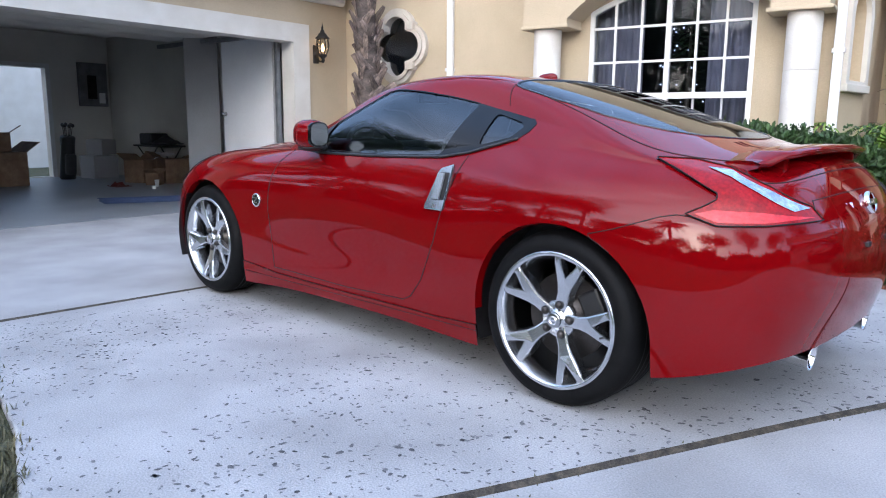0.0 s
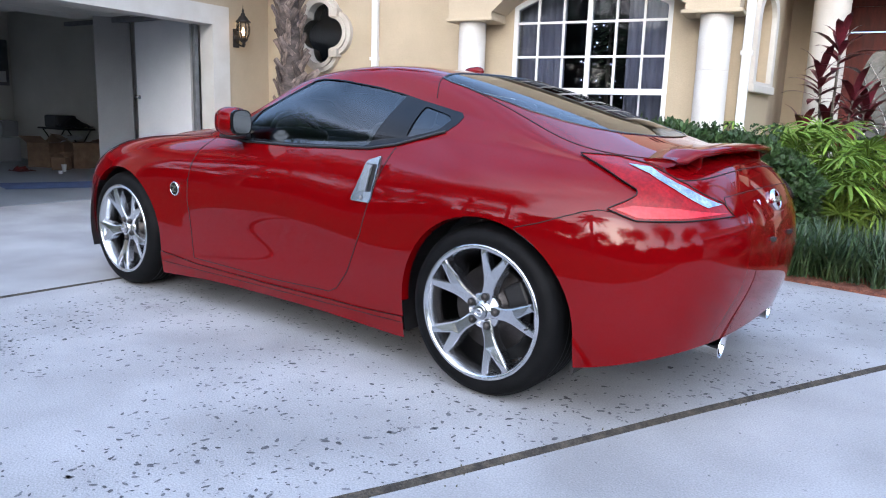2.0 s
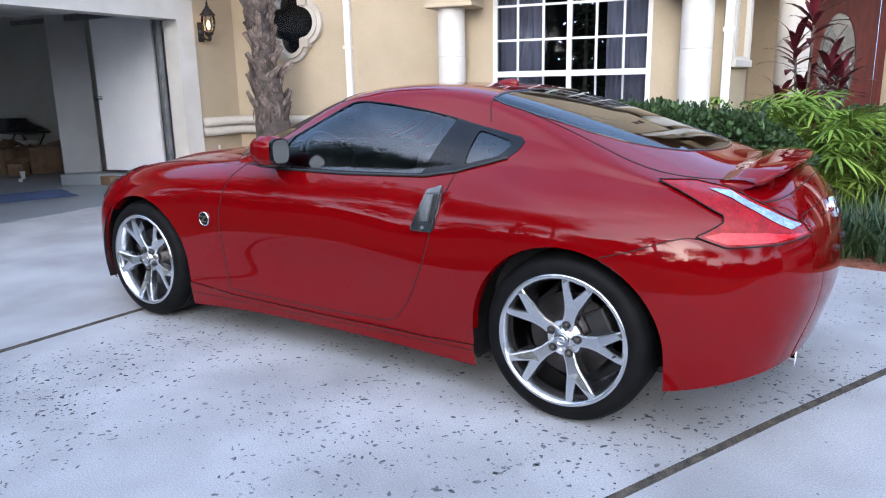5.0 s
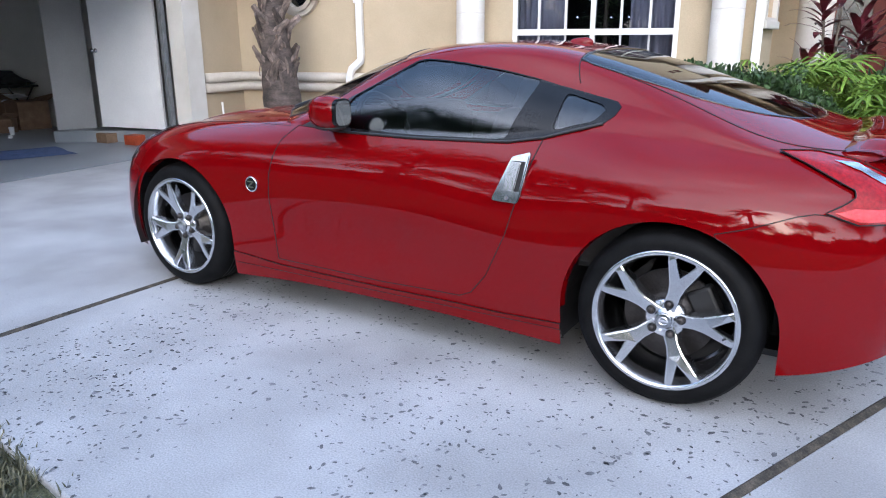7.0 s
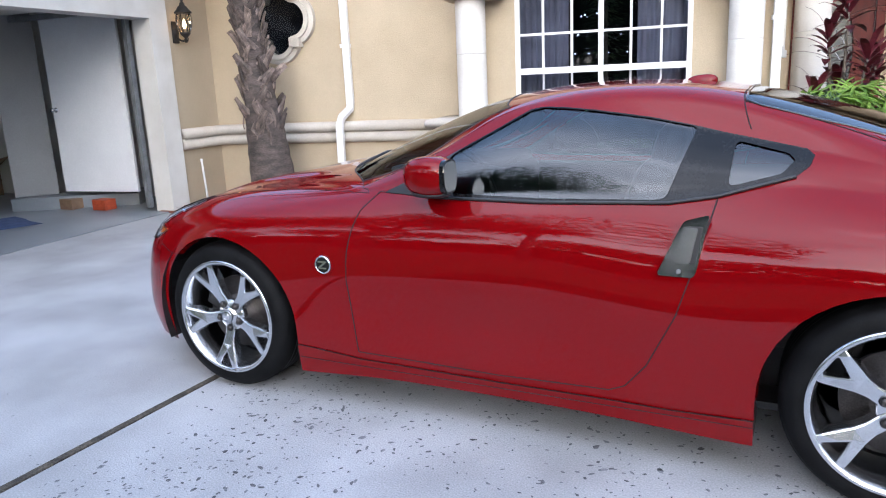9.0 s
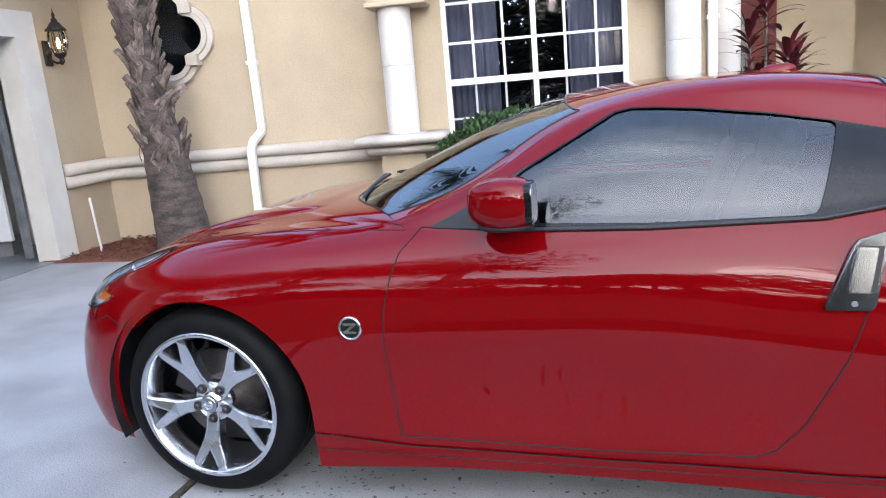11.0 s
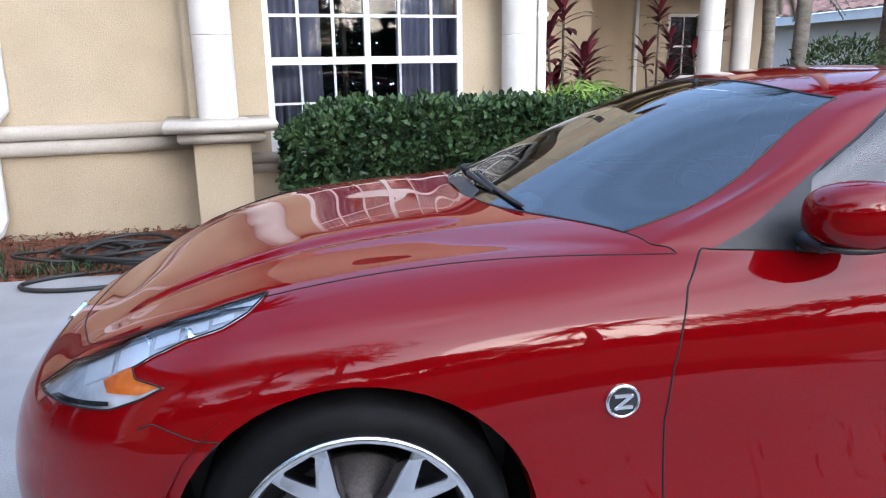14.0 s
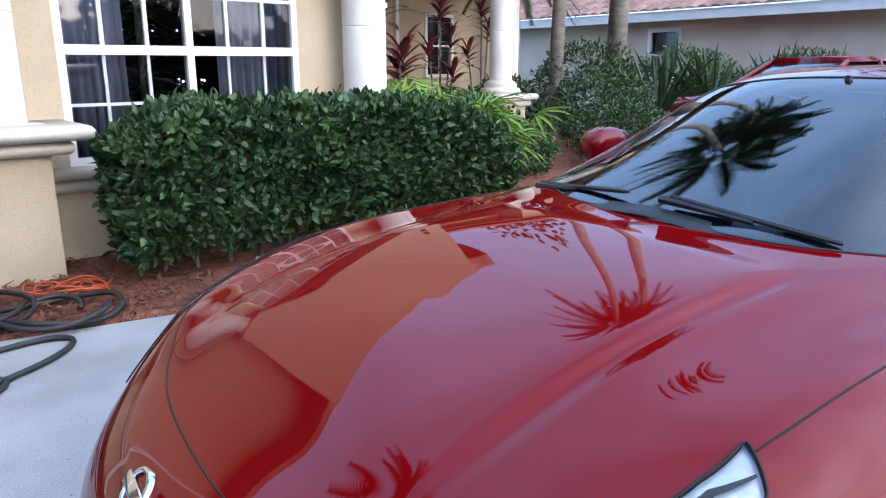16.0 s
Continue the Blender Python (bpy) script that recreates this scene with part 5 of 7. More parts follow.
part("steering_wheel", bm, BLACK, car, "", True)
bm = fresh()
box(bm, (1.09, YC - .12, 1.155), (1.12, YC + .12, 1.21), None, 0.012)
tube(bm, [(1.12, YC, 1.19), (1.13, YC, 1.25)], 0.01, 6)
part("rear_view_mirror", bm, BLACK, car)
# antenna fin, wipers, cowl
bm = fresh()
for v in bmesh.ops.create_uvsphere(bm, u_segments=20, v_segments=10, radius=1, matrix=Matrix.LocRotScale((1.87, YC + .02, 1.262), None, (.062, .022, .030)))["verts"]:
    v.co.z += max(0, (v.co.x - 1.87)) * 0.15
part("antenna_fin", bm, RED, car, "", True)
def hood_edge(w):
    """Rear edge of the hood, from the middle to the corner."""
    k = abs(w) * 1.086
    return Vector((.372 + .10 * (k / .60) ** 2.4 + max(0, k - .62) * 1.9, YC - w, .952 - .062 * (k / .66) ** 1.3))
bm = fresh()
ws2 = np.linspace(-.640, .640, 41)
rows = [[bm.verts.new(hood_edge(w) + Vector(o)) for w in ws2] for o in ((-.012, 0, -.004), (-.004, 0, .003), (.015, 0, .006), (.030, 0, .012))]
for ra, rb_ in zip(rows, rows[1:]):
    for i in range(40):
        bm.faces.new((ra[i], ra[i + 1], rb_[i + 1], rb_[i]))
bmesh.ops.recalc_face_normals(bm, faces=bm.faces)
part("cowl_panel", bm, BLACK, car, "black plastic cowl", True)
for w0, w1 in ((.02, .40), (-.57, -.10)):
    bm = fresh()
    tube(bm, [hood_edge(w0 + (w1 - w0) * t) + Vector((.056 - .012 * t, 0, .036)) for t in np.linspace(0, 1, 14)], [.0065] * 13 + [.004], 6)
    tube(bm, [hood_edge(w0 + (w1 - w0) * t) + Vector((.035 + .02 * t, 0, .030)) for t in np.linspace(-.04, .55, 8)], [.010, .010, .009, .008, .008, .007, .007, .006], 6)
    part("wiper", bm, BLACK, car, "black wiper arm")
# spoiler on the hatch
def spoiler():
    verts, faces = [], []
    ws_ = np.linspace(-.55, .55, 33)
    for w in ws_:
        k = abs(w) / .55
        x1 = 3.255 - .055 * k ** 2 - .06 * max(0, k - .85) / .15
        z1 = .968 - .03 * k ** 3
        x0 = x1 - .20 + .06 * k ** 4
        sec = [(x0, z1 - .005), (x0 + .06, z1 + .005), (x1 - .03, z1 + .004), (x1, z1 - .006), (x1 - .012, z1 - .020), (x1 - .05, z1 - .032), (x0 + .07, z1 - .030), (x0 + .02, z1 - .022)]
        if k > .93:
            sec = [(x, z - .02) for x, z in sec]
        verts += [(x, YC - w, z) for x, z in sec]
    k = 8
    for i in range(len(ws_) - 1):
        for j in range(k):
            faces.append((i * k + j, i * k + (j + 1) % k, (i + 1) * k + (j + 1) % k, (i + 1) * k + j))
    faces += [tuple(range(k)), tuple(range((len(ws_) - 1) * k, len(ws_) * k))[::-1]]
    sp = pydata("spoiler", verts, faces, RED, car, "", True)
    for w in (.41, -.41):
        b = fresh()
        box(b, (3.11, YC - w - .014, .885), (3.18, YC - w + .014, .940), None, 0.008)
        part("spoiler_foot", b, RED, sp)
spoiler()
# side mirrors
for s in (1, -1):
    bm = fresh()
    r = bmesh.ops.create_uvsphere(bm, u_segments=28, v_segments=18, radius=1)
    for v in r["verts"]:
        x, y, z = v.co
        q = lambda a, p: math.copysign(abs(a) ** p, a)
        x, y, z = q(x, .72), q(y, .75), q(z, .72)
        x = min(x, .82)
        z = z * (1 - .12 * max(0, -x)) - .10 * max(0, -x) * 0
        v.co = (1.053 + .102 * x, YC - s * (.843 + .068 * y - .022 * max(0, -x)), .984 + .072 * z)
    hous = part("side_mirror", bm, RED, car, "", True)
    for nm, mt, ry, rz, x0, lab in (("mirror_rim", TRIM, .057, .060, 1.1345, "black mirror rim"), ("mirror_glass", MIRRORG, .051, .053, 1.1375, "silver mirror glass")):
        bm = fresh()
        q = lambda a: math.copysign(abs(a) ** .62, a)
        loop = [(q(math.cos(t)) * ry, q(math.sin(t)) * rz) for t in np.linspace(0, 2 * math.pi, 33)[:-1]]
        front = [bm.verts.new((x0 + .004, YC - s * .843 + u, .984 + v)) for u, v in loop]
        back = [bm.verts.new((x0 - .012, YC - s * .843 + u, .984 + v)) for u, v in loop]
        bm.faces.new(front)
        for i in range(32):
            bm.faces.new((front[i - 1], back[i - 1], back[i], front[i]))
        bmesh.ops.recalc_face_normals(bm, faces=bm.faces)
        part(nm, bm, mt, hous, lab)
    bm = fresh()
    bmesh.ops.create_uvsphere(bm, u_segments=24, v_segments=12, radius=1, matrix=Matrix.LocRotScale((1.058, YC - s * .838, .920), None, (.080, .052, .016)))
    box(bm, (.98, YC - s * .780 - .05, .900), (1.07, YC - s * .780 + .05, .935), None, 0.015)
    part("mirror_base", bm, BLACK, hous, "", True)
# door handles, badges
def plate_poly(loop, y, th, s):
    b = fresh()
    slab(b, loop, [], y, y - th)
    bmesh.ops.bevel(b, geom=[e for e in b.edges if all(abs(v.co.y - (y - th)) < 1e-5 for v in e.verts) and e.calc_face_angle(0) > 0.5], offset=0.004, segments=2, affect="EDGES")
    if s < 0:
        for v in b.verts:
            v.co.y = 2 * YC - v.co.y
        bmesh.ops.reverse_faces(b, faces=b.faces)
    return b
for s in (1, -1):
    tilt = Matrix.Translation((0, .0, .77)) @ Matrix.Rotation(radians(-9), 4, "X") @ Matrix.Translation((0, 0, -.77))
    b = plate_poly(rounded([(1.852, .678), (1.970, .676), (2.006, .876), (1.928, .853)], 4, .12), .002, .014, 1)
    bmesh.ops.transform(b, matrix=tilt, verts=b.verts)
    if s < 0:
        for v in b.verts:
            v.co.y = 2 * YC - v.co.y
        bmesh.ops.reverse_faces(b, faces=b.faces)
    h = part("door_handle", b, HANDLE, car, "satin chrome door handle plate")
    b = plate_poly(rounded([(1.907, .722), (1.955, .722), (1.975, .834), (1.930, .836)], 3, .10), -.013, .013, 1)
    bmesh.ops.transform(b, matrix=tilt, verts=b.verts)
    if s < 0:
        for v in b.verts:
            v.co.y = 2 * YC - v.co.y
        bmesh.ops.reverse_faces(b, faces=b.faces)
    part("pull", b, SATIN, h)
    # black plate laid proud of the handle; stands for the recess's shade
    b = plate_poly(rounded([(1.904, .716), (1.974, .718), (1.993, .842), (1.928, .842)], 3, .08), -.0115, .003, 1)
    bmesh.ops.transform(b, matrix=tilt, verts=b.verts)
    if s < 0:
        for v in b.verts:
            v.co.y = 2 * YC - v.co.y
        bmesh.ops.reverse_faces(b, faces=b.faces)
    part("painted_recess", b, BLACK, h)
    b = fresh()
    lathe(b, [(.0075, 0), (.0075, .003), (.002, .003)], 16, Matrix.Translation((1.922, YC - s * (.846), .698)) @ Matrix.Rotation(radians(90 * s), 4, "X"))
    part("lock", b, GREY, h)
    mb = Matrix.Translation((.556, YC - s * .838, .618)) @ Matrix.Rotation(radians(90 * s), 4, "X")
    b = fresh()
    lathe(b, [(.038, 0), (.038, .006), (.033, .009), (.031, .006)], 32, mb, caps=False)
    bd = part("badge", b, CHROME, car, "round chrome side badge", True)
    b = fresh()
    lathe(b, [(.032, .0), (.032, .0065), (.0, .0068)], 32, mb)
    part("badge_disc", b, GLOSSB, bd)
    b = fresh()
    box(b, (-.020, .010, .006), (.020, .016, .0095), mb); box(b, (-.020, -.016, .006), (.020, -.010, .0095), mb)
    box(b, (-.024, -.004, .006), (.024, .004, .0093), mb @ Matrix.Rotation(radians(38), 4, "Z"))
    part("badge_bars", b, CHROME, bd)
# nose emblem, tail emblem, model mark as plain bars, plate recess
b = fresh()
me_ = Matrix.Translation((-.752, YC, .624)) @ Matrix.Rotation(radians(-48), 4, "Y")
lathe(b, [(.048, -.01), (.048, .006), (.040, .009), (.037, .004)], 32, me_ @ Matrix.Diagonal((.82, 1, 1, 1)), caps=False)
box(b, (-.012, -.056, -.005), (.012, .056, .010), me_, 0.003)
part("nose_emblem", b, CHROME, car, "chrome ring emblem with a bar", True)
b = fresh()
me_ = Matrix.Translation((3.352, YC, .765)) @ Matrix.Rotation(radians(72), 4, "Y")
lathe(b, [(.050, -.01), (.050, .006), (.042, .009), (.039, .004)], 32, me_ @ Matrix.Diagonal((.85, 1, 1, 1)), caps=False)
box(b, (-.012, -.058, -.005), (.012, .058, .010), me_, 0.003)
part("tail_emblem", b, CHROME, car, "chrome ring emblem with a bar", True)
b = fresh()
for k in range(4):
    mk = Matrix.Translation((3.332 - .006 * (3 - k), YC - .35 + .047 * k, .762)) @ Matrix.Rotation(radians(-14), 4, "Z") @ Matrix.Rotation(radians(72), 4, "Y")
    box(b, (-.014, -.018, 0), (.014, .018, .006), mk, 0.002)
part("model_mark", b, CHROME, car, "four small chrome figures")
b = fresh()
box(b, (3.30, YC - .165, .47), (3.384, YC + .165, .63), None, 0.006)
part("plate_recess", b, RED, car)
for w in (-.14, .14):
    b = fresh()
    box(b, (3.372, YC + w - .02, .62), (3.395, YC + w + .02, .635))
    part("plate_lamp", b, BLACK, car)
b = fresh()
box(b, (3.00, YC - .28, .25), (3.22, YC + .28, .36), None, 0.02)
part("diffuser", b, BLACK, car, "black rear diffuser")
for w in (.36, -.36):
    b = fresh()
    lathe(b, [(.036, -.22), (.038, 0.0), (.045, .03), (.048, .035), (.044, .030), (.038, -.1)], 28, Matrix.Translation((3.268, YC - w, .240)) @ Matrix.Rotation(radians(94), 4, "Y"), caps=False)
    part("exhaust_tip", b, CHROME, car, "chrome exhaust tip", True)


# wheels
def wheel(x, z, s, w_out, rt, width):
    wh = part("wheel", fresh(), None, car)
    m = Matrix.Translation((x, YC - s * w_out, z)) @ Matrix.Rotation(radians(90 * s), 4, "X")   # local z points out of the car
    ro = .260
    b = fresh()
    lathe(b, [(ro - .004, .002), (ro + .010, .006), (ro + .030, .004), (ro + .052, -.006), (rt - .012, -.022), (rt - .003, -.036), (rt, -.055), (rt, -width + .05), (rt - .010, -width + .025), (ro, -width)], 72, m, caps=False)
    ty = part("tyre", b, RUBBER, wh, "", True)
    b = fresh()
    for k in range(1, 5):
        lathe(b, [(rt + .0005, -.05 - k * (width - .09) / 5 - .004), (rt + .0008, -.05 - k * (width - .09) / 5 + .004)], 72, m, caps=False)
    part("tread_groove", b, BLACK, ty)
    b = fresh()
    lathe(b, [(ro - .002, -.004), (ro, .006), (ro - .006, .010), (ro - .016, .008), (ro - .020, -.002), (ro - .030, -.02), (ro - .036, -.10), (ro - .034, -width + .03)], 72, m, caps=False)
    part("rim", b, ALLOY, wh, "bright alloy rim", True)
    b = fresh()
    lathe(b, [(.072, -.06), (.072, -.036), (.064, -.030), (.040, -.028), (.034, -.016), (.028, -.013), (.0, -.012)], 40, m)
    part("hub", b, ALLOY, wh, "", True)
    for k in range(5):
        a = (46 if x < 1 else 75) + 72 * k
        mk = m @ Matrix.Rotation(radians(a), 4, "Z")
        # one spoke: it widens towards the rim and is pierced by a triangle there
        b = fresh()
        half = [(.028, .024), (.060, .0245), (.100, .0235), (.135, .030), (.172, .043), (.215, .0585), (.246, .069)]
        rim_arc = [(.2555 * math.cos(t), .2555 * math.sin(t)) for t in np.linspace(-.255, .255, 7)]
        outline = [(px, -py) for px, py in half] + rim_arc + [(px, py) for px, py in half[::-1]]
        slab(b, outline, [[(.171, .0), (.196, -.0145), (.231, -.0335), (.237, -.030), (.237, .030), (.231, .0335), (.196, .0145)]], 0.0, 0.038)
        top = [e for e in b.edges if all(abs(v.co.y) < 1e-6 for v in e.verts) and e.calc_face_angle(0) > .8]
        bmesh.ops.bevel(b, geom=top, offset=.0065, segments=2, affect="EDGES", profile=.6)
        for v in b.verts:
            px, d, py = v.co
            rr_ = math.hypot(px, py)
            flare = 1 + .22 * max(0, d) / .038 if rr_ < .2 else 1
            v.co = mk @ Vector((px, py * flare, -.024 + .032 * min(1, max(0, (rr_ - .05) / .17)) ** 1.2 - d - .0035 * abs(py) / .03))
        bmesh.ops.recalc_face_normals(b, faces=b.faces)
        part("spoke", b, ALLOY, wh)
        aa = radians(a + 4)
        ml = m @ Matrix.Translation((.057 * math.cos(aa), .057 * math.sin(aa), -.022))
        b = fresh()
        lathe(b, [(.0165, -.008), (.0165, .002), (.0145, .003), (.0135, .001)], 16, ml)
        part("lug_seat", b, BLACK, wh, "", True)
        b = fresh()
        lathe(b, [(.0125, -.01), (.0125, .006), (.010, .012), (.006, .014), (0, .014)], 12, ml)
        part("lug_nut", b, STEEL, wh, "", True)
    b = fresh()
    lathe(b, [(.030, -.008), (.029, -.003), (.024, -.002), (.0, -.0015)], 28, m)
    cap = part("centre_cap", b, SATIN, wh, "", True)
    b = fresh()
    tube(b, [tuple(m @ Vector((.014 * math.cos(t), .014 * math.sin(t), -.001))) for t in np.linspace(0, 2 * math.pi, 21)[:-1]], .002, 5, True)
    box(b, (-.018, -.003, -.002), (.018, .003, .001), m)
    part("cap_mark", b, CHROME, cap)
    b = fresh()
    lathe(b, [(.165, -.115), (.165, -.092), (.085, -.090), (.085, -.06), (.0, -.06)], 48, m)
    part("brake_disc", b, STEEL, wh, "", True)
    b = fresh()
    box(b, (-.055, .085, -.135), (.055, .178, -.072), m @ Matrix.Rotation(radians(62 if x < 1 else -62), 4, "Z"), 0.012)
    part("brake_caliper", b, BLACK, wh)
    # added black disc behind the spokes, for the shade inside the wheel
    b = fresh()
    lathe(b, [(.22, -.19), (.0, -.19)], 32, m)
    part("wheel_shade", b, BLACK, wh)
    b = fresh()
    tube(b, [tuple(m @ Vector((.218, -.02, -.01))), tuple(m @ Vector((.205, -.022, .012)))], .004, 6)
    part("valve", b, BLACK, wh)


for s in (1, -1):
    wheel(0.0, .335, s, .832, .334, .235)
    wheel(2.556, .327, s, .872, .331, .275)

bm = fresh()
box(bm, (.53, YC - .215, .902), (.575, YC - .105, .934), None, 0.008)
tagged(part("toll_pass", bm, WHITE, None), "small white toll pass lying on the coupe's dashboard", "toll pass")

# ---- things round the garage ----
def simple(name, bm, material, label, category, group="", smooth=False):
    return tagged(part(name, bm, material, None, "", smooth), label, category, group)


# wall lantern
lan = thing("wall_lantern", (-4.22, 4.13, 1.95), "lit black carriage lantern on the garage wall", "lantern")
LM = GARAGE @ Matrix.Translation((0.585, 0.0, 0))
bm = fresh()
box(bm, (-0.05, 0.0, 1.86), (0.05, 0.02, 2.10), LM, 0.012)
lathe(bm, [(0.0, 0), (0.045, 0.004), (0.03, 0.02), (0.0, 0.024)], 16, LM @ Matrix.Translation((0, 0.02, 1.98)) @ Matrix.Rotation(radians(-90), 4, "X"))
part("back_plate", bm, IRON, lan)
bm = fresh()
tube(bm, [tuple(LM @ Vector((0, 0.02 + 0.13 * math.sin(t), 1.93 - 0.05 * math.sin(2 * t)))) for t in np.linspace(0, math.pi / 2, 10)], 0.011, 8)
tube(bm, [tuple(LM @ Vector((0, 0.15 + 0.03 * math.cos(t), 1.90 + 0.03 * math.sin(t)))) for t in np.linspace(-2.6, 1.6, 12)], 0.007, 6)
part("scroll_arm", bm, IRON, lan, "", True)
LC_ = LM @ Matrix.Translation((0, 0.15, 0))
bm = fresh()
lathe(bm, [(0.012, 1.86), (0.02, 1.88), (0.012, 1.91), (0.05, 1.945), (0.06, 1.965), (0.045, 1.975)], 24, LC_)
part("base_cup", bm, IRON, lan, "", True)
bm = fresh()
lathe(bm, [(0.052, 1.97), (0.078, 2.03), (0.088, 2.10), (0.080, 2.155), (0.066, 2.18)], 8, LC_, caps=False)
part("glass", bm, LENS, lan, "clear glass panes")
for k in range(8):
    a = radians(45 * k + 22.5)
    bm = fresh()
    tube(bm, [tuple(LC_ @ Vector((r * math.cos(a), r * math.sin(a), z))) for r, z in ((0.054, 1.97), (0.081, 2.03), (0.092, 2.10), (0.083, 2.155), (0.067, 2.185))], 0.0045, 5)
    part("cage_rib", bm, IRON, lan)
bm = fresh()
lathe(bm, [(0.095, 2.175), (0.098, 2.185), (0.072, 2.21), (0.050, 2.245), (0.030, 2.262), (0.026, 2.285), (0.012, 2.30), (0.016, 2.32), (0.006, 2.35), (0.0, 2.40)], 24, LC_)
part("roof", bm, IRON, lan, "", True)
bm = fresh()
lathe(bm, [(0.0, 2.01), (0.012, 2.015), (0.022, 2.05), (0.014, 2.09), (0.0, 2.12)], 12, LC_)
part("bulb", bm, BULB, lan, "glowing bulb", True)

# inner door, ajar, and the partition beside it
def flat_box(p, q, th, z0, z1, bevel=0.004):
    """An upright panel between two plan points."""
    b = fresh()
    d = Vector((q[0] - p[0], q[1] - p[1], 0))
    m = Matrix.Translation((p[0], p[1], 0)) @ Matrix.Rotation(math.atan2(d.y, d.x), 4, "Z")
    box(b, (0, -th / 2, z0), (d.length, th / 2, z1), m, bevel)
    return b, m, d.length
idoor = thing("garage_door_leaf", (-5.25, 3.58, 0.2), "plain white inner door standing ajar in the garage", "door")
b, dm, _ = flat_box((-5.80, 3.50), (-4.72, 3.65), 0.04, 0.20, 2.32)
part("leaf", b, GLOSSW, idoor)
bm = fresh()
lathe(bm, [(0.028, 0), (0.028, 0.006), (0.012, 0.012), (0.012, 0.04), (0.026, 0.05), (0.028, 0.062), (0.018, 0.075), (0.0, 0.078)], 20, dm @ Matrix.Translation((0.055, -0.02, 1.18)) @ Matrix.Rotation(radians(90), 4, "X"))
part("knob", bm, SATIN, idoor, "round satin knob", True)
# cream partition in the grey that paints its shade
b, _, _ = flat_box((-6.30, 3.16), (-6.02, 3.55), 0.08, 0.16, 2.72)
tagged(part("wall_partition", b, SHADEWALL, None), "narrow cream partition beside the inner door, greyed to stand for shade", "wall", "", "structure")
b, _, _ = flat_box((-6.35, 3.25), (-5.10, 4.05), 0.5, 0.0, 0.155)
tagged(part("step_garage", b, GFLOOR, None), "grey concrete step under the inner door", "step", "", "structure")
for x, y, mt in ((-5.62, 3.40, CARD), (-5.12, 3.46, ORANGE)):
    bm = fresh()
    box(bm, (x - 0.11, y - 0.08, 0.006), (x + 0.11, y + 0.08, 0.13), None, 0.006)
    simple("small_box", bm, mt, "small orange-brown box on the garage floor by the step", "box", "boxes by the step")
# overhead door track and raised door
bm = fresh()
for s_ in (1.02, 5.85):
    box(bm, (s_ - 0.03, -0.30, 0.05), (s_ + 0.03, -0.25, 2.15), GARAGE)
    box(bm, (s_ - 0.03, -3.2, 2.20), (s_ + 0.03, -0.30, 2.26), GARAGE)
tk = thing("overhead_door", GARAGE @ Matrix.Translation((3.4, -1.7, 2.2)), "raised white sectional garage door on steel tracks", "garage door")
part("track", bm, GREY, tk)
for k in range(4):
    bm = fresh()
    box(bm, (1.05, -0.40 - 0.62 * k - 0.60, 2.28), (5.82, -0.40 - 0.62 * k, 2.32), GARAGE, 0.006)
    part("section", bm, GWALL, tk)
bm = fresh()
tube(bm, [tuple(GARAGE @ Vector((s_, -0.32, 2.42))) for s_ in (1.0, 5.9)], 0.025, 8)
part("spring_bar", bm, IRON, tk)
# electric panel
pn_ = thing("electric_panel", BACK @ Matrix.Translation((0.42, 0.0, 1.8)), "grey electric panel on the garage back wall", "electric panel")
bm = fresh()
box(bm, (0.14, 0.0, 1.36), (0.69, 0.09, 2.19), BACK, 0.01)
part("case", bm, GREY, pn_)
bm = fresh()
box(bm, (0.36, 0.09, 1.50), (0.54, 0.10, 1.95), BACK, 0.004)
part("door", bm, IRON, pn_)
bm = fresh()
box(bm, (0.20, 0.09, 1.42), (0.32, 0.094, 1.62), BACK)
part("paper", bm, WHITE, pn_)
# golf bag
gb = thing("golf_bag", (-10.15, 2.75, 0), "black golf bag leaning by the back door", "golf bag")
bm = fresh()
gm = Matrix.Translation((-10.15, 2.75, 0.006)) @ Matrix.Rotation(radians(10), 4, "Y")
lathe(bm, [(0.12, 0), (0.14, 0.03), (0.13, 0.25), (0.12, 0.6), (0.13, 0.78), (0.11, 0.80)], 20, gm)
part("bag", bm, BLACK, gb, "", True)
bm = fresh()
box(bm, (0.08, -0.09, 0.12), (0.20, 0.09, 0.5), gm, 0.03)
part("pocket", bm, BLACK, gb)
for k in range(6):
    a = k * 1.05
    bm = fresh()
    tube(bm, [tuple(gm @ Vector((0.05 * math.cos(a), 0.05 * math.sin(a), 0.75))), tuple(gm @ Vector((0.08 * math.cos(a), 0.08 * math.sin(a), 0.98)))], 0.007, 6)
    bmesh.ops.create_icosphere(bm, subdivisions=2, radius=0.045, matrix=gm @ Matrix.Translation((0.085 * math.cos(a), 0.085 * math.sin(a), 1.0)) @ Matrix.Diagonal((1, 0.7, 0.8, 1)))
    part("club", bm, IRON if k % 2 else GLOSSB, gb, "", True)
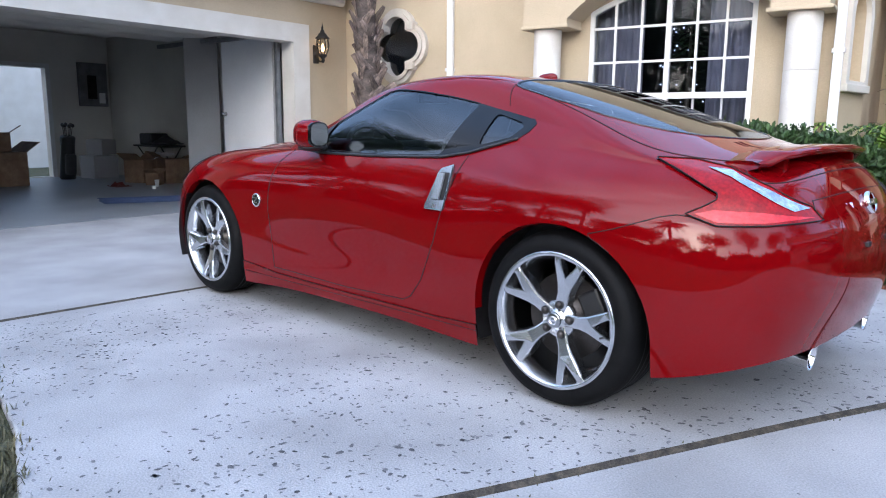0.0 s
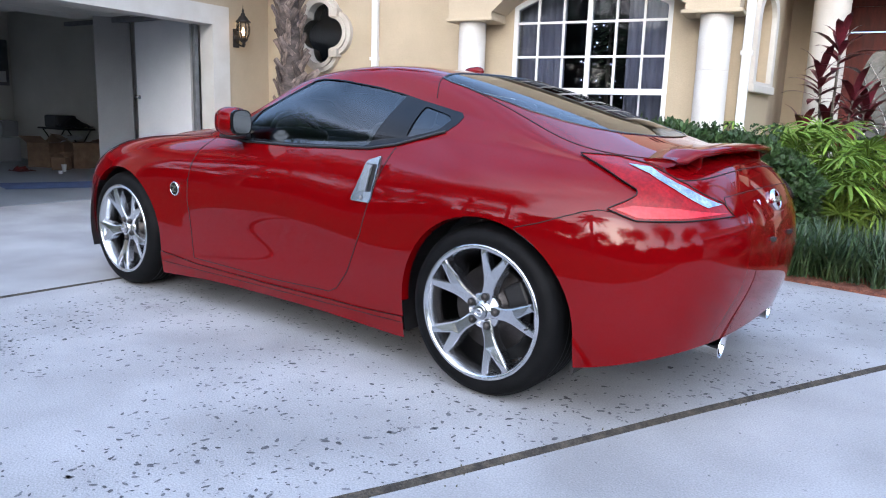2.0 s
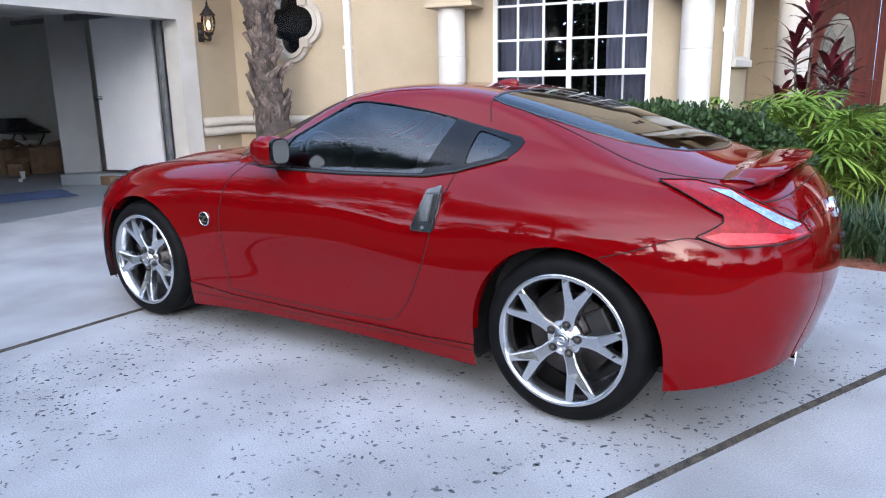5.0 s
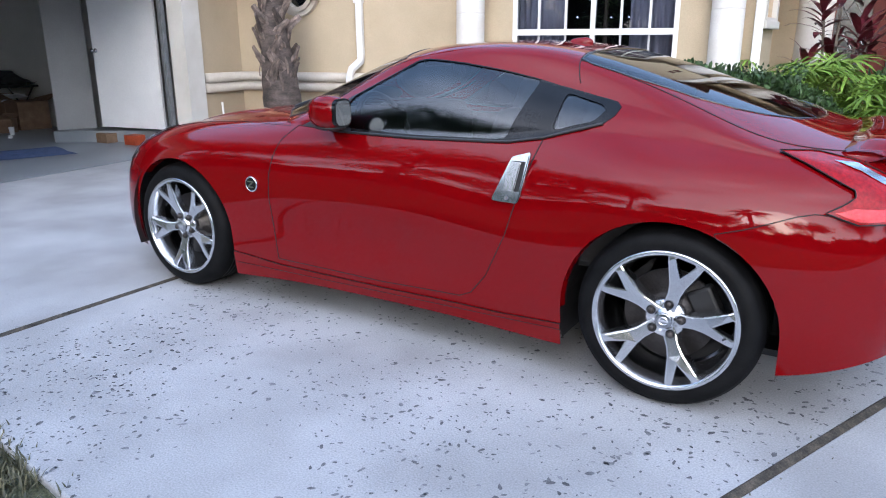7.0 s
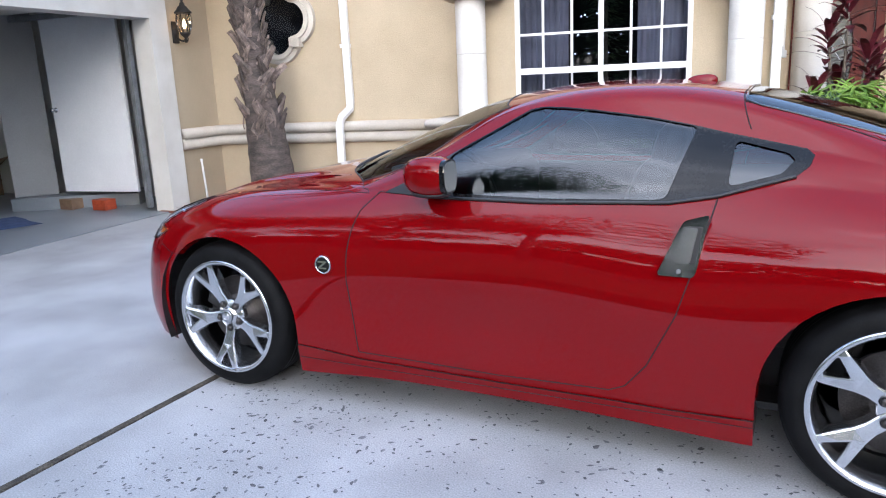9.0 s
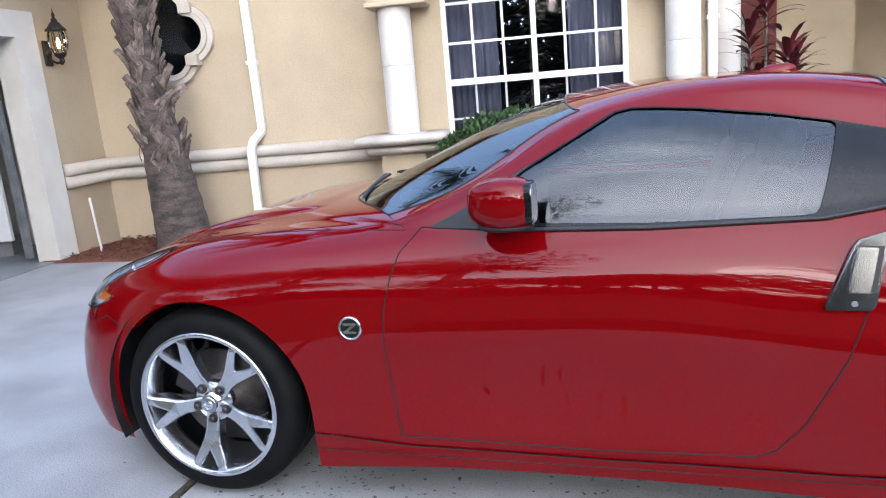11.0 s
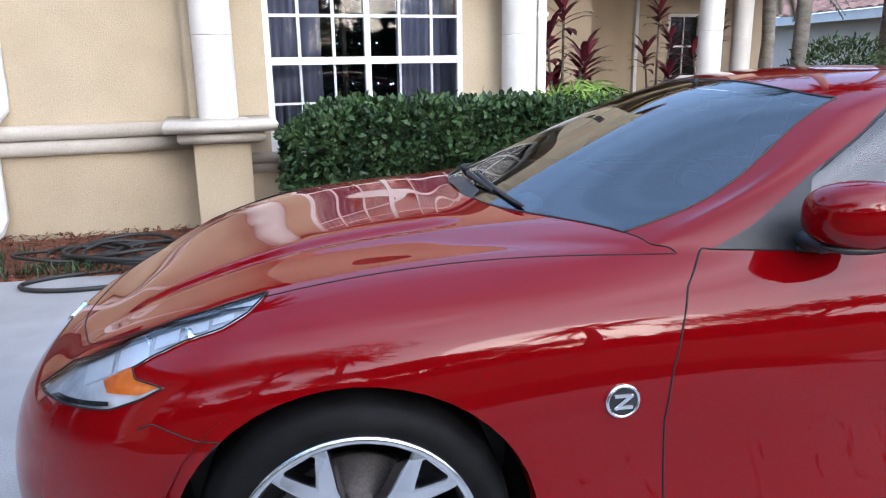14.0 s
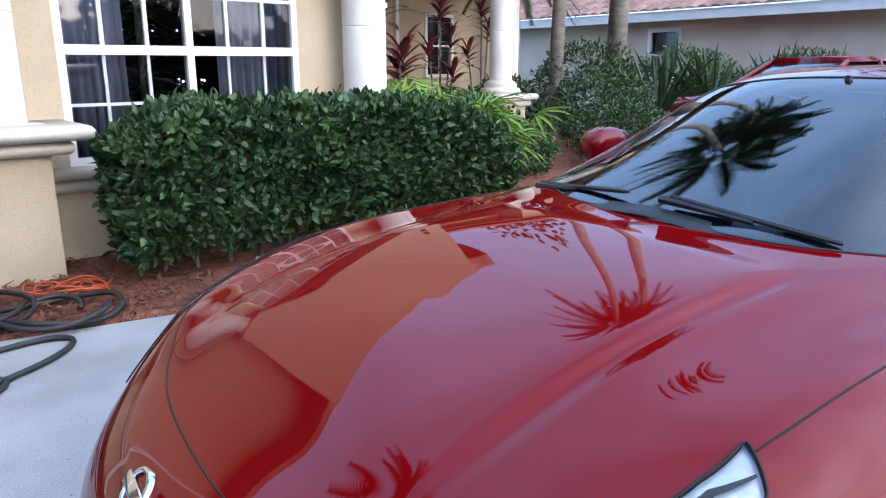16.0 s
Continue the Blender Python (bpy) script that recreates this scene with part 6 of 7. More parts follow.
# boxes and clutter
def carton(x, y, sx, sy, sz, turn, material, label, z=0.006, open_top=False):
    th = thing("carton", Matrix.Translation((x, y, z)) @ Matrix.Rotation(radians(turn), 4, "Z"), label, "box", "boxes in the garage")
    m = th.matrix_basis
    bm = fresh()
    box(bm, (-sx / 2, -sy / 2, 0), (sx / 2, sy / 2, sz), m, 0.006)
    part("body", bm, material, th)
    for k, sg in enumerate((1, -1)):
        bm = fresh()
        box(bm, (-sx / 2, 0, 0), (sx / 2, sy / 2, 0.006), m @ Matrix.Translation((0, sg * sy / 2, sz)) @ Matrix.Rotation(radians((35 if open_top else 175) * sg), 4, "X") @ Matrix.Diagonal((1, sg, 1, 1)))
        part("flap", bm, material, th)
# two white boxes whose dim lighting is put into their grey colour
carton(-10.2, 3.35, 0.45, 0.50, 0.42, 12, SHADEWALL, "white storage box by the garage wall, greyed to stand for shade")
carton(-10.3, 3.45, 0.35, 0.40, 0.28, 30, SHADEWALL, "white box stacked on a storage box, greyed to stand for shade", 0.44)
carton(-8.6, 3.45, 0.42, 0.40, 0.40, 25, CARD, "brown cardboard box on the garage floor", open_top=True)
carton(-8.2, 3.85, 0.55, 0.45, 0.42, -10, CARD, "brown cardboard box with loose papers", open_top=True)
carton(-7.9, 3.35, 0.22, 0.22, 0.20, 40, CARD, "small cardboard box on the garage floor", open_top=True)
carton(-9.3, 1.45, 0.6, 0.55, 0.55, 10, CARD, "large cardboard box by the back door", open_top=True)
carton(-9.35, 1.42, 0.5, 0.4, 0.30, -15, CARD, "cardboard box stacked on another", 0.57, True)
tb = thing("folding_table", (-8.9, 3.95, 0), "small dark folding table loaded with clutter", "table")
bm = fresh()
box(bm, (-9.35, 3.65, 0.62), (-8.25, 4.12, 0.65), None, 0.006)
part("tabletop", bm, IRON, tb)
for x in (-9.25, -8.35):
    for y0, y1 in ((3.70, 4.08), (4.08, 3.70)):
        bm = fresh()
        tube(bm, [(x, y0, 0.006), (x, y1, 0.62)], 0.012, 6)
        part("leg", bm, IRON, tb)
bm = fresh()
box(bm, (-9.2, 3.70, 0.65), (-8.75, 4.05, 0.86), None, 0.03)
simple("tool_case", bm, BLACK, "black tool case on the folding table", "case")
rg = np.random.default_rng(3)
bm = fresh()
vs = bmesh.ops.create_grid(bm, x_segments=14, y_segments=10, size=0.5, matrix=Matrix.Translation((-8.5, 3.88, 0.66)))["verts"]
for v in vs:
    r = math.hypot((v.co.x + 8.5) / 0.5, (v.co.y - 3.88) / 0.5)
    v.co.y = 3.88 + (v.co.y - 3.88) * 0.45
    v.co.x = -8.5 + (v.co.x + 8.5) * 0.5
    v.co.z += max(0, 0.16 * (1 - r)) + rg.uniform(0, 0.05)
simple("heap_of_cloth", bm, BLACK, "dark heap of cloths on the folding table", "cloth", smooth=True)
for k in range(5):
    bm = fresh()
    x, y = -8.3 + rg.uniform(-0.25, 0.25), 3.8 + rg.uniform(-0.15, 0.1)
    box(bm, (-0.13, -0.1, 0), (0.13, 0.1, 0.004), Matrix.Translation((x, y, 0.47 + 0.01 * k)) @ Euler((rg.uniform(-.4, .4), rg.uniform(-.4, .4), rg.uniform(0, 3))).to_matrix().to_4x4())
    simple("sheet_of_paper", bm, WHITE, "loose white paper on the cardboard box", "paper", "papers on the box")
bm = fresh()
lathe(bm, [(0.028, 0.006), (0.038, 0.115), (0.041, 0.118), (0.036, 0.114)], 20, Matrix.Translation((-7.55, 3.22, 0)), caps=False)
simple("paper_cup", bm, WHITE, "white paper cup on the garage floor", "cup", smooth=True)
bm = fresh()
lathe(bm, [(0.03, 0.006), (0.03, 0.05), (0.0, 0.05)], 16, Matrix.Translation((-7.2, 3.0, 0)))
simple("small_tub", bm, WHITE, "small white tub on the garage floor", "tub")
def crumpled(name, cx, cy, sx, sy, h, material, label, cat, seed, turn=0):
    bm = fresh()
    for v in bmesh.ops.create_grid(bm, x_segments=20, y_segments=14, size=0.5)["verts"]:
        n1 = noise.noise((v.co.x * 5 + seed, v.co.y * 5, seed))
        e = 1 + 0.06 * noise.noise((v.co.x * 3, v.co.y * 3 + seed, 1))
        edge = max(abs(v.co.x), abs(v.co.y)) / 0.5
        v.co = Vector((v.co.x * sx * e, v.co.y * sy * e, 0.012 + h * max(0, n1 + 0.25) * (1.05 - edge ** 3)))
    bmesh.ops.transform(bm, matrix=Matrix.Translation((cx, cy, 0)) @ Matrix.Rotation(radians(turn), 4, "Z"), verts=bm.verts)
    simple(name, bm, material, label, cat, smooth=True)
crumpled("floor_mat", -5.60, 2.15, 0.85, 1.15, 0.03, CLOTHB, "dark blue mat lying on the garage floor", "mat", 4, -18)
crumpled("rag", -7.9, 2.75, 0.35, 0.28, 0.10, DOORRED, "dark red rag on the garage floor", "cloth", 9)

# ---- plants ----
def leaf_quads(P, D, U, L, W, fold=0.25):
    """Pointed leaves: at P, along D, with side way U; two faces each, slightly folded."""
    S = np.cross(D, U)
    S /= np.maximum(np.linalg.norm(S, axis=1, keepdims=True), 1e-6)
    N = np.cross(S, D)
    L, W = L[:, None], W[:, None]
    side = lambda t, k: (P + D * L * t + S * W * k + N * W * fold * k, P + D * L * t - S * W * k + N * W * fold * k)
    (a1, b1), (a2, b2) = side(0.28, 0.85), side(0.68, 0.85)
    V = np.stack([P, a1, a2, P + D * L - N * L * 0.08, b2, b1], 1).reshape(-1, 3)
    n = len(P)
    F = (np.arange(n)[:, None] * 6 + np.array([[0, 1, 2, 3, 4, 5]])).tolist()
    return V, F


def unit(v):
    return v / np.maximum(np.linalg.norm(v, axis=1, keepdims=True), 1e-6)


rng = np.random.default_rng(21)
# clipped hedge
def make_hedge(U0, U1, V0, V1, ZT, count, label):
    hedge = thing("hedge", HOUSE @ Matrix.Translation(((U0 + U1) / 2, (V0 + V1) / 2, 0)), label, "hedge", "clipped hedges")
    def hedge_point(n):
        """Points over the hedge's rounded skin, with outward ways, in u, v, z."""
        pts, out = [], []
        while len(pts) < n:
            k = rng.choice(4, p=[0.50, 0.36, 0.07, 0.07])
            u, v, z = rng.uniform(U0, U1), rng.uniform(V0, V1), rng.uniform(0.14, ZT)
            d = [0, 0, 0]
            if k == 0:
                v, d = V0, [0, -1, 0]
            elif k == 1:
                z, d = ZT, [0, 0, 1]
            elif k == 2:
                u, d = U0, [-1, 0, 0]
            else:
                u, d = U1, [1, 0, 0]
            w = 0.07 * noise.noise((u * 2.2, v * 2.2, z * 2.2)) + 0.055 * noise.noise((u * 5, v * 5, z * 5))
            # lower at the ends, rounded shoulders
            top = ZT - 0.17 * max(0, (U0 + 0.45 - u) / 0.45) ** 1.5 - 0.30 * max(0, (u - U1 + 0.6) / 0.6) ** 2 - 0.15 * max(0, (u - 0.9) / 1.5)
            z = min(z, top)
            sh = max(0, z - top + 0.16) / 0.16
            if k == 0:
                v += 0.09 * sh ** 2 + 0.22 * max(0, (0.40 - z) / 0.40) ** 1.4
            inw = -abs(rng.normal(0, 0.035)) if rng.random() < 0.7 else rng.uniform(-0.16, 0.05)
            p = np.array([u, v, z]) + np.array(d) * (w + inw)
            pts.append(p), out.append(d)
        return np.array(pts), np.array(out, float)
    H3 = np.array(HOUSE.to_3x3())
    HT = np.array(HOUSE.translation)
    P, O = hedge_point(count)
    D = unit(O * 0.7 + rng.normal(0, 0.55, P.shape) + np.array([0, 0, 0.25]))
    Uv = unit(rng.normal(0, 1, P.shape) + O)
    V, F = leaf_quads(P @ H3.T + HT, D @ H3.T, Uv @ H3.T, rng.uniform(0.050, 0.092, len(P)), rng.uniform(0.015, 0.027, len(P)))
    pydata("leaves", V, F, LEAF, hedge, kind="stuff")
    # young sprigs above the clipped top
    n = int(24 * (U1 - U0))
    P = np.stack([rng.uniform(U0 + 0.2, U1 - 0.3, n), rng.uniform(V0 + 0.1, V1 - 0.1, n), np.full(n, ZT - 0.03)], 1)
    P = np.repeat(P, 6, 0) + np.stack([rng.normal(0, .012, n * 6), rng.normal(0, .012, n * 6), np.tile(np.linspace(0, 0.085, 6), n)], 1)
    D = unit(rng.normal(0, 0.6, P.shape) + np.array([0, 0, 0.6]))
    V, F = leaf_quads(P @ H3.T + HT, D @ H3.T, unit(rng.normal(0, 1, P.shape)), rng.uniform(0.025, 0.045, len(P)), rng.uniform(0.008, 0.013, len(P)))
    pydata("sprig_leaf", V, F, LEAF, hedge, kind="stuff")
    # solid box under the leaves, coloured dark like the shade within
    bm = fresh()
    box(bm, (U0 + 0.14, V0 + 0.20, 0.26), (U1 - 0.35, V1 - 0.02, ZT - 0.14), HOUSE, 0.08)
    part("shade_core", bm, HEDGECORE, hedge)
    for k in range(int((U1 - U0 - 0.3) / 0.22)):
        bm = fresh()
        u = U0 + 0.2 + k * 0.22
        tube(bm, [tuple(HOUSE @ Vector((u, (V0 + V1) / 2, 0))), tuple(HOUSE @ Vector((u + rng.uniform(-.1, .1), (V0 + V1) / 2, 0.3)))], 0.014, 6)
        part("stem", bm, WOOD, hedge)
make_hedge(-0.80, 2.36, -0.98, -0.42, 1.00, 13500, "clipped dark green hedge under the front window")


def fan_leaf_mesh():
    """One fan palm leaf: narrow folded blades spread from a point."""
    verts, faces = [], []
    n = 11
    for i in range(n):
        a = radians(-95 + 190 * i / (n - 1))
        L = 0.34 * (0.78 + 0.22 * math.cos(a))
        w = 0.0135
        d = Vector((math.sin(a), 0, math.cos(a)))
        s = Vector((math.cos(a), 0, -math.sin(a)))
        b = len(verts)
        for t, k in ((0.03, 0.25), (0.35, 1.0), (0.75, 0.9), (1.0, 0.12)):
            droop = Vector((0, -0.16 * t * t, -0.05 * t * t * t))
            c = d * L * t + droop
            verts += [c - s * w * k + Vector((0, 0.006, 0)), c, c + s * w * k + Vector((0, 0.006, 0))]
        for j in range(3):
            q = b + 3 * j
            faces += [(q, q + 1, q + 4, q + 3), (q + 1, q + 2, q + 5, q + 4)]
    me = bpy.data.meshes.new("fan_leaf")
    me.from_pydata([tuple(v) for v in verts], [], faces)
    me.materials.append(FAN)
    me.update()
    return me


FANLEAF = fan_leaf_mesh()
def fan_palm(x, y, z, h, count, seed, label, size=1.0):
    r = random.Random(seed)
    th = thing("fan_palm", (x, y, z), label, "palm", "fan palms by the porch")
    for i in range(count):
        a, lean = r.uniform(0, 2 * math.pi), r.uniform(0.15, 1.05)
        hh = h * r.uniform(0.35, 1.0)
        base = Vector((x + r.uniform(-.15, .15), y + r.uniform(-.15, .15), z))
        tip = base + Vector((math.cos(a) * lean * hh * 0.6, math.sin(a) * lean * hh * 0.6, hh))
        st = bmesh.new()
        tube(st, [base, base.lerp(tip, .5) + Vector((0, 0, .06 * hh)), tip], 0.006, 5)
        part("stalk", st, FAN, th)
        ob = new("leaf", FANLEAF)
        ob.parent, ob.matrix_parent_inverse = th, th.matrix_basis.inverted()
        k = size * r.uniform(0.8, 1.2)
        ob.matrix_basis = Matrix.Translation(tip) @ Matrix.Rotation(a + math.pi / 2, 4, "Z") @ Matrix.Rotation(radians(r.uniform(20, 85)), 4, "X") @ Matrix.Diagonal((k, k, k, 1))
for i, (u, v, h, c) in enumerate(((1.95, 0.15, 1.12, 15), (2.20, 0.22, 1.16, 18), (2.50, 0.10, 1.02, 17), (2.36, -0.15, 0.84, 15), (2.76, 0.15, 0.92, 17), (2.66, -0.20, 0.74, 15), (2.98, 0.02, 0.80, 15))):
    p = HOUSE @ Vector((u, v, 0))
    fan_palm(p.x, p.y, 0.0, h, c, 40 + i, "bright green fan palm clump in the planting bed", 1.05)



def strap_leaf_mesh(name, material, L, W, droop):
    verts, faces = [], []
    for j, (t, k) in enumerate(((0, 0.35), (0.25, 0.9), (0.55, 1.0), (0.8, 0.7), (1.0, 0.05))):
        z = L * t - droop * 0.6 * t ** 3
        y = -droop * t * t
        verts += [(-W * k, y + 0.10 * W, z), (0, y, z), (W * k, y + 0.10 * W, z)]
    for j in range(4):
        q = 3 * j
        faces += [(q, q + 1, q + 4, q + 3), (q + 1, q + 2, q + 5, q + 4)]
    me = bpy.data.meshes.new(name)
    me.from_pydata(verts, [], faces)
    me.materials.append(material)
    me.update()
    return me


CORDLEAF = strap_leaf_mesh("maroon_leaf", CORDY, 0.42, 0.042, 0.14)
def cordyline(x, y, heads, seed, label):
    r = random.Random(seed)
    th = thing("ti_plant", (x, y, 0), label, "plant", "ti plants by the porch")
    for h, dx, dy in heads:
        st = bmesh.new()
        tube(st, [(x, y, 0), (x + dx * .6, y + dy * .6, h * .5), (x + dx, y + dy, h)], [0.022, 0.017, 0.012], 7)
        part("stem", st, WOOD, th)
        for i in range(17):
            a = i * 2.4 + r.uniform(-.2, .2)
            zz = h - 0.28 * (1 - i / 17)
            ob = new("leaf", CORDLEAF)
            ob.parent, ob.matrix_parent_inverse = th, th.matrix_basis.inverted()
            k = r.uniform(0.75, 1.1)
            ob.matrix_basis = Matrix.Translation((x + dx, y + dy, zz)) @ Matrix.Rotation(a, 4, "Z") @ Matrix.Rotation(radians(75 - 62 * i / 17 + r.uniform(-8, 8)), 4, "X") @ Matrix.Diagonal((k, k, k, 1))
cordyline(2.62, 6.45, ((1.95, 0.0, 0.0), (1.62, -0.16, 0.05), (1.40, 0.20, -0.1), (1.15, -0.05, 0.1), (1.30, 0.30, 0.15), (1.05, -0.25, -0.1)), 5, "tall maroon ti plant beside the porch")
cordyline(5.0, 9.1, ((2.1, 0.0, 0.0), (1.7, 0.25, 0.1), (1.5, -0.2, 0.0), (1.2, 0.1, -0.2)), 8, "dark maroon ti plant behind the porch column")
cordyline(6.1, 9.6, ((2.2, 0.0, 0.0), (1.9, 0.2, 0.1), (1.5, -0.2, 0.1)), 9, "dark maroon ti plant by the far wall")


def tufts(name, spots, count, L, spread, material, label, category, seed, wid=0.004):
    """Grass-like clumps: thin arching blades, three joints each."""
    r = np.random.default_rng(seed)
    verts, faces = [], []
    for (x, y, z) in spots:
        for i in range(count):
            a = r.uniform(0, 2 * math.pi)
            l = L * r.uniform(0.6, 1.15)
            out = spread * r.uniform(0.2, 1.0)
            bx, by = x + r.normal(0, 0.03), y + r.normal(0, 0.03)
            d, s = np.array([math.cos(a), math.sin(a)]), np.array([-math.sin(a), math.cos(a)]) * wid
            b = len(verts)
            for t, k in ((0, 1), (0.4, 1), (0.75, .8), (1, .1)):
                c = np.array([bx, by]) + d * out * t ** 1.6
                zz = z + l * (t - 0.45 * out / max(L, .01) * t * t * 0.9)
                verts += [(c[0] - s[0] * k, c[1] - s[1] * k, zz), (c[0] + s[0] * k, c[1] + s[1] * k, zz)]
            for j in range(3):
                q = b + 2 * j
                faces.append((q, q + 1, q + 3, q + 2))
    ob = pydata(name, verts, faces, material, None)
    return tagged(ob, label, category, "", "stuff")
rr = random.Random(2)
spots = [(2.85 + rr.uniform(0, 2.9), 3.0 + 0.28 * 0 + rr.uniform(0.25, 0.95), 0.01) for i in range(150)]
tufts("border_grass", spots, 34, 0.42, 0.46, STRAP, "dense dark green border grass along the driveway", "grass", 7, 0.005)
tufts("joint_grass", [(2.80 + (3.712 - 2.80) * t, -0.72 + (1.37 + 0.72) * t, -0.01) for t in [rr.random() for i in range(46)]] + [(-0.17, rr.uniform(-1.2, -0.6), -0.015) for i in range(3)], 6, 0.020, 0.03, BLADE, "small weeds growing in the driveway joint", "weeds", 8, 0.003)
lawn_spots = []
while len(lawn_spots) < 900:
    x = rr.uniform(0.2, 2.6)
    y = -1.33 - 0.16 * max(0, x - 0.2) * 1.0 - rr.uniform(0.0, 0.7)
    lawn_spots.append((x, y, -0.03))
tufts("lawn_edge", lawn_spots, 8, 0.065, 0.05, BLADE, "short rough grass beside the driveway", "grass", 9, 0.003)
tufts("weeds_by_wall", [(-2.55 + rr.uniform(-.35, .35), 3.75 + rr.uniform(-.1, .45), 0.01) for i in range(16)] + [(-1.9 + rr.uniform(-.5, .5), 3.62 + rr.uniform(-.03, .1), 0.0) for i in range(22)], 12, 0.12, 0.10, STRAP, "green weeds in the mulch by the wall", "weeds", 10, 0.004)
# mulch chips
verts, faces = [], []
r = np.random.default_rng(4)
for i in range(4200):
    x, y = r.uniform(-4.1, 0.2), r.uniform(3.56, 4.9)
    z = 0.015 + r.uniform(0, 0.03)
    a, l, w, t = r.uniform(0, 6.3), r.uniform(.012, .045), r.uniform(.004, .010), r.uniform(-.5, .5)
    d, s = Vector((math.cos(a), math.sin(a), t)) * l, Vector((-math.sin(a), math.cos(a), r.uniform(-.4, .4))) * w
    c = Vector((x, y, z))
    b = len(verts)
    verts += [c - d - s, c + d - s * .6, c + d + s, c - d * .8 + s]
    faces.append((b, b + 1, b + 2, b + 3))
tagged(pydata("mulch_chips", verts, faces, MULCH), "loose red-brown mulch chips in the bed", "mulch", "", "stuff")

# cabbage palm with old leaf bases on the trunk
palm = thing("palm_tree", (-3.02, 4.02, 0), "cabbage palm with crossed dry leaf bases on its trunk", "palm tree")
def trunk_at(z):
    return Vector((-2.99 - 0.075 * z, 4.03 - 0.01 * z, z)), float(np.interp(z, [0, 0.15, 0.5, 0.9, 1.4, 2.2, 5.2], [0.285, 0.262, 0.235, 0.205, 0.150, 0.118, 0.11]))
bm = fresh()
zs = np.linspace(-0.1, 6.2, 68)
tube(bm, [trunk_at(z)[0] for z in zs], [trunk_at(max(z, 0))[1] + 0.005 * math.sin(z * 31) for z in zs], 24)
part("trunk", bm, BARK, palm, "", True)
def boot_mesh(seed):
    """A dry leaf base: a strap that hugs the trunk, forked at its foot, its cut end curling off."""
    r = random.Random(seed)
    b = bmesh.new()
    rows = []
    curl = r.uniform(.0, .05) if r.random() < .3 else 0.0
    for t, w, th, out in ((0, .085, .010, -.004), (.2, .072, .016, .006), (.5, .052, .018, .014), (.8, .040, .015, .020 + curl * .4), (1.0, .034, .010, .026 + curl)):
        z = .27 * t
        j = lambda: r.uniform(-.005, .005)
        wrap = w * w * 2.6
        rows.append([b.verts.new(p) for p in ((-w + j(), out - wrap, z), (-w * .5 + j(), out + th * .8, z + j()), (0, out + th * (.45 if t < .3 else 1), z + (.03 if t == 0 else 0)), (w * .5 + j(), out + th * .8, z + j()), (w + j(), out - wrap, z), (0, out - th, z))])
    for a, c in zip(rows, rows[1:]):
        for k in range(6):
            b.faces.new((a[k], a[(k + 1) % 6], c[(k + 1) % 6], c[k]))
    b.faces.new(rows[0][::-1]), b.faces.new(rows[-1])
    bmesh.ops.recalc_face_normals(b, faces=b.faces)
    me = bpy.data.meshes.new("boot")
    b.to_mesh(me)
    b.free()
    me.materials.append(BOOT)
    return me
boots = [boot_mesh(i) for i in range(8)]
r = random.Random(12)
k = 0
z = 0.86
while z < 4.9:
    c, rad = trunk_at(z)
    for q in range(3):
        a = k * radians(137.5) + r.uniform(-.18, .18)
        ob = new("leaf_base", boots[r.randrange(8)])
        ob.parent, ob.matrix_parent_inverse = palm, palm.matrix_basis.inverted()
        s = r.uniform(0.75, 1.1)
        tilt = (1 if k % 2 else -1) * r.uniform(26, 50)
        ob.matrix_basis = Matrix.Translation(c + Vector((math.cos(a), math.sin(a), 0)) * (rad - 0.006)) @ Matrix.Rotation(a - math.pi / 2, 4, "Z") @ Matrix.Rotation(radians(tilt), 4, "Y") @ Matrix.Rotation(radians(r.uniform(-4, 5)), 4, "X") @ Matrix.Diagonal((s, s, s, 1))
        k += 1
    z += 0.085
# loose strips hanging below the lowest leaf bases
for a, z, l in ((-0.75, 0.98, 0.34), (-0.35, 1.12, 0.30), (-2.6, 1.05, 0.16), (-1.4, 0.90, 0.12)):
    c, rad = trunk_at(z)
    o, sd = Vector((math.cos(a), math.sin(a), 0)), Vector((-math.sin(a), math.cos(a), 0))
    verts, faces = [], []
    for i in range(7):
        t = i / 6
        p = c + o * (rad + 0.012 + 0.02 * math.sin(t * 3.0)) + sd * (0.03 * math.sin(t * 4 + a)) + Vector((0, 0, -l * t))
        w = 0.022 * (1 - 0.7 * t)
        verts += [p - sd * w, p + o * 0.01, p + sd * w]
    for i in range(6):
        q = 3 * i
        faces += [(q, q + 1, q + 4, q + 3), (q + 1, q + 2, q + 5, q + 4)]
    pydata("dry_strip", verts, faces, BOOT, palm)
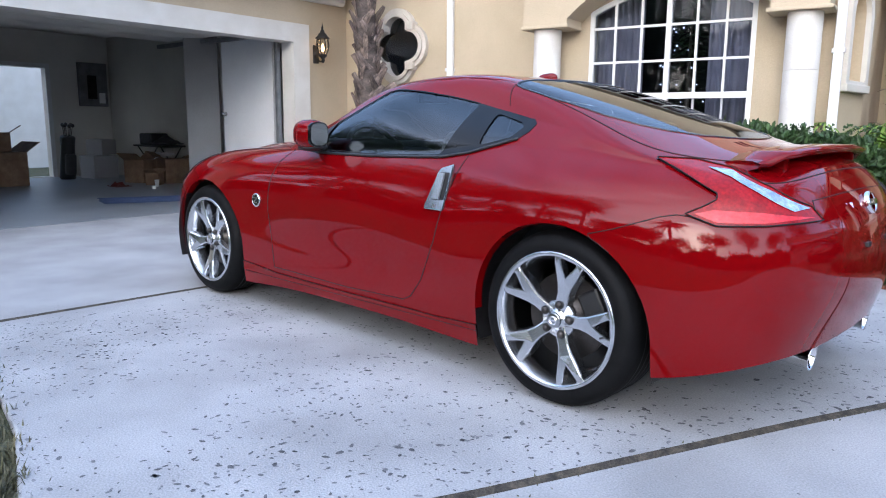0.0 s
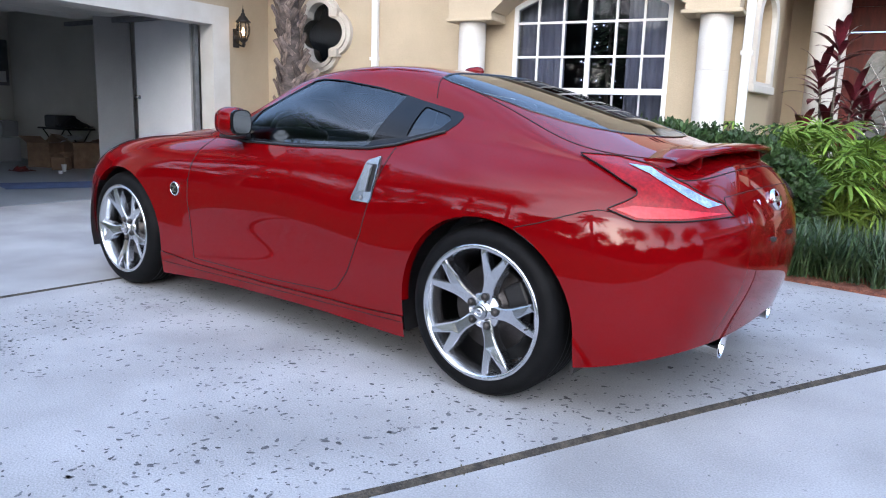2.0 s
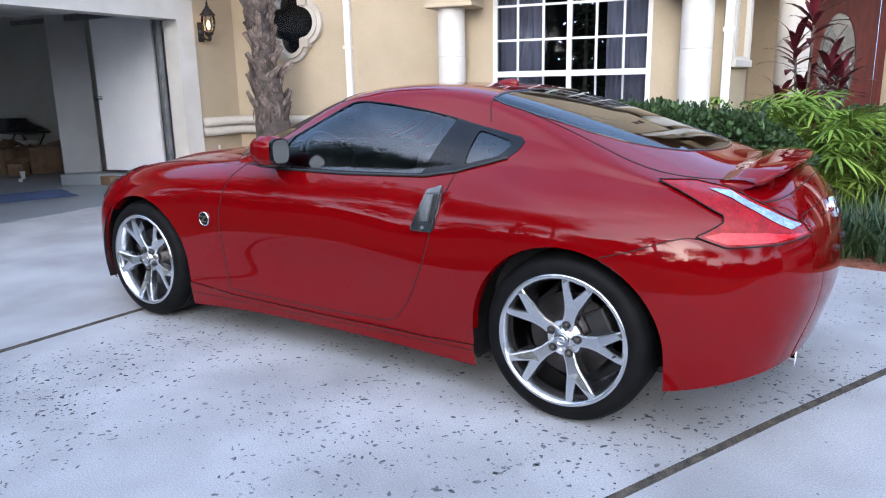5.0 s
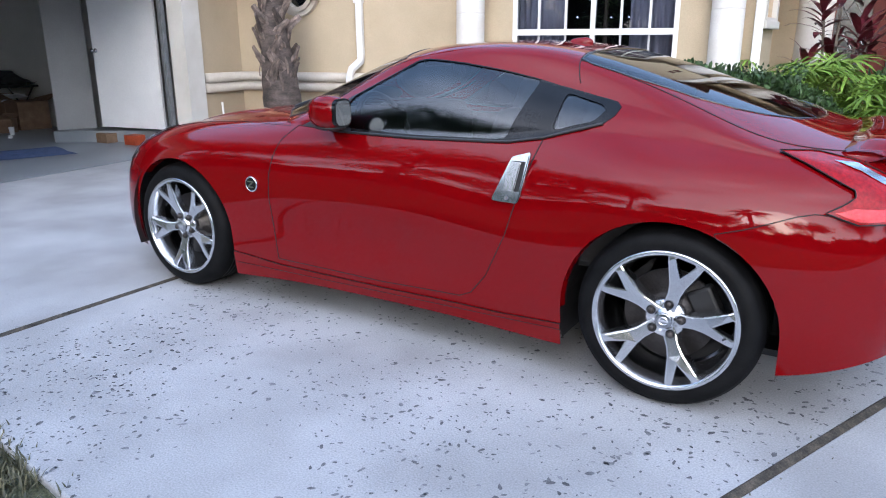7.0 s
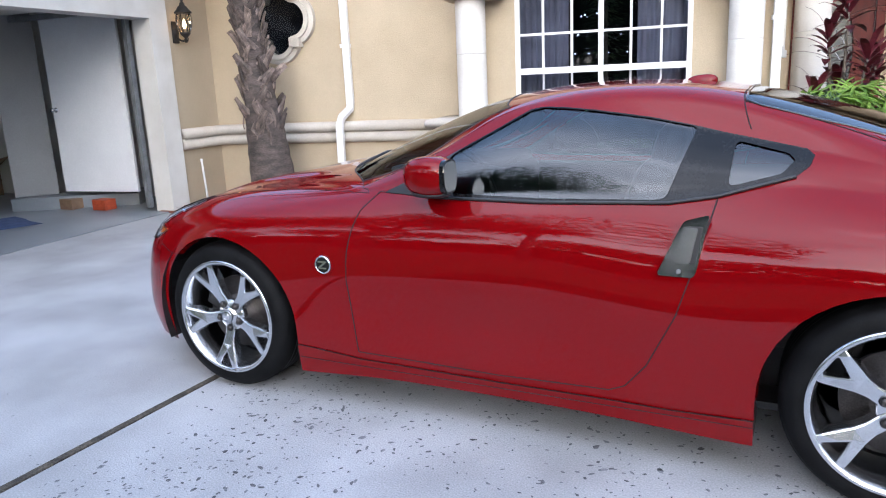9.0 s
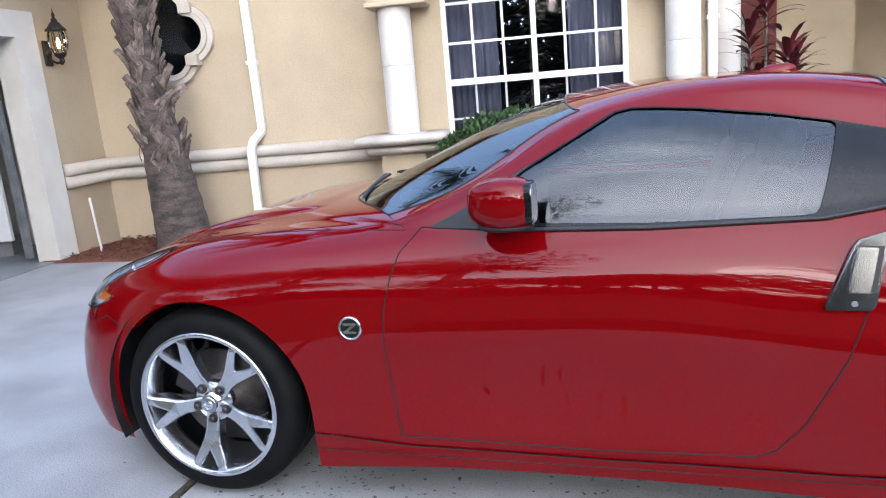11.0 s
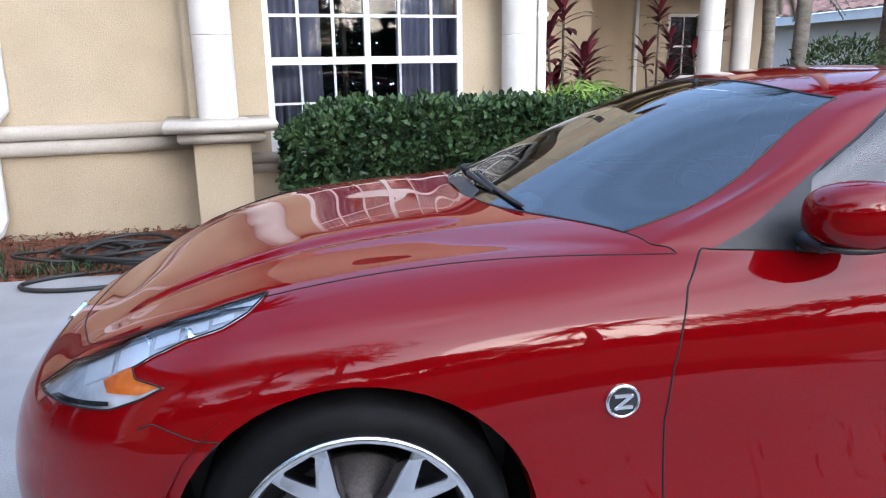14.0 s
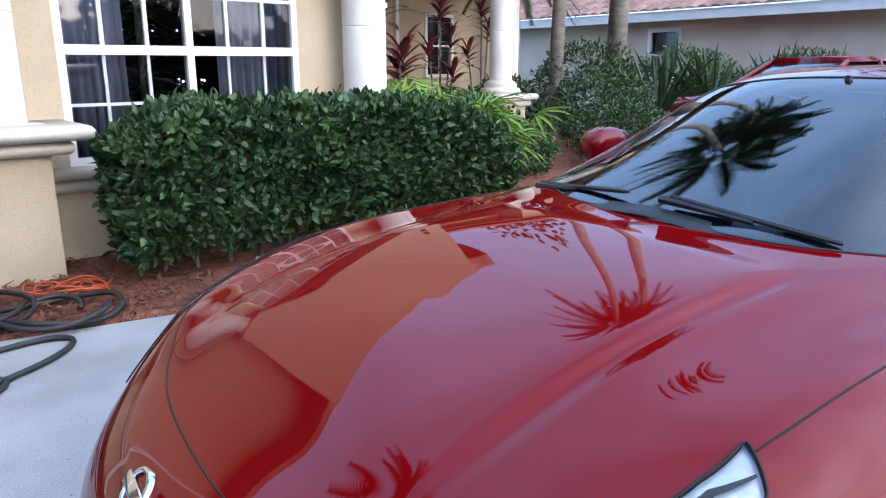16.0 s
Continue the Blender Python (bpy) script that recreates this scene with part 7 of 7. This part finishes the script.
def crown(parent, c, n, L, seed, name="frond"):
    """Arching fronds with many narrow leaflets."""
    r = random.Random(seed)
    for i in range(n):
        a, el = i * 2.4 + r.uniform(-.2, .2), r.uniform(-0.5, 1.2)
        verts, faces = [], []
        pts = []
        for t in np.linspace(0, 1, 12):
            rr_ = L * t * (0.55 + 0.45 * math.cos(el * 0.7))
            zz = L * (t * math.sin(el) - 0.75 * t * t)
            pts.append(c + Vector((math.cos(a) * rr_, math.sin(a) * rr_, zz * 0.8)))
        side = Vector((-math.sin(a), math.cos(a), 0))
        for j in range(3, 12):
            d = (pts[j] - pts[j - 1]).normalized()
            for sg in (1, -1):
                for m_ in (0.0, 0.25, 0.5, 0.75):
                    p = pts[j - 1].lerp(pts[j], m_)
                    l = 0.55 * L * 0.42 * (1.1 - j / 14)
                    tip = p + (side * sg * 0.8 + d * 0.5 + Vector((0, 0, -0.35))) * l
                    b = len(verts)
                    verts += [p - d * 0.028, p + d * 0.028, tip]
                    faces.append((b, b + 1, b + 2))
        for j in range(11):
            b = len(verts)
            verts += [pts[j] - side * .012, pts[j] + side * .012, pts[j + 1] + side * .010, pts[j + 1] - side * .010]
            faces.append((b, b + 1, b + 2, b + 3))
        pydata(name, verts, faces, FOLI, parent)
crown(palm, trunk_at(6.2)[0], 30, 2.0, 3)
bm = fresh()
tube(bm, [(-3.93, 3.93, 0.0), (-3.95, 3.92, 0.53)], 0.012, 8)
tube(bm, [(-3.95, 3.92, 0.53), (-3.951, 3.92, 0.56)], 0.014, 8)
simple("garden_stake", bm, WHITE, "white plastic stake in the mulch", "stake")

bm = fresh()
SB = HOUSE @ Matrix.Translation((-3.13, -0.34, 0.012)) @ Matrix.Rotation(radians(-20), 4, "Z")
box(bm, (-0.13, -0.20, 0.0), (0.13, 0.20, 0.018), SB, 0.006)
box(bm, (-0.13, -0.20, 0.018), (-0.10, 0.20, 0.055), SB, 0.006)
box(bm, (0.10, -0.20, 0.018), (0.13, 0.20, 0.055), SB, 0.006)
box(bm, (-0.10, 0.17, 0.018), (0.10, 0.20, 0.055), SB, 0.006)
simple("splash_block", bm, SPLASH, "dark green plastic splash block under the downspout", "splash block")
# hoses and cord
def coil(name, cx, cy, loops, r0, radius, material, label, cat, seed, z0=0.03, rise=0.012, sq=0.75):
    r = random.Random(seed)
    pts = []
    n = 26 * loops
    for i in range(n):
        t = 2 * math.pi * i / 26
        k = r0 * (1 + 0.28 * math.sin(t * 0.37 + seed) + 0.12 * math.sin(t * 1.7))
        pts.append((cx + k * math.cos(t) + 0.10 * math.sin(t * .21), cy + sq * k * math.sin(t) + 0.06 * math.cos(t * .3), z0 + rise * (i / 26) + 0.02 * (1 + math.sin(t * 2.3 + seed))))
    bm = fresh()
    tube(bm, pts, radius, 8)
    simple(name, bm, material, label, cat, smooth=True)
coil("garden_hose", -1.35, 3.92, 5, 0.38, 0.014, HOSE, "black rubber garden hose heaped on the mulch", "hose", 3)
coil("garden_hose", -0.78, 3.72, 2, 0.26, 0.015, HOSE, "black rubber garden hose looped over the concrete edge", "hose", 5, 0.025)
coil("garden_hose", -1.75, 3.95, 3, 0.30, 0.012, HOSE, "thin dark garden hose on the mulch", "hose", 8)
coil("extension_cord", -0.62, 4.12, 6, 0.14, 0.006, ORANGE, "orange extension cord coiled by the pedestal", "cord", 2, 0.02, 0.006)
bm = fresh()
pts = [(-1.0 + 0.55 * math.cos(t) - 0.12 * t, 3.42 + 0.22 * math.sin(t), 0.016) for t in np.linspace(0.5, 5.4, 40)]
tube(bm, pts, 0.015, 8)
simple("garden_hose", bm, HOSE, "black hose loop lying on the concrete", "hose", smooth=True)
for cx, cy, ra, rb, t0, t1 in ((-1.03, 3.14, 0.42, 0.17, -2.2, 3.5), (-1.16, 2.86, 0.24, 0.11, -2.6, 2.9)):
    bm = fresh()
    tube(bm, [(cx + 0.84 * ra * math.cos(t) - 0.54 * rb * math.sin(t), cy + 0.54 * ra * math.cos(t) + 0.84 * rb * math.sin(t), 0.016) for t in np.linspace(t0, t1, 40)], 0.014, 8)
    simple("garden_hose", bm, HOSE, "slack loop of black hose on the driveway", "hose", smooth=True)

# ---- beyond the porch ----
nb = thing("neighbour_house", (14, 11, 0), "low neighbouring house with a tiled roof", "house")
bm = fresh()
slabm = Matrix.Translation((13.3, 20.0, 0)) @ Matrix.Rotation(radians(-86), 4, "Z")
slab(bm, [(0, -0.1), (18, -0.1), (18, 2.5), (0, 2.5)], [[(7.0, 0.9), (7.9, 0.9), (7.9, 2.1), (7.0, 2.1)]], 0.0, 0.25, slabm)
part("wall", bm, NWALL, nb)
bm = fresh()
box(bm, (7.0, 0.1, 0.9), (7.9, 0.12, 2.1), slabm)
wn_ = part("window", bm, GLOSSB, nb)
bm = fresh()
slab(bm, [(6.95, 0.85), (7.95, 0.85), (7.95, 2.15), (6.95, 2.15)], [[(7.05, 0.95), (7.85, 0.95), (7.85, 2.05), (7.05, 2.05)]], -0.03, 0.06, slabm)
box(bm, (7.05, -0.01, 1.48), (7.85, 0.05, 1.52), slabm)
part("frame", bm, WHITE, wn_)
bm = fresh()
box(bm, (-0.3, -0.65, 2.28), (18.5, -0.58, 2.50), slabm); box(bm, (-0.3, -0.58, 2.42), (18.5, 0.0, 2.46), slabm)
part("gutter", bm, WHITE, nb, "white gutter and soffit")
verts, faces = [], []
for rowi in range(11):
    for ci in range(58):
        x0, x1 = -0.3 + ci * 0.325, -0.3 + ci * 0.325 + 0.33
        y0 = -0.72 + rowi * 0.38
        z0 = 2.50 + rowi * 0.165
        b = len(verts)
        for yy, zz in ((y0, z0 + 0.02), (y0 + 0.42, z0 + 0.19)):
            for xx, dz in ((x0, 0), (x0 + 0.10, 0.055), (x0 + 0.21, 0.055), (x1, 0)):
                p = slabm @ Vector((xx, yy, zz + dz))
                verts.append(tuple(p))
        faces += [(b, b + 1, b + 5, b + 4), (b + 1, b + 2, b + 6, b + 5), (b + 2, b + 3, b + 7, b + 6), (b, b + 3, b + 2, b + 1)]
pydata("roof_tiles", verts, faces, TILE, nb, "weathered red-brown tile roof", kind="stuff")

# far red car, seen over the roof of the coupe
fc = thing("red_car_far", (9.6, 5.6, 0), "red sedan parked far behind by the shrubs", "car")
FM = Matrix.Translation((9.3, 5.6, 0)) @ Matrix.Rotation(radians(-8), 4, "Z") @ Matrix.Diagonal((1, 1, 0.96, 1))
def loft(sections, material, name, parent, m, label=""):
    verts, faces = [], []
    k = len(sections[0][1])
    for x, sec in sections:
        verts += [tuple(m @ Vector((x, y, z))) for y, z in sec]
    for i in range(len(sections) - 1):
        for j in range(k - 1):
            faces.append((i * k + j, i * k + j + 1, (i + 1) * k + j + 1, (i + 1) * k + j))
    faces += [tuple(range(k))[::-1], tuple(range((len(sections) - 1) * k, len(sections) * k))]
    return pydata(name, verts, faces, material, parent, label, True)
def hull(w, z0, z1):
    return [(-w * .96, z0), (-w, z0 + .15), (-w, z1 - .18), (-w * .92, z1 - .02), (-w * .5, z1), (w * .5, z1), (w * .92, z1 - .02), (w, z1 - .18), (w, z0 + .15), (w * .96, z0)]
def cab(w0, w1, z0, z1):
    return [(-w0, z0), (-w1, z1 - .06), (-w1 * .8, z1), (0, z1 + .01), (w1 * .8, z1), (w1, z1 - .06), (w0, z0)]
loft([(-2.2, hull(.75, .3, .75)), (-2.0, hull(.86, .25, .88)), (-.9, hull(.90, .22, .98)), (.9, hull(.90, .22, .98)), (1.9, hull(.86, .25, .96)), (2.2, hull(.76, .3, .9))], RED, "body", fc, FM)
loft([(-1.15, cab(.72, .6, .95, .97)), (-.45, cab(.76, .60, .95, 1.40)), (.7, cab(.76, .60, .95, 1.41)), (1.65, cab(.72, .6, .93, 1.0))], GLOSSB, "greenhouse", fc, FM, "dark window band")
loft([(-.50, cab(.64, .605, 1.36, 1.415)), (.2, cab(.64, .605, 1.37, 1.44)), (.75, cab(.64, .605, 1.36, 1.42))], RED, "roof", fc, FM)
for sy in (1, -1):
    for p, q in (((-1.15, .715, .97), (-.45, .60, 1.37)), ((1.65, .715, .98), (.7, .60, 1.37)), ((.15, .765, .95), (.15, .61, 1.38))):
        bm = fresh()
        tube(bm, [tuple(FM @ Vector((p[0], sy * p[1], p[2]))), tuple(FM @ Vector((q[0], sy * q[1], q[2])))], .035, 6)
        part("pillar", bm, RED, fc)
    for x in (-1.35, 1.35):
        bm = fresh()
        lathe(bm, [(.18, -.1), (.31, -.09), (.33, 0), (.31, .09), (.2, .1), (.0, .08)], 24, FM @ Matrix.Translation((x, sy * .82, .33)) @ Matrix.Rotation(radians(-90 * sy), 4, "X"))
        part("wheel", bm, RUBBER, fc, "", True)


def shrub(x, y, z, rx, rz, n, size, material, label, seed, category="shrub", wid=0.35):
    r = np.random.default_rng(seed)
    d = unit(r.normal(0, 1, (n, 3)))
    rad = 0.72 + 0.28 * r.random((n, 1))
    bump = np.array([[1 + 0.22 * noise.noise(tuple(q * 2.2 + seed))] for q in d])
    P = np.array([x, y, z + rz]) + d * rad * bump * np.array([rx, rx, rz])
    P[:, 2] = np.maximum(P[:, 2], z + 0.03)
    D = unit(d + r.normal(0, 0.7, d.shape))
    V, F = leaf_quads(P, D, unit(r.normal(0, 1, d.shape)), size * r.uniform(0.6, 1.3, n), size * wid * r.uniform(0.7, 1.2, n))
    th = thing("shrub", (x, y, z), label, category, "shrubs round the house")
    pydata("leaves", V, F, material, th, kind="stuff")
    bm = fresh()
    tube(bm, [(x, y, z), (x + .02, y, z + rz)], 0.03, 6)
    part("stem", bm, WOOD, th)
shrub(5.9, 6.3, 0, 0.62, 0.44, 3800, 0.05, LEAF, "round clipped green shrub beyond the porch pier", 31)
shrub(6.9, 7.6, 0, 0.8, 0.62, 3500, 0.06, LEAF, "dark green shrub behind the porch", 32)
shrub(8.4, 9.6, 0, 1.0, 0.85, 3500, 0.10, FOLI, "loose dark shrub near the neighbouring house", 33, wid=0.2)
shrub(10.8, 9.4, 0, 1.1, 0.80, 3500, 0.12, FOLI, "loose dark shrub by the neighbour's wall", 34, wid=0.15)
shrub(12.0, 7.6, 0, 1.1, 0.75, 3000, 0.12, FOLI, "loose dark shrub along the neighbour's wall", 35, wid=0.15)
shrub(4.3, 6.5, 0, 0.6, 0.30, 2600, 0.06, LEAF, "dark green shrub in front of the porch", 36)
shrub(3.4, 6.2, 0, 0.7, 0.5, 3000, 0.06, LEAF, "dark green shrub beside the ti plant", 37)
shrub(5.6, 8.3, 0, 0.6, 0.55, 2500, 0.07, LEAF, "dark shrub at the porch side", 38)
def spiky(x, y, z, n, L, seed, label):
    r = np.random.default_rng(seed)
    a, el = r.uniform(0, 2 * math.pi, n), r.uniform(0.15, 1.4, n)
    D = np.stack([np.cos(a) * np.cos(el), np.sin(a) * np.cos(el), np.sin(el)], 1)
    V, F = leaf_quads(np.array([x, y, z + .15]) + D * 0.05, D, unit(r.normal(0, 1, D.shape)), L * r.uniform(.7, 1.1, n), np.full(n, L * 0.035))
    th = thing("spiky_palm", (x, y, z), label, "plant", "spiky palms by the far wall")
    pydata("leaves", V, F, STRAP, th, kind="stuff")
for i, (x, y) in enumerate(((9.3, 7.6), (10.2, 7.0), (8.6, 8.0), (11.2, 6.6))):
    spiky(x, y, 0.35, 46, 1.15, 60 + i, "grey-green spiky palm by the far shrubs")


def tree(x, y, h, cr, seed, label, n=2600, size=0.26, bark=WOOD, group="trees round the place"):
    r = np.random.default_rng(seed)
    th = thing("tree", (x, y, 0), label, "tree", group)
    bm = fresh()
    top = Vector((x + r.uniform(-.3, .3), y + r.uniform(-.3, .3), h * .55))
    tube(bm, [(x, y, -0.1), Vector((x, y, 0)).lerp(top, .5) + Vector((r.uniform(-.15, .15), 0, 0)), top], [0.05 * h ** .8, 0.04 * h ** .8, 0.028 * h ** .8], 10)
    part("trunk", bm, bark, th, "", True)
    centres = []
    for i in range(7):
        a = i * 0.9 + r.uniform(0, .5)
        end = top + Vector((math.cos(a) * cr * r.uniform(.4, .85), math.sin(a) * cr * r.uniform(.4, .85), h * r.uniform(.08, .38)))
        bm = fresh()
        tube(bm, [top - Vector((0, 0, h * r.uniform(.02, .15))), top.lerp(end, .5) + Vector((0, 0, .2)), end], [0.02 * h ** .8, 0.012 * h ** .8, 0.004 * h], 6)
        part("limb", bm, bark, th, "", True)
        centres.append(np.array(end))
    centres.append(np.array(top + Vector((0, 0, h * .35))))
    C = np.array(centres)[r.integers(0, len(centres), n)]
    d = unit(r.normal(0, 1, (n, 3)))
    P = C + d * (r.random((n, 1)) ** .5) * cr * np.array([.55, .55, .38])
    V, F = leaf_quads(P, unit(d + r.normal(0, .8, d.shape)), unit(r.normal(0, 1, d.shape)), size * r.uniform(.6, 1.3, n), size * .4 * r.uniform(.6, 1.2, n))
    pydata("crown", V, F, FOLI, th, kind="stuff")
# trees across the road behind the camera, mirrored in the paint
for i, (x, y, h, cr) in enumerate(((-16, -15, 6.0, 3.2), (-10, -19, 7.0, 3.6), (-4, -21, 6.0, 3.0), (2, -22, 5.0, 3.2), (8, -23, 4.8, 3.0), (14, -17, 6.0, 3.2), (18, -10, 7.5, 3.6), (22, -2, 7, 3.4), (-20, -7, 7.0, 3.5), (20, 8, 8, 3.6))):
    tree(x, y, h, cr, 70 + i, "broad-leaved tree across the road")
# oaks over the verge
for i, (x, y, h, cr) in enumerate(((-4.5, -8.5, 8.0, 4.2), (-11, -7, 9.0, 4.4), (0.9, -13.0, 3.8, 2.6))):
    tree(x, y, h, cr, 120 + i, "spreading oak at the roadside", 20000, 0.13)
# belt of low wood that closes the view down the street
rw_ = np.random.default_rng(404)
nw_ = 26000
aw_ = rw_.uniform(radians(150), radians(395), nw_)
top_ = np.array([2.4 + 1.3 * noise.noise((a * 6.0, 0.3, 1.0)) + 1.3 * noise.noise((a * 19.0, 4.0, 2.0)) for a in aw_])
Pw_ = np.stack([1 + np.cos(aw_) * (25 + rw_.uniform(0, 4, nw_)), np.sin(aw_) * (25 + rw_.uniform(0, 4, nw_)), rw_.random(nw_) ** .8 * top_ * (0.75 + 0.5 * rw_.random(nw_))], 1)
V, F = leaf_quads(Pw_, unit(rw_.normal(0, 1, Pw_.shape)), unit(rw_.normal(0, 1, Pw_.shape)), 0.75 * rw_.uniform(.6, 1.3, nw_), 0.42 * rw_.uniform(.6, 1.2, nw_))
tagged(pydata("far_woods", V, F, FOLI, None), "low belt of dark trees beyond the street", "trees", "", "stuff")
for i, (x, y, h, cr) in enumerate(((9.6, 15.6, 7.5, 2.4), (16, 22, 9, 4.0), (8, 24, 9, 4.0))):
    tree(x, y, h, cr, 90 + i, "grey-barked tree beyond the porch", 1800, 0.22)
# palms that stand in the garden
for i, (x, y, h) in enumerate(((9.0, 12.6, 3.4), (7.6, 9.5, 10.5), (10.5, 10.96, 12.5), (-1.5, -8.5, 5.2), (4.5, -9.5, 4.6), (-7.5, -6.5, 5.0))):
    pt = thing("palm_tree", (x, y, 0), "slender garden palm with arching fronds", "palm tree", "garden palms")
    bm = fresh()
    tube(bm, [(x, y, -.1), (x + .1, y, h * .5), (x + .05, y + .1, h)], [0.16, 0.13, 0.12] if h < 6 else [0.12, 0.11, 0.10] if x < 8 else [0.22, 0.17, 0.15], 12)
    part("trunk", bm, PALMGREY, pt, "", True)
    crown(pt, Vector((x + .05, y + .1, h)), 32 if h < 6 else 34, 1.5 if i == 0 else 1.7 if h < 6 else 2.3, 20 + i)
# street behind
bm = fresh()
box(bm, (-60, -13.5, -0.02), (60, -7.2 - 0.2, -0.012))
structure("road", bm, surf("asphalt", (0.04, 0.04, 0.042), (0.065, 0.065, 0.066), 2, 0.9, 0.004, 120), "grey asphalt street", "road")
